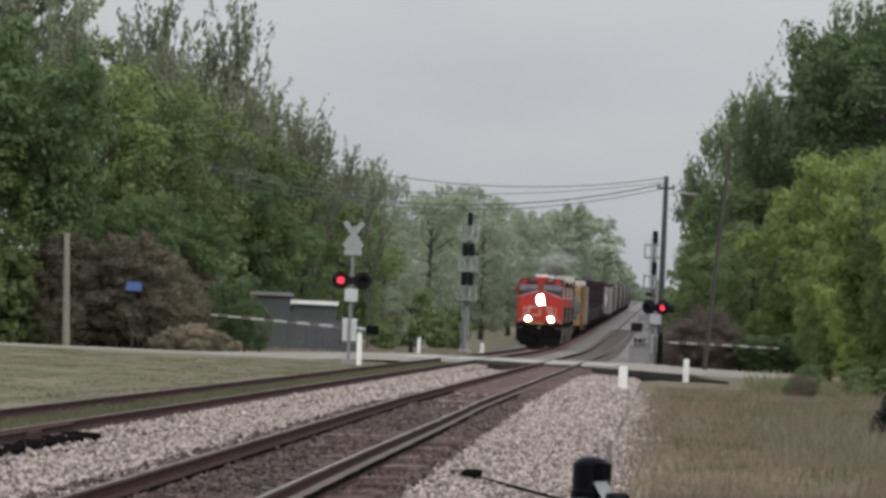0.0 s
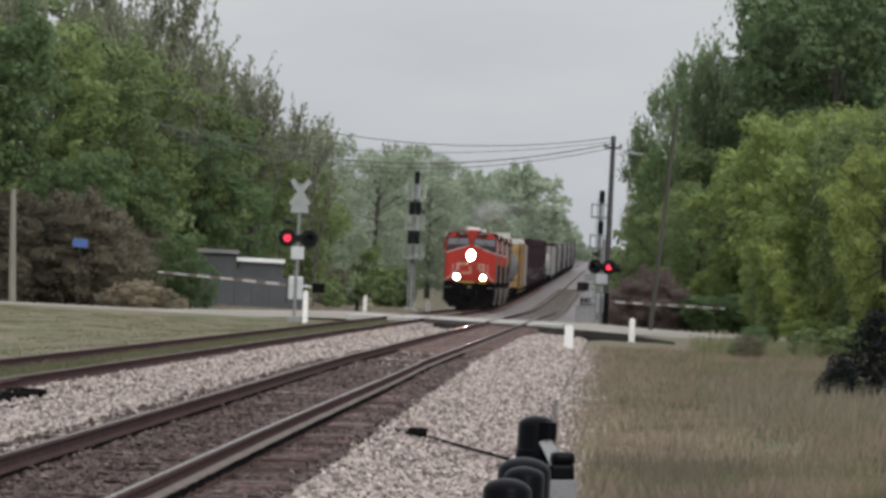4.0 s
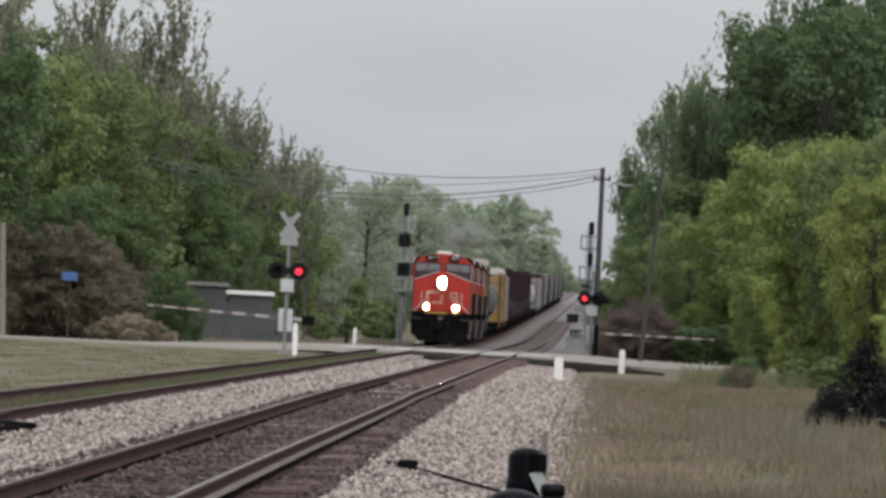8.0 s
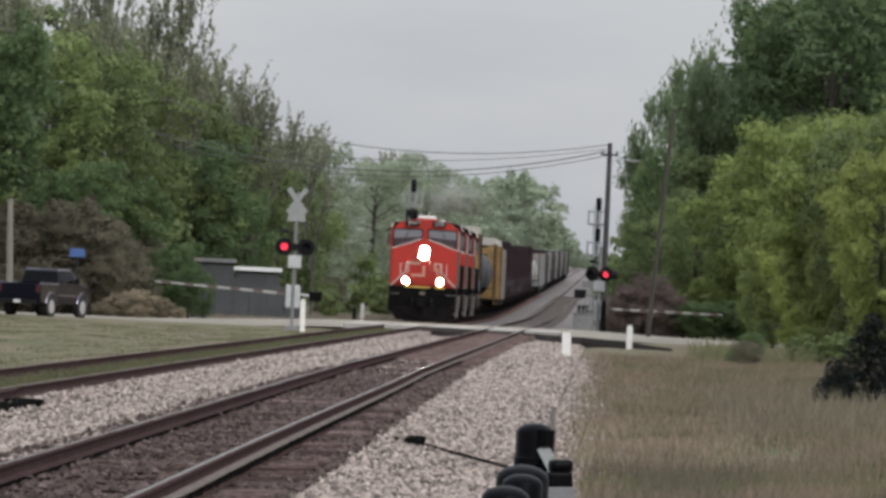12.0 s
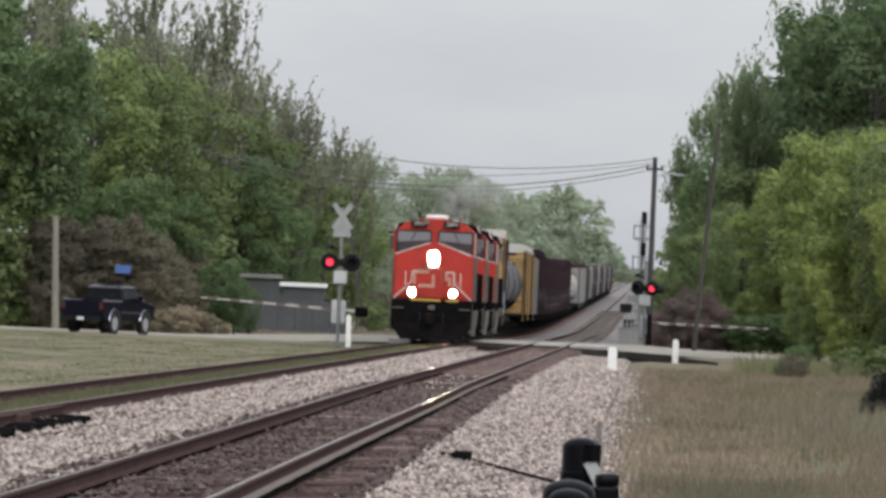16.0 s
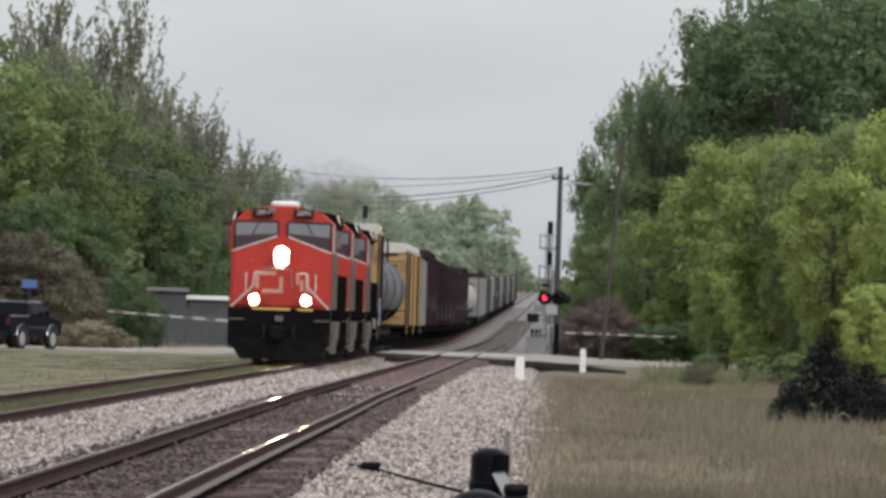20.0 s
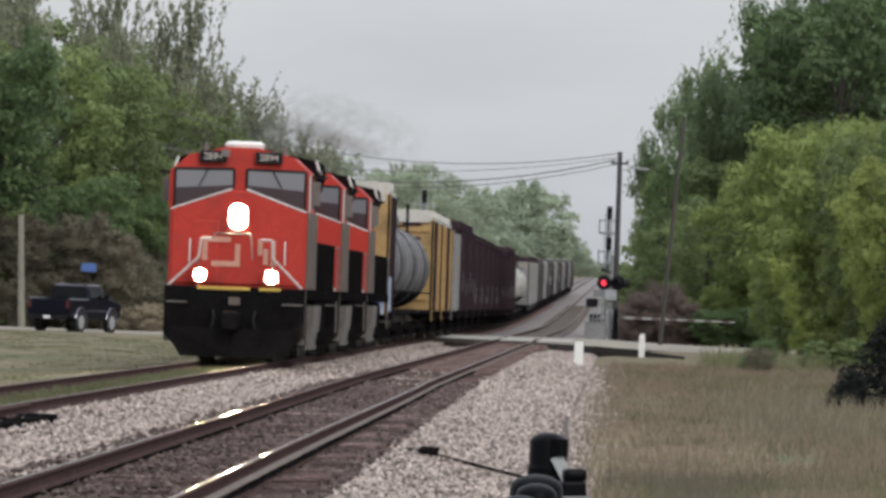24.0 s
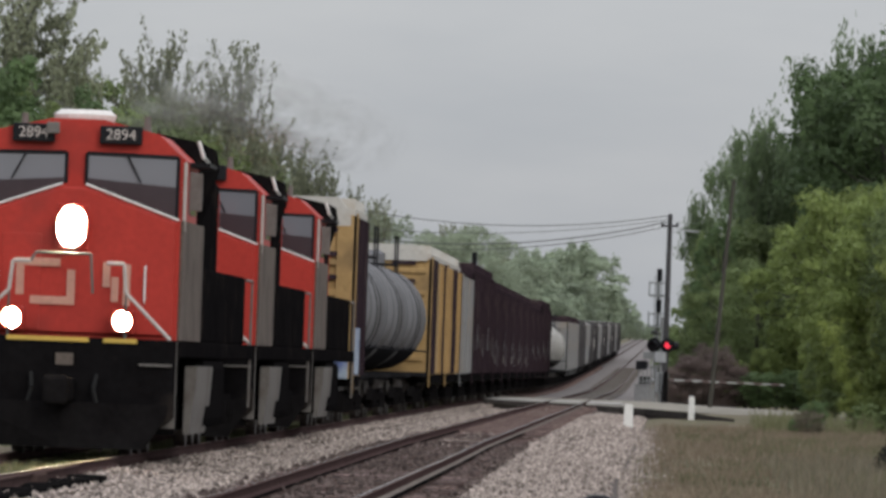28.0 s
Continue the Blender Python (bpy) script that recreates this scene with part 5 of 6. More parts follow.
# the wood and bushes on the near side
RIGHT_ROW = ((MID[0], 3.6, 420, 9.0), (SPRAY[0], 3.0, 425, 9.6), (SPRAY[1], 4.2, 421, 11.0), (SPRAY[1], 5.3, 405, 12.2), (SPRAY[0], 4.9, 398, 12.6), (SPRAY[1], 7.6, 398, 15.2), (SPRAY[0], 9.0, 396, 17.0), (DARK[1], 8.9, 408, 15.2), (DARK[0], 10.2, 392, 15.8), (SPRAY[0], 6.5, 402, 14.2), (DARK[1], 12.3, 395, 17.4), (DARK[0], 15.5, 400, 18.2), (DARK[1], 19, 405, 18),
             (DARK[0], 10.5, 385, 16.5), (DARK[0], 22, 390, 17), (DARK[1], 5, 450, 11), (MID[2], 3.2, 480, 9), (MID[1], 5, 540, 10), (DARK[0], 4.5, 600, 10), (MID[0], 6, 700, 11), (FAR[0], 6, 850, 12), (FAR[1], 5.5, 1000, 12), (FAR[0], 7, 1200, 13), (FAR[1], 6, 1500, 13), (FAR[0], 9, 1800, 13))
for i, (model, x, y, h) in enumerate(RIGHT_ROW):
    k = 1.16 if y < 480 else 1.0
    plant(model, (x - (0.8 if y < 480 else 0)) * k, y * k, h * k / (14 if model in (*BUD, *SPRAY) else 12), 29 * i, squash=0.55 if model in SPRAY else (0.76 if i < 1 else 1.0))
for i, (x, y, h) in enumerate(((2.2, 356, 5.2), (3.9, 350, 6.2), (5.8, 344, 7.6), (7.6, 338, 8.6), (9.6, 334, 9.2), (11.8, 330, 9.8), (14.0, 332, 10), (5.2, 366, 8.0), (3.4, 376, 6.4), (8.6, 356, 9.4), (11.0, 352, 10.0), (16.5, 335, 10.2), (12.6, 308, 6.5), (10.6, 318, 5.0), (15.0, 300, 7.5))):
    k = 1.24 if x < 9.4 and y > 320 else 1.0
    model = MID[i % 3] if x < 5.5 else (BRIGHT[i % 2] if y > 325 else YELLOW[0])
    plant(model, (x - 0.5) * k, y * k, h * k / (12 if model in MID else 8), 83 * i, squash=(0.72 if x < 4 else 0.9) * (1.35 if model in MID else 1))
for i, (x, y, h) in enumerate(((0.75, 419, 2.3), (1.6, 419, 2.7), (2.5, 419, 2.5), (3.2, 419, 2.0), (0.3, 421, 1.7), (2.0, 421, 3.0))):
    plant(RUSSET, x, y, h / 3, 61 * i, squash=1.25)
for i, (x, y, h) in enumerate(((1.8, 440, 2.6), (3.2, 455, 3.2))):
    plant(BRUSH, x, y, h / 3, 61 * i)
rb = random.Random(5)
for i in range(22):
    x = 1.9 + 0.52 * i + rb.uniform(-0.3, 0.3)
    h = (3.2 + 0.32 * i) * rb.uniform(0.55, 1.1)
    y = 408 - 5.2 * i + rb.uniform(-6, 6)
    if i < 8:
        x, h, y = x * 424 / y, h * 424 / y, 424 + rb.uniform(-1.5, 4)
    model = (MID[i % 3], BRIGHT[i % 2], YELLOW[0] if i > 8 else BRIGHT[(i + 1) % 2])[i % 3]
    plant(model, x, y, h / (12 if model in MID else 8), 131 * i, "spring-green sapling at the front of the bushes", rb.uniform(0.6, 0.95))
for i, (x, y, h) in enumerate(((7.6, 350, 1.6), (8.8, 345, 1.9), (10.4, 330, 2.4), (6.6, 352, 1.2), (12.2, 310, 2.4), (9.6, 338, 2.2))):
    plant(SHRUB, x, y, h / 3, 97 * i)
for i, (x, y, h) in enumerate(((9.6, 305, 7.6), (11.4, 298, 7.0), (13.4, 292, 7.8), (10.4, 290, 3.4))):
    plant(YELLOW[0], x, y, h / 8, 149 * i, squash=0.62 if h > 4 else 0.9)
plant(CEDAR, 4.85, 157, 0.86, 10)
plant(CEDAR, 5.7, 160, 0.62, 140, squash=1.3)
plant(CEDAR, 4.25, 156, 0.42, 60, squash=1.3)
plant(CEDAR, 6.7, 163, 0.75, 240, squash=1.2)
plant(DARK[0], 4.25, 252, 0.092, 60, "low dark bush in the dry grass", 1.5)
plant(BRUSH, 4.05, 250, 0.27, 20, "low brown bush in the dry grass", 1.4)
plant(DARK[1], 3.75, 254, 0.045, 60, "low dark bush in the dry grass", 1.5)
for i, (x, y, h) in enumerate(((1.2, 470, 3.6), (0.7, 505, 3.4), (1.9, 520, 4.8), (1.2, 560, 4.6), (0.6, 610, 4.6), (2.4, 600, 6.0))):
    plant(SHRUB, x, y, h / 3, 47 * i)
plant(AIRY[1], 2.3, 468, 0.80, 20, squash=0.6)
plant(MID[1], 2.4, 474, 0.78, 200, squash=0.7)
plant(AIRY[0], 2.6, 455, 0.84, 120, squash=0.6)
for model in (*MID, *DARK, *OLIVE, *AIRY, *HAZED, *BRIGHT, *FAR, *HIGH, *BUD, *SPRAY, *YELLOW, SPREAD, TAN, RUSSET, BRUSH, SHRUB, CEDAR):
    retire(model)

# ---------------------------------------------------------------- train
def wheel(parent, x, y, r, name="wheel"):
    bm = bmesh.new()
    for x0, x1, rr in ((x - 0.07, x + 0.07, r), (x - 0.09, x - 0.065, r + 0.03) if x > 0 else (x + 0.065, x + 0.09, r + 0.03), (x - 0.1, x + 0.1, r * 0.3)):
        rod(bm, (x0, y, r), (x1, y, r), rr, seg=22)
    return part(name, bm, M["steel"], parent)


def bogie(parent, y0, wheels, pitch, r, mat, side_x=1.12):
    for i in range(wheels):
        for x in (-0.7525, 0.7525):
            wheel(parent, x, y0 + i * pitch, r)
        part("axle", rodded((-1.1, y0 + i * pitch, r), (1.1, y0 + i * pitch, r), 0.08), M["underframe"], parent)
    y1 = y0 + (wheels - 1) * pitch
    for s in (-1, 1):
        out = [(y0 - 0.45, r + 0.02), (y0 - 0.3, r + 0.28), (y1 + 0.3, r + 0.28), (y1 + 0.45, r + 0.02), (y1 + 0.25, r - 0.14), (y1 - 0.4, r + 0.0), (y0 + 0.4, r + 0.0), (y0 + 0.25, r - 0.14)]
        bm = prism(bmesh.new(), out, s * side_x - 0.07, s * side_x + 0.07)
        for i in range(wheels):
            yy = y0 + i * pitch
            box(bm, s * side_x - 0.13, s * side_x + 0.13, yy - 0.17, yy + 0.17, r - 0.17, r + 0.17, 0.03)
        part("side_frame", bm, mat, parent)


def glyph_bars(parent, strokes, mat, y, name):
    """Plain strokes ((x0, z0, x1, z1), ...) laid on a front face."""
    for x0, z0, x1, z1 in strokes:
        part(name, boxed(min(x0, x1), max(x0, x1), y - 0.012, y, min(z0, z1), max(z0, z1)), mat, parent)


def oval_rim(x, z, rx, rz, y0, y1):
    """A short open tube round a lamp, added to keep its light off the nose."""
    bm = bmesh.new()
    loops = [[bm.verts.new((x + k * rx * math.cos(a * 0.2618), y, z + k * rz * math.sin(a * 0.2618))) for a in range(24)] for k, y in ((1, y1), (1, y0), (1.1, y0), (1.1, y1))]
    for p, q in zip(loops, loops[1:]):
        for i in range(24):
            bm.faces.new((p[i], p[(i + 1) % 24], q[(i + 1) % 24], q[i]))
    return bm


def locomotive(lead):
    ob = thing("locomotive", "red and black diesel freight locomotive" + (" with lit headlights leading the train" if lead else " coupled behind the leader"), "locomotive", "locomotives")
    # underframe, platform and pilot
    part("platform", boxed(-1.5, 1.5, 0.35, 21.9, 1.36, 1.60, 0.03), M["loco_black"], ob)
    part("underframe", boxed(-1.0, 1.0, 0.6, 21.7, 1.0, 1.36), M["underframe"], ob)
    bm = bmesh.new()
    prism(bm, [(-1.5, 1.6), (-1.5, 0.55), (-1.02, 0.13), (1.02, 0.13), (1.5, 0.55), (1.5, 1.6)], 0.30, 0.62, "y")
    part("pilot", bm, M["loco_black"], ob, "black front pilot plate")
    bm = bmesh.new()
    for s in (-1, 1):
        vs = [bm.verts.new(q) for q in ((0, -0.22, 0.10), (s * 1.12, 0.2, 0.10), (s * 1.42, 0.3, 0.55), (s * 1.42, 0.28, 0.72), (0, -0.12, 0.72))]
        bm.faces.new(vs if s > 0 else vs[::-1])
        ws = [bm.verts.new(q) for q in ((0, 0.3, 0.10), (s * 1.12, 0.32, 0.10), (s * 1.42, 0.34, 0.55), (s * 1.42, 0.34, 0.72), (0, 0.3, 0.72))]
        bm.faces.new(ws[::-1] if s > 0 else ws)
        for i in range(5):
            bm.faces.new((vs[i], ws[i], ws[(i + 1) % 5], vs[(i + 1) % 5]))
    bmesh.ops.recalc_face_normals(bm, faces=bm.faces[:])
    part("snow_plow", bm, M["underframe"], ob, "dirty dark plow blade")
    part("coupler", boxed(-0.17, 0.17, -0.45, 0.35, 0.72, 1.05, 0.05), M["underframe"], ob)
    part("coupler_knuckle", boxed(-0.22, 0.12, -0.62, -0.42, 0.68, 1.08, 0.06), M["underframe"], ob)
    for s in (-1, 1):
        part("brake_hose", piped([(s * 0.45, 0.28, 1.1), (s * 0.42, 0.1, 0.9), (s * 0.5, 0.05, 0.6)], 0.03), M["rubber"], ob)
        part("front_step", boxed(s * 1.02, s * 1.46, 0.24, 0.30, 1.24, 1.27), M["loco_grey"], ob)
    part("sill_stripe", boxed(-0.8, 0.32, 0.285, 0.298, 1.54, 1.60), M["yellow_trim"], ob, "yellow safety stripe on the sill")
    part("sill_stripe", boxed(0.52, 0.98, 0.285, 0.298, 1.54, 1.60), M["yellow_trim"], ob)
    part("plate", boxed(-0.12, 0.12, 0.285, 0.298, 1.22, 1.38), M["loco_grime"], ob)
    # nose and cab
    bm = bmesh.new()
    prism(bm, [(-1.47, 1.6), (1.47, 1.6), (1.47, 3.24), (0.16, 3.70), (-0.16, 3.70), (-1.47, 3.24)], 0.95, 1.34, "y")
    es = [e for e in bm.edges if e.verts[0].co.y < 1 and e.verts[1].co.y < 1]
    bmesh.ops.bevel(bm, geom=es, offset=0.07, segments=3, affect="EDGES")
    box(bm, -1.47, 1.47, 1.33, 3.6, 1.6, 3.24)
    part("nose", bm, M["red"], ob, "red full-width nose")
    bm = bmesh.new()
    prism(bm, [(-1.5, 2.9), (-1.5, 4.08), (-1.12, 4.42), (-0.35, 4.60), (0.35, 4.60), (1.12, 4.42), (1.5, 4.08), (1.5, 2.9)], 1.35, 4.3, "y")
    part("cab", bm, M["red"], ob, "red cab with angled roof")
    for s in (-1, 1):
        x0, x1 = (0.14, 1.40) if s > 0 else (-1.40, -0.14)
        inner, outer = (x0, x1) if s > 0 else (x1, x0)
        bm = prism(bmesh.new(), [(inner, 3.70), (outer, 3.26), (outer, 4.11), (inner, 4.13)], 1.30, 1.345, "y")
        part("windscreen", bm, M["glass"], ob, "sloping windscreen, coloured grey for the sky it mirrors")
        # lower wedge left dark, below the sky reflection painted into the pane
        bm = prism(bmesh.new(), [(inner, 3.71), (outer, 3.26), (outer, 3.70), (inner, 3.79)], 1.285, 1.298, "y")
        part("lower_windscreen", bm, M["window_wedge"], ob, "dark lower wedge of the windscreen")
        frame_bm = piped([(inner, 1.30, 3.70), (outer, 1.30, 3.26), (outer, 1.30, 4.11), (inner, 1.30, 4.13), (inner, 1.30, 3.70)], 0.028)
        part("window_frame", frame_bm, M["black"], ob)
        part("wiper", rodded((inner + s * 0.55, 1.27, 4.12), (inner + s * 0.75, 1.27, 3.75), 0.015, seg=5), M["black"], ob)
        # number boards
        nb = part("number_board", boxed(min(s * 0.31, s * 0.89), max(s * 0.31, s * 0.89), 1.20, 1.34, 4.265, 4.515, 0.02), M["black"], ob, "black number board")
        if lead:
            digits = bpy.data.curves.new("number", "FONT")
            digits.body, digits.size, digits.extrude, digits.align_x, digits.align_y = "2894", 0.21, 0.004, "CENTER", "CENTER"
            digits.materials.append(M["rail_white"])
            numeral = new("number", digits)
            numeral.parent, numeral.matrix_basis = nb, pose(s * 0.60, 1.193, 4.39, 90, 0, 0)
        # white trim along the nose top and the cab corner
        part("trim_line", piped([(s * 0.16, 0.96, 3.70), (s * 1.45, 0.96, 3.245)], 0.016), M["loco_white"], ob)
        part("cab_trim", piped([(s * 1.5, 1.33, 3.1), (s * 1.5, 1.33, 4.05)], 0.026), M["rail_white"] if s > 0 else M["red"], ob)
        part("ditch_light_box", boxed(s * 0.76 - 0.16, s * 0.76 + 0.16, 0.5, 0.8, 1.66, 2.0, 0.04), M["red"], ob)
        bm = bmesh.new()
        bmesh.ops.create_uvsphere(bm, u_segments=20, v_segments=10, radius=0.12, matrix=Matrix.Translation((s * 0.76, 0.50, 1.84)) @ Matrix.Diagonal((1, 0.45, 1.1, 1)))
        part("ditch_light", bm, M["ditch_lamp"] if lead else M["glass"], ob, "lit ditch light" if lead else "unlit ditch light", True)
        part("ditch_light_rim", oval_rim(s * 0.76, 1.84, 0.13, 0.142, 0.36, 0.52), M["black"], ob)
        rail = [(s * 0.52, 0.44, 2.62), (s * 0.76, 0.43, 2.62), (s * 0.80, 0.42, 2.22), (s * 1.43, 0.36, 1.60), (s * 1.46, 0.34, 0.75)]
        part("handrail", piped(rail, 0.027), M["rail_white"], ob, "white front handrail")
        part("handrail_post", rodded((s * 0.80, 0.42, 1.6), (s * 0.80, 0.42, 2.22), 0.018), M["loco_grey"], ob)
        part("grab_iron", piped([(s * 1.02, 0.92, 2.1), (s * 1.02, 0.88, 2.14), (s * 1.02, 0.88, 2.56), (s * 1.02, 0.92, 2.6)], 0.016), M["loco_white"], ob)
        # side of the cab: pale corner, steps, window, mirror
        part("corner_panel", boxed(min(s * 1.472, s * 1.515), max(s * 1.472, s * 1.515), 1.1, 6.15, 1.6, 3.25, 0.01), M["loco_grime"], ob, "pale grey cab side panel")
        part("side_window", boxed(min(s * 1.50, s * 1.515), max(s * 1.50, s * 1.515), 2.5, 3.9, 3.35, 3.95, 0.01), M["glass"], ob)
        part("window_shade", boxed(min(s * 1.5, s * 1.78), max(s * 1.5, s * 1.78), 2.2, 4.1, 4.02, 4.07), M["black"], ob)
        part("mirror", boxed(min(s * 1.52, s * 1.70), max(s * 1.52, s * 1.70), 2.0, 2.05, 3.40, 3.92, 0.01), M["loco_grey"], ob, "pale cab wind deflector")
        part("step_well", boxed(min(s * 1.3, s * 1.49), max(s * 1.3, s * 1.49), 0.62, 1.5, 0.42, 1.36, 0.02), M["loco_black"], ob)
        part("step_edge", boxed(min(s * 1.3, s * 1.51), max(s * 1.3, s * 1.51), 0.60, 0.66, 0.40, 1.58), M["loco_grey"], ob, "grey step edge")
        # side equipment boxes and walkway rails
        part("side_cabinet", boxed(min(s * 0.95, s * 1.47), max(s * 0.95, s * 1.47), 6.2, 19.5, 1.6, 2.66, 0.03), M["loco_black"], ob, "long black side cabinet")
        bm = prism(bmesh.new(), [(s * 0.9, 3.1), (s * 1.26, 3.16), (s * 1.42, 3.55), (s * 1.58, 4.12), (s * 1.53, 4.40), (s * 0.9, 4.52)], 4.32, 8.6, "y")
        bmesh.ops.recalc_face_normals(bm, faces=bm.faces[:])
        part("upper_box", bm, M["loco_black"], ob, "black intake box behind the cab, sloped inwards below")
        for k in range(6):
            part("intake_slat", rodded((s * 1.30, 4.9 + 0.6 * k, 3.24), (s * 1.585, 4.9 + 0.6 * k, 4.12), 0.02, seg=4), M["underframe"], ob)
        part("walkway_rail", piped([(s * 1.47, 4.6, 1.6), (s * 1.47, 4.6, 2.62), (s * 1.47, 6.1, 2.66)], 0.022), M["loco_grey"], ob)
        part("intake_edge", piped([(s * 1.50, 4.30, 4.42), (s * 1.57, 4.30, 4.20), (s * 1.58, 5.4, 4.14)], 0.026), M["loco_white"], ob, "pale edge of the intake box")
        part("rear_handrail", piped([(s * 1.47, 19.8, 2.62), (s * 1.47, 21.7, 2.62), (s * 1.47, 21.75, 0.6)], 0.024), M["loco_grey"], ob)
        part("fuel_tank_side", boxed(min(s * 1.1, s * 1.5), max(s * 1.1, s * 1.5), 8.3, 13.6, 0.35, 1.36, 0.14), M["underframe"], ob)
        bm = prism(bmesh.new(), [(s * 1.37, 1.25), (s * 1.54, 1.25), (s * 1.51, 0.75), (s * 1.45, 0.28), (s * 1.37, 0.28)], 5.2, 9.4, "y")
        part("sand_box", bm, M["loco_grey"], ob, "pale grey sand box")
    part("roof_bracket", boxed(-0.42, -0.24, 1.10, 1.19, 4.38, 4.54, 0.02), M["loco_grey"], ob, "small grey bracket before the number board")
    part("headlight_housing", boxed(-0.22, 0.22, 0.92, 1.0, 2.80, 3.42, 0.02), M["red"], ob)
    # lenses oversized and stacked: the outline of the glare put into shape
    for z in (3.02, 3.2):
        bm = bmesh.new()
        bmesh.ops.create_uvsphere(bm, u_segments=22, v_segments=10, radius=0.18, matrix=Matrix.Translation((0, 0.90, z)) @ Matrix.Diagonal((1, 0.45, 0.95, 1)))
        part("headlight", bm, M["head_lamp"] if lead else M["glass"], ob, "lit headlight" if lead else "unlit headlight", True)
    part("headlight_rim", oval_rim(0, 3.11, 0.20, 0.30, 0.72, 0.96), M["black"], ob)
    # front platform rail, nose door, logo strokes
    part("platform_rail", piped([(-0.52, 0.44, 2.62), (-0.45, 0.44, 2.74), (0.30, 0.44, 2.74), (0.34, 0.44, 2.2)], 0.02), M["loco_grey"], ob)
    part("nose_door", boxed(-0.95, -0.42, 0.925, 0.948, 1.7, 3.0, 0.01), M["red"], ob)
    strokes = [(-0.75, 2.56, -0.15, 2.67), (-0.75, 2.16, -0.64, 2.56), (-0.55, 2.04, 0.06, 2.15), (-0.05, 2.15, 0.06, 2.52), (0.44, 2.3, 0.54, 2.64), (0.56, 2.1, 0.66, 2.44), (0.72, 2.05, 0.82, 2.62)]
    glyph_bars(ob, strokes, M["logo"], 0.922, "logo_stroke")
    # long hood, radiator, roof
    bm = bmesh.new()
    prism(bm, [(-0.92, 1.6), (-0.92, 4.1), (-0.62, 4.45), (0.62, 4.45), (0.92, 4.1), (0.92, 1.6)], 4.3, 21.0, "y")
    part("long_hood", bm, M["loco_black"], ob)
    part("hood_band", boxed(-0.93, 0.93, 20.98, 21.03, 2.2, 4.0), M["red"], ob, "red end of the hood")
    bm = bmesh.new()
    lathe(bm, [(0.33, 0), (0.35, 0.09), (0.28, 0.16)], (0.02, 2.3, 4.59), 18)
    for v in bm.verts:
        v.co.x *= 1.25
    part("antenna_dome", bm, M["loco_white"], ob, "pale antenna dome")
    for x in (-0.80, 0.90):
        part("antenna", rodded((x, 2.2, 4.4), (x, 2.2, 4.68), 0.06, 0.045), M["loco_grey"], ob)
    part("exhaust_stack", boxed(-0.4, 0.4, 10.5, 11.6, 4.44, 4.62, 0.03), M["underframe"], ob)
    part("horn", rodded((0.3, 9.4, 4.6), (0.3, 8.9, 4.62), 0.05, 0.10), M["steel"], ob)
    part("fuel_tank", boxed(-1.1, 1.1, 8.2, 13.7, 0.3, 1.1, 0.1), M["underframe"], ob)
    bogie(ob, 2.4, 3, 1.9, 0.53, M["underframe"], 1.2)
    bogie(ob, 15.8, 3, 1.9, 0.53, M["underframe"], 1.2)
    return ob


def running_gear(ob, length):
    bogie(ob, 1.6, 2, 1.78, 0.45, M["underframe"])
    bogie(ob, length - 3.4, 2, 1.78, 0.45, M["underframe"])
    for y in (0, length):
        part("coupler", boxed(-0.14, 0.14, y - 0.35, y + 0.35, 0.75, 1.0, 0.04), M["underframe"], ob)
    part("center_sill", boxed(-0.3, 0.3, 0.3, length - 0.3, 0.75, 1.1), M["underframe"], ob)


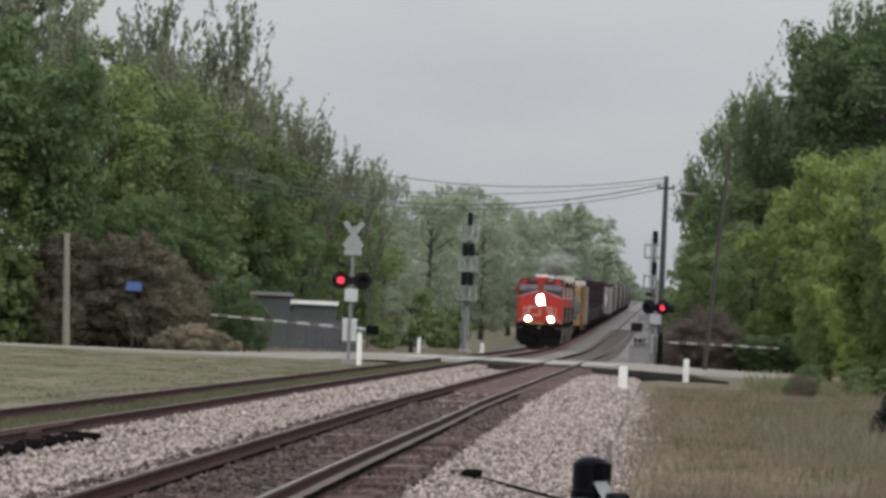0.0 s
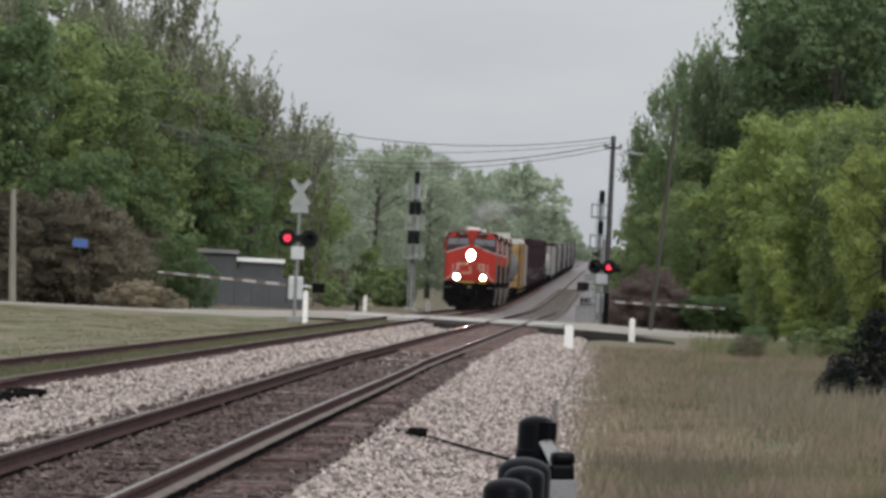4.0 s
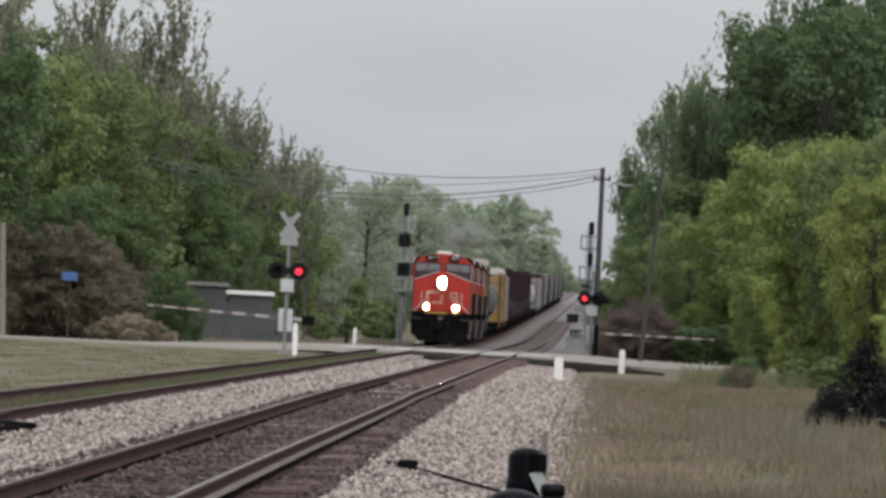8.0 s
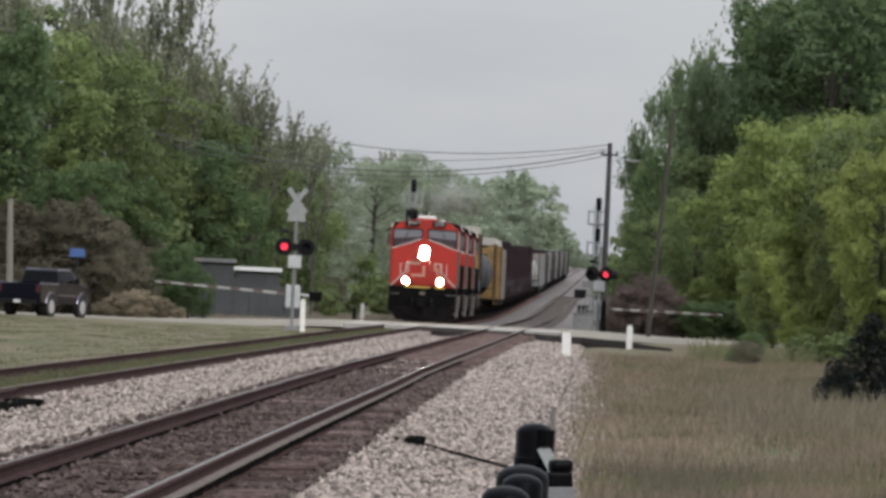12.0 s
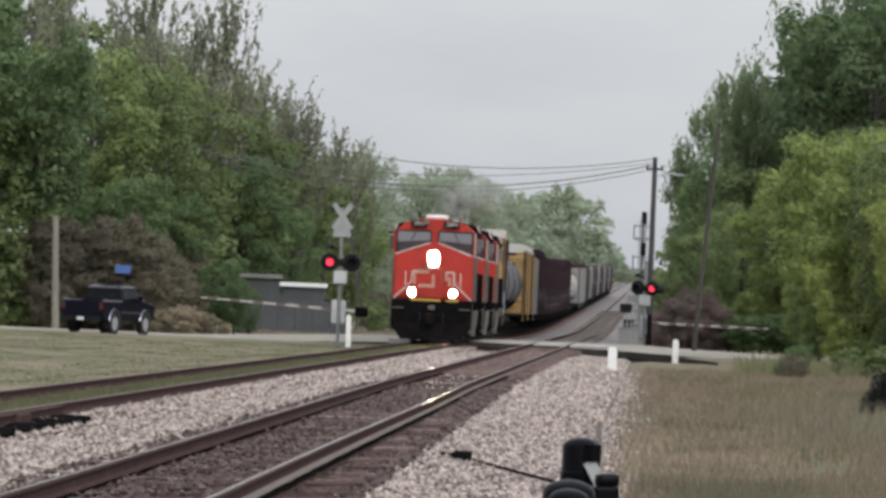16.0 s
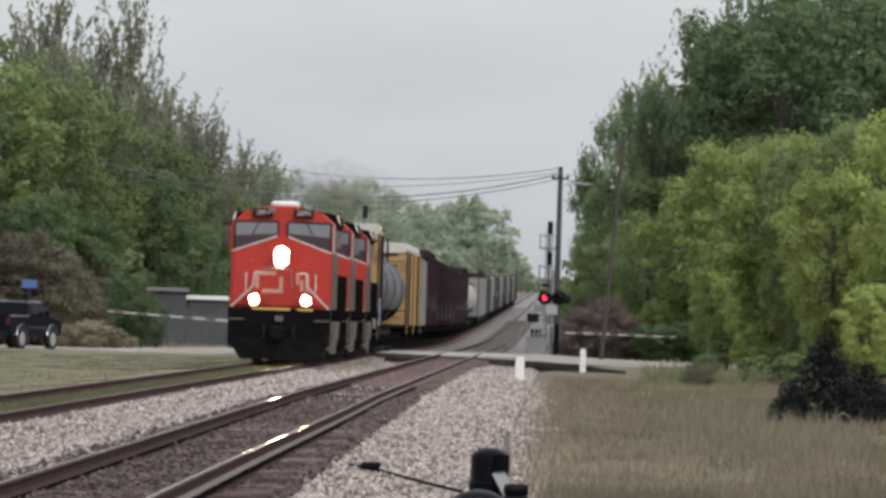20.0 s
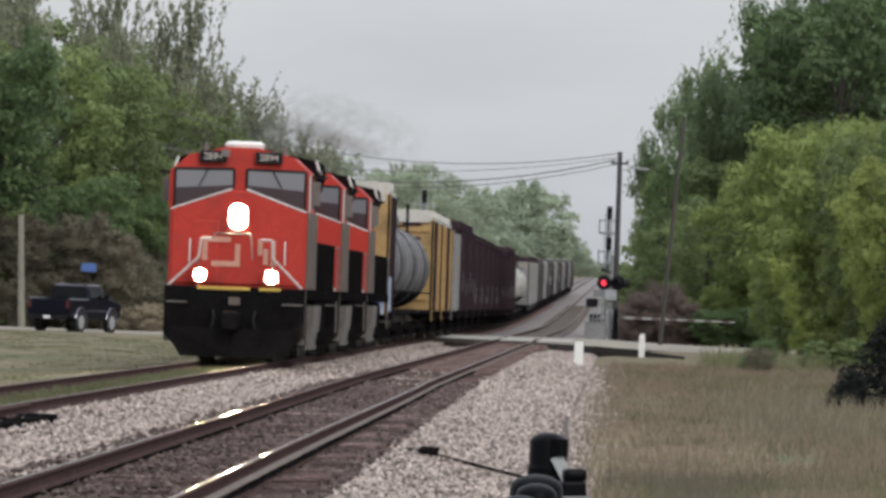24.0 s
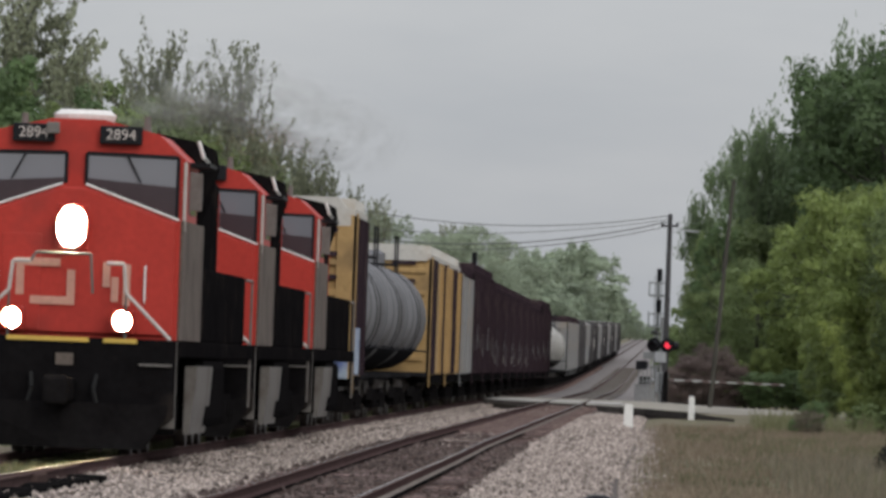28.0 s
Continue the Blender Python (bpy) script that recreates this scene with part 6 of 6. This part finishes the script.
def boxcar(length, tall, side_mat, roof_mat, label, wide=1.45, cap=0.0):
    ob = thing("boxcar", label, "boxcar", "freight cars")
    y0, y1 = 0.45, length - 0.45
    part("body", boxed(-wide, wide, y0, y1, 1.05, tall - 0.35, 0.03), side_mat, ob)
    bm = bmesh.new()
    prism(bm, [(-wide - 0.03, tall - 0.36), (-wide - 0.03, tall - 0.22), (0, tall), (wide + 0.03, tall - 0.22), (wide + 0.03, tall - 0.36)], y0 - 0.05, y1 + 0.05, "y")
    roof = part("roof", bm, roof_mat, ob)
    if cap:
        bm = prism(bmesh.new(), [(-wide + 0.06, tall - cap), (-wide + 0.06, tall - 0.30), (-wide + 0.34, tall + 0.03), (wide - 0.34, tall + 0.03), (wide - 0.06, tall - 0.30), (wide - 0.06, tall - cap)], y0 - 0.10, y0 + 0.6, "y")
        bmesh.ops.recalc_face_normals(bm, faces=bm.faces[:])
        part("end_cap", bm, roof_mat, ob, "dirty white top of the end wall")
    for i in range(int(length / 1.8)):
        part("roof_rib", boxed(-wide, wide, y0 + 0.6 + 1.8 * i, y0 + 0.68 + 1.8 * i, tall - 0.3, tall + 0.02), roof_mat, roof)
    part("side_sill", boxed(-wide - 0.02, wide + 0.02, y0 + 1.5, y1 - 1.5, 0.82, 1.06), M["underframe"], ob)
    for i in range(int(length / 1.05)):
        y = y0 + 0.5 + 1.05 * i
        for s in (-1, 1):
            if abs(y - length / 2) > 1.6:
                part("side_rib", boxed(min(s * wide, s * (wide + 0.09)), max(s * wide, s * (wide + 0.09)), y - 0.05, y + 0.05, 1.1, tall - 0.4), side_mat, ob)
    for k in range(5):
        z = 1.5 + (tall - 2.2) * k / 4
        part("end_rib", boxed(-wide + 0.1, wide - 0.1, y0 - 0.08, y0 + 0.01, z - 0.07, z + 0.07, 0.03), side_mat, ob)
    # dark strips painted in for the shadow under the end ribs
    for k in range(4):
        z = 2.62 + 0.5 * k if cap else 1.5 + (tall - 2.2) * (k + 0.5) / 4
        for x in (-0.70, 0.70):
            part("end_recess", boxed(x - 0.33, x + 0.33, y0 - 0.095, y0 + 0.01, z, z + 0.10), M["car_brown"] if cap else M["underframe"], ob)
    for s in (-1, 1):
        part("sliding_door", boxed(min(s * wide, s * (wide + 0.05)), max(s * wide, s * (wide + 0.05)), length / 2 - 1.5, length / 2 + 1.5, 1.1, tall - 0.45, 0.01), side_mat, ob)
        part("ladder", rodded((s * (wide + 0.08), y0 + 0.1, 0.7), (s * (wide + 0.08), y0 + 0.1, tall - 0.3), 0.02), side_mat, ob)
        part("corner_post", boxed(min(s * wide, s * (wide + 0.06)), max(s * wide, s * (wide + 0.06)), y0 - 0.02, y0 + 0.14, 0.95, tall - 0.35), M["underframe"], ob)
    running_gear(ob, length)
    return ob


def tank_car(length, r, mat, label):
    ob = thing("tank_car", label, "tank car", "freight cars")
    bm = bmesh.new()
    zc, y0, y1 = 1.15 + r, 0.9, length - 0.9
    rings = [(0.02, y0 - 0.45), (r * 0.5, y0 - 0.38), (r * 0.85, y0 - 0.16), (r, y0 + 0.1), (r, y1 - 0.1), (r * 0.85, y1 + 0.16), (r * 0.5, y1 + 0.38), (0.02, y1 + 0.45)]
    lathe(bm, rings, seg=32)
    bmesh.ops.transform(bm, matrix=Matrix.Translation((0, 0, zc)) @ pose(0, 0, 0, -90), verts=bm.verts)
    bmesh.ops.recalc_face_normals(bm, faces=bm.faces[:])
    part("tank", bm, mat, ob, smooth=True)
    for t in (0.42, 0.58):
        bm = bmesh.new()
        y = y0 + (y1 - y0) * t
        rod(bm, (0, y - 0.05, zc), (0, y + 0.05, zc), r + 0.015, seg=32)
        part("tank_band", bm, M["tank_black"], ob)
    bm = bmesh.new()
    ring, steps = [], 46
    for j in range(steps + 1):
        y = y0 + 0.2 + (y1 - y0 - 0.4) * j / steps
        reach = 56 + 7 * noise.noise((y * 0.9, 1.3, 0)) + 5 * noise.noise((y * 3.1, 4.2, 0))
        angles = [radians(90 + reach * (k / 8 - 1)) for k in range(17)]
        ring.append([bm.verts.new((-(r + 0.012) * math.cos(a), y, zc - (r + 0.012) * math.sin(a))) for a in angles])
    for p, q in zip(ring, ring[1:]):
        for i in range(16):
            bm.faces.new((p[i], p[i + 1], q[i + 1], q[i]))
    part("stained_belly", bm, M["tank_black"], ob, "black underside of the tank with a ragged upper edge")
    part("end_platform", boxed(-1.45, 1.45, 0.3, 1.4, 1.0, 1.12), M["tank_black"], ob)
    part("end_platform", boxed(-1.45, 1.45, length - 1.4, length - 0.3, 1.0, 1.12), M["tank_black"], ob)
    bm = bmesh.new()
    lathe(bm, [(0.45, 0), (0.45, 0.35), (0.3, 0.45)], (0, length / 2, zc + r - 0.05), 18)
    part("manway", bm, mat, ob)
    top = zc + r
    for s in (-1, 1):
        part("top_railing", piped([(s * 0.75, length / 2 - 1.1, top - 0.35), (s * 0.75, length / 2 - 1.1, top + 0.75), (s * 0.75, length / 2 + 1.1, top + 0.75), (s * 0.75, length / 2 + 1.1, top - 0.35)], 0.03), M["tank_black"], ob)
        part("side_rail", piped([(s * 1.42, 0.5, 1.7), (s * 1.42, length - 0.5, 1.7)], 0.025), M["tank_black"], ob)
    part("top_walk", boxed(-0.75, 0.75, length / 2 - 1.1, length / 2 + 1.1, top - 0.02, top + 0.03), M["tank_black"], ob)
    running_gear(ob, length)
    return ob


def hopper(length, tall, mat, label):
    ob = thing("covered_hopper", label, "hopper car", "freight cars")
    bm = bmesh.new()
    prism(bm, [(1.6, 1.9), (0.5, 2.6), (0.5, tall - 0.3), (length - 0.5, tall - 0.3), (length - 0.5, 2.6), (length - 1.6, 1.9), (length - 2.6, 1.1), (2.6, 1.1)], -1.5, 1.5)
    part("body", bm, mat, ob)
    bm = bmesh.new()
    prism(bm, [(-1.5, tall - 0.31), (-0.8, tall), (0.8, tall), (1.5, tall - 0.31)], 0.5, length - 0.5, "y")
    part("roof", bm, mat, ob)
    for i in range(int(length / 1.3)):
        for s in (-1, 1):
            y = 0.7 + 1.3 * i
            part("side_rib", boxed(min(s * 1.5, s * 1.58), max(s * 1.5, s * 1.58), y, y + 0.1, 2.5, tall - 0.35), mat, ob)
    part("end_frame", boxed(-1.4, 1.4, 0.35, 0.5, 1.0, 1.4), M["underframe"], ob)
    for s in (-1, 1):
        part("end_post", boxed(s * 1.3 - 0.06, s * 1.3 + 0.06, 0.35, 0.5, 1.0, 2.8), mat, ob)
    running_gear(ob, length)
    return ob


leader = locomotive(True)
helper = locomotive(False)
YELLOW = boxcar(8.2, 4.85, M["car_yellow"], M["car_white"], "short yellow boxcar with a pale weathered top", 1.36, cap=0.58)
for s in (-1, 1):
    part("graffiti", boxed(min(s * 1.455, s * 1.465), max(s * 1.455, s * 1.465), 0.9, 3.4, 1.1, 2.1), M["graffiti"], YELLOW, "pale blue spray-painted patch")
    part("graffiti", boxed(min(s * 1.0, s * 1.34), max(s * 1.0, s * 1.34), 0.355, 0.362, 1.0, 1.95), M["graffiti"], YELLOW, "pale blue spray-painted patch")
    part("end_post", boxed(min(s * 1.02, s * 1.37), max(s * 1.02, s * 1.37), 0.365, 0.46, 1.0, 4.50, 0.01), M["car_yellow"], YELLOW, "flat yellow corner post")
    # brown covers both the dirt and the shade on the car's side
    part("side_panel", boxed(min(s * 1.36, s * 1.45), max(s * 1.36, s * 1.45), 0.75, 7.4, 1.08, 4.46), M["car_brown"], YELLOW, "dark brown side, for grime and shade together")
part("lower_end", boxed(-0.98, 0.98, 0.34, 0.40, 1.06, 2.35), M["underframe"], YELLOW, "dark lower end panel")


def long_boxcar(label, boards):
    ob = boxcar(17.0, 4.65, M["car_yellow"], M["car_white"], label, 1.42, cap=0.42)
    # dark boards paint the grime and the shaded gaps between ribs
    for y0, y1 in boards:
        for s in (-1, 1):
            part("side_board", boxed(min(s * 1.42, s * 1.53), max(s * 1.42, s * 1.53), y0, y1, 1.08, 4.28), M["car_brown"], ob, "dark brown side panel, for grime and shade between the ribs")
    return ob


YELLOW_LONG = long_boxcar("yellow high boxcar with a pale weathered roof", ((0.9, 5.4), (12.6, 14.2)))
YELLOW_NEXT = long_boxcar("yellow high boxcar with narrow dark side panels", ((7.0, 10.6),))
BROWN = boxcar(17.2, 4.55, M["car_brown"], M["car_brown"], "dark oxide-brown boxcar streaked with dirt")
BROWN_HIGH = boxcar(17.2, 4.8, M["car_brown"], M["car_brown"], "tall dark oxide-brown boxcar streaked with dirt")
BROWN_LOW = boxcar(17.2, 4.42, M["car_brown"], M["car_brown"], "low dark oxide-brown boxcar streaked with dirt")
# rear boxcar whose greyer colour stands in for distance haze
HAZE_CAR = boxcar(17.2, 4.5, M["car_haze_streak"], M["car_haze_streak"], "grey-brown boxcar far down the train, greyed for haze")
rb = random.Random(8)
for car in (BROWN, BROWN_HIGH, BROWN_LOW):
    for k in range(6):
        y, z = rb.uniform(1.2, 16.0), rb.uniform(1.2, 2.2)
        part("faded_streak", boxed(1.545, 1.552, y, y + rb.uniform(0.15, 0.6), z, z + rb.uniform(0.15, 0.8)), M["hopper_grey"] if k % 2 else M["car_haze_streak"], car, "pale faded streak")
PALE_END = boxcar(16.6, 4.6, M["hopper_grey"], M["car_brown"], "boxcar with pale grey ends")
TANK = tank_car(16.0, 1.42, M["tank_grey"], "grey tank car with black bands and top railing")
WHITE_TANK = tank_car(15.5, 1.4, M["car_white"], "off-white tank car with black bands")
HOPPER = hopper(16.4, 4.6, M["hopper_grey"], "pale grey covered hopper")

CONSIST = [(leader, 22.3), (helper, 22.3), (helper, 22.3), (YELLOW, 8.2)] + [(TANK, 16.0)] * 3 + [(YELLOW_LONG, 17.0), (YELLOW_NEXT, 17.0)] + [(PALE_END, 16.6)]
CONSIST += [(BROWN_HIGH, 17.2)] * 2 + [(BROWN, 17.2)] * 5 + [(BROWN_LOW, 17.2)] * 2 + [(BROWN_HIGH, 17.2)] * 2
CONSIST += [(WHITE_TANK, 15.5)] * 5 + [(PALE_END, 16.6)] * 4 + [(HAZE_CAR, 17.2)] * 3
for k in range(4):
    CONSIST += [(HOPPER, 16.4)] * 2 + [(HAZE_CAR, 17.2)] * 2 + [(WHITE_TANK, 15.5)] * 2 + [(HAZE_CAR, 17.2)]

# seconds and the distance of the leader's ditch lights along the line
RUN = [(0.0, 561.0), (1.0, 545.5), (2.5, 521.8), (4.5, 490.6), (8.0, 440.5), (10.0, 410.0), (13.5, 357.2), (17.0, 301.3), (20.5, 242.3), (22.5, 208.4), (24.0, 183.4), (26.0, 150.2), (28.0, 116.9)]
TRAIN = []
offset, used = -0.5, set()
for model, length in CONSIST:
    ob = model if model not in used else copy_thing(model, Matrix())
    used.add(model)
    TRAIN.append((ob, offset, length))
    offset += length

# ---------------------------------------------------------------- exhaust smoke, carried along above the leading engines
SMOKE = []


def smoke_puff(wide, tall, seed):
    """A thin cupped drift of smoke with a ragged rim."""
    rs = random.Random(seed)
    bm = bmesh.new()
    rings, seg = 6, 26
    rim = [1 + 0.18 * math.sin(3 * k * 0.2417 + seed) + rs.uniform(-0.08, 0.08) for k in range(seg)]
    loops = []
    for i in range(1, rings + 1):
        f = i / rings
        loops.append([bm.verts.new((wide * f * (1 + (rim[k] - 1) * f) * math.cos(6.2832 * k / seg), 0.9 * wide * f * f + 0.12 * noise.noise((3 * f, k * 0.6, seed)), tall * f * (1 + (rim[k] - 1) * f) * math.sin(6.2832 * k / seg))) for k in range(seg)])
    mid = bm.verts.new((0, 0, 0))
    for k in range(seg):
        bm.faces.new((mid, loops[0][k], loops[0][(k + 1) % seg]))
        for p, q in zip(loops, loops[1:]):
            bm.faces.new((p[k], q[k], q[(k + 1) % seg], p[(k + 1) % seg]))
    bmesh.ops.transform(bm, matrix=Matrix.Diagonal((1 / wide, 1, 1 / tall, 1)), verts=bm.verts)
    me = finish("exhaust_smoke", bm, M["smoke"], True)
    ob = new("exhaust_smoke", me)
    ob.scale = (wide, 1, tall)
    return tagged(ob, "thin grey exhaust smoke drifting over the engines", "smoke", "exhaust smoke")


for k, (back, sx, sz, wide, tall) in enumerate(((13, 0.1, 4.95, 0.8, 0.55), (20, 0.15, 5.35, 1.2, 0.9), (28, 0.2, 5.8, 1.6, 1.2), (37, 0.3, 6.0, 1.9, 1.3), (47, 0.5, 6.0, 2.1, 1.3), (60, 0.8, 6.0, 2.4, 1.4))):
    SMOKE.append((smoke_puff(wide, tall, k), sx, back, sz))


# ---------------------------------------------------------------- pickup
def pickup():
    ob = thing("pickup_truck", "glossy dark blue pickup truck waiting at the lowered gate", "pickup truck")
    W = 0.97
    bm = bmesh.new()
    prism(bm, [(0.0, 0.66), (0.0, 1.36), (2.05, 1.36), (2.05, 1.41), (4.15, 1.41), (5.45, 1.23), (5.55, 1.04), (5.55, 0.6), (5.2, 0.52), (0.15, 0.54)], -W, W)
    bmesh.ops.bevel(bm, geom=bm.edges[:], offset=0.04, segments=2, affect="EDGES")
    part("body", bm, M["truck_paint"], ob)
    bm = bmesh.new()
    b = [(-0.86, 2.1, 1.39), (0.86, 2.1, 1.39), (0.88, 4.35, 1.39), (-0.88, 4.35, 1.39)]
    t = [(-0.72, 2.24, 1.98), (0.72, 2.24, 1.98), (0.72, 3.65, 1.98), (-0.72, 3.65, 1.98)]
    vs = [bm.verts.new(q) for q in b + t]
    for f in ((0, 1, 5, 4), (1, 2, 6, 5), (2, 3, 7, 6), (3, 0, 4, 7), (4, 5, 6, 7), (3, 2, 1, 0)):
        bm.faces.new([vs[i] for i in f])
    bmesh.ops.bevel(bm, geom=bm.edges[:], offset=0.05, segments=2, affect="EDGES")
    part("cab", bm, M["truck_paint"], ob)
    bm = bmesh.new()
    vs = [bm.verts.new(q) for q in ((-0.72, 2.11, 1.47), (0.72, 2.11, 1.47), (0.64, 2.20, 1.88), (-0.64, 2.20, 1.88))]
    bm.faces.new(vs)
    bmesh.ops.solidify(bm, geom=bm.faces[:], thickness=0.015)
    part("rear_window", bm, M["dark_glass"], ob)
    for s in (-1, 1):
        bm = bmesh.new()
        vs = [bm.verts.new(q) for q in ((s * 0.875, 2.42, 1.45), (s * 0.88, 4.05, 1.45), (s * 0.765, 3.62, 1.88), (s * 0.765, 2.46, 1.88))]
        bm.faces.new(vs)
        bmesh.ops.solidify(bm, geom=bm.faces[:], thickness=0.015)
        part("side_window", bm, M["dark_glass"], ob)
        part("tail_light", boxed(min(s * 0.80, s * 0.96), max(s * 0.80, s * 0.96), -0.02, 0.03, 0.98, 1.30, 0.01), M["tail_lamp"], ob)
        part("mirror", boxed(min(s * 0.92, s * 1.14), max(s * 0.92, s * 1.14), 3.75, 3.83, 1.42, 1.62, 0.02), M["truck_paint"], ob)
        part("wheel_arch", rodded((s * 0.955, 1.25, 0.42), (s * 0.985, 1.25, 0.42), 0.50, seg=24), M["tyre"], ob)
        part("wheel_arch", rodded((s * 0.955, 4.55, 0.42), (s * 0.985, 4.55, 0.42), 0.50, seg=24), M["tyre"], ob)
        for y in (1.25, 4.55):
            wh = new("wheel", None)
            wh.parent = ob
            wh.matrix_basis = pose(s * 0.86, y, 0.40)
            bm = bmesh.new()
            rod(bm, (-0.14, 0, 0), (0.14, 0, 0), 0.40, seg=28)
            part("tyre", bm, M["tyre"], wh)
            bm = bmesh.new()
            rod(bm, (s * 0.135, 0, 0), (s * 0.15, 0, 0), 0.29, seg=20)
            part("rim", bm, M["aluminium"], wh, "pale alloy rim")
    part("bumper", boxed(-0.92, 0.92, -0.14, 0.0, 0.5, 0.68, 0.03), M["black"], ob)
    # rounded panels in the paler metallic, sky highlights put into colour: hood, roof sides, bed rails, wheel flares
    bm = prism(bmesh.new(), [(4.2, 1.40), (4.4, 1.475), (5.0, 1.40), (5.46, 1.27), (5.5, 1.16), (4.2, 1.30)], -0.93, 0.93)
    bmesh.ops.bevel(bm, geom=bm.edges[:], offset=0.05, segments=2, affect="EDGES")
    part("hood", bm, M["truck_highlight"], ob, "hood in a paler metallic for its sky highlight")
    for s in (-1, 1):
        part("roof_edge", rodded((s * 0.71, 2.26, 1.965), (s * 0.71, 3.68, 1.965), 0.05), M["truck_highlight"], ob)
        part("pillar", rodded((s * 0.72, 3.64, 1.95), (s * 0.88, 4.33, 1.42), 0.04), M["truck_highlight"], ob)
        part("bed_rail", rodded((s * 0.93, 0.05, 1.36), (s * 0.93, 2.05, 1.36), 0.045), M["truck_highlight"], ob)
        part("door_seam", boxed(min(s * 0.97, s * 0.976), max(s * 0.97, s * 0.976), 3.2, 3.22, 0.65, 1.36), M["black"], ob)
        part("side_strip", boxed(min(s * 0.965, s * 0.985), max(s * 0.965, s * 0.985), 1.9, 3.9, 0.86, 0.93, 0.008), M["truck_highlight"], ob)
        for y in (1.25, 4.55):
            bm = piped([(s * 0.97, y + 0.56 * math.cos(radians(a)), 0.46 + 0.56 * math.sin(radians(a))) for a in range(10, 171, 16)], 0.045)
            part("wheel_flare", bm, M["truck_highlight"], ob)
    part("roof_rear_edge", rodded((-0.7, 2.24, 1.965), (0.7, 2.24, 1.965), 0.035), M["truck_highlight"], ob)
    part("tailgate", boxed(-0.78, 0.78, -0.012, 0.0, 0.80, 1.33, 0.005), M["truck_paint"], ob)
    part("plate", boxed(-0.16, 0.16, -0.155, -0.142, 0.53, 0.65), M["plain_bar"], ob)
    part("bed_floor", boxed(-0.8, 0.8, 0.1, 2.0, 1.361, 1.366), M["black"], ob)
    return ob


def small_bird():
    ob = thing("bird", "small dark bird flying across the sky", "bird")
    bm = bmesh.new()
    bmesh.ops.create_uvsphere(bm, u_segments=10, v_segments=8, radius=0.035, matrix=Matrix.Diagonal((2.2, 0.9, 0.9, 1)))
    part("body", bm, M["black"], ob, smooth=True)
    bm = bmesh.new()
    bmesh.ops.create_uvsphere(bm, u_segments=8, v_segments=6, radius=0.025, matrix=Matrix.Translation((-0.085, 0, 0.012)))
    part("head", bm, M["black"], ob)
    for s in (-1, 1):
        bm = bmesh.new()
        vs = [bm.verts.new(q) for q in ((-0.04, s * 0.02, 0.01), (0.035, s * 0.02, 0.01), (0.05, s * 0.16, 0.07), (-0.01, s * 0.12, 0.06))]
        bm.faces.new(vs)
        bmesh.ops.solidify(bm, geom=bm.faces[:], thickness=0.006)
        part("wing", bm, M["black"], ob)
    bm = bmesh.new()
    box(bm, 0.06, 0.14, -0.02, 0.02, -0.003, 0.004)
    part("tail", bm, M["black"], ob)
    return ob


truck = pickup()
bird = small_bird()
# seconds, x, z of the bird's flight across the line
FLIGHT = [(0.0, 15.0, -0.3), (12.2, 15.0, -0.3), (13.0, 8.4, 2.9), (13.9, -0.98, 4.78), (14.1, -3.03, 5.14), (14.3, -5.11, 5.59), (14.5, -7.6, 5.87), (15.5, -18.0, 7.2), (17.0, -33.0, 6.5), (18.8, -48.0, -0.1), (28.0, -48.0, -0.1)]

# seconds and metres short of the stop
ARRIVE = [(0.0, 44.0), (3.0, 34.0), (6.5, 20.5), (8.5, 12.2), (9.5, 8.4), (10.0, 6.9), (10.5, 5.1), (11.0, 3.8), (11.5, 2.7), (12.5, 1.3), (13.5, 0.5), (15.0, 0.1), (17.0, 0.0), (28.0, 0.0)]


# first flash of the early lamps, the period, and how long their shutters stay open
FLASH = (0.70, 1.0815, 0.52)


def truck_z(x, y):
    return max(ground_z(x, y), ground_z(x, y + 5)) + 0.02


def motions():
    for ob, back, length in TRAIN:
        rows = []
        for t, d in RUN:
            y = d + back
            tilt = math.degrees(math.atan2(rise(y + length) - rise(y), length))
            rows.append((t, pose(LEFT_TRACK, y, rise(y), tilt, 0, 0)))
        walk(ob, rows)
    for ob, sx, back, sz in SMOKE:
        walk(ob, [(t, pose(LEFT_TRACK + sx, d + back, sz)) for t, d in RUN])
    h = radians(20)
    rows = []
    for t, s in ARRIVE:
        x, y = -24.35 - s * math.sin(h), 365.5 - s * math.cos(h)
        rows.append((t, pose(x, y, truck_z(x, y), 0, 0, -20)))
    walk(truck, rows)
    # the added shutters uncover the two lamps of each crossing signal by turns
    first, period, lit = FLASH
    for ob, (x, y, z), early in SHUTTERS:
        swung = {True: pose(x, y, z, -84), False: pose(x, y, z)}
        rows = [(0.0, swung[early])]
        for k in range(27):
            for t, now in ((first + period * k - period + lit, not early), (first + period * k, early)):
                if 0.1 < t < 27.9:
                    rows += [(t - 0.034, swung[not now]), (t + 0.034, swung[now])]
        rows.append((28.0, rows[-1][1]))
        walk(ob, rows)
    walk(bird, [(t, pose(x, 190, z, 0, 10 if 12.5 < t < 18 else 0, 0)) for t, x, z in FLIGHT])


motions()
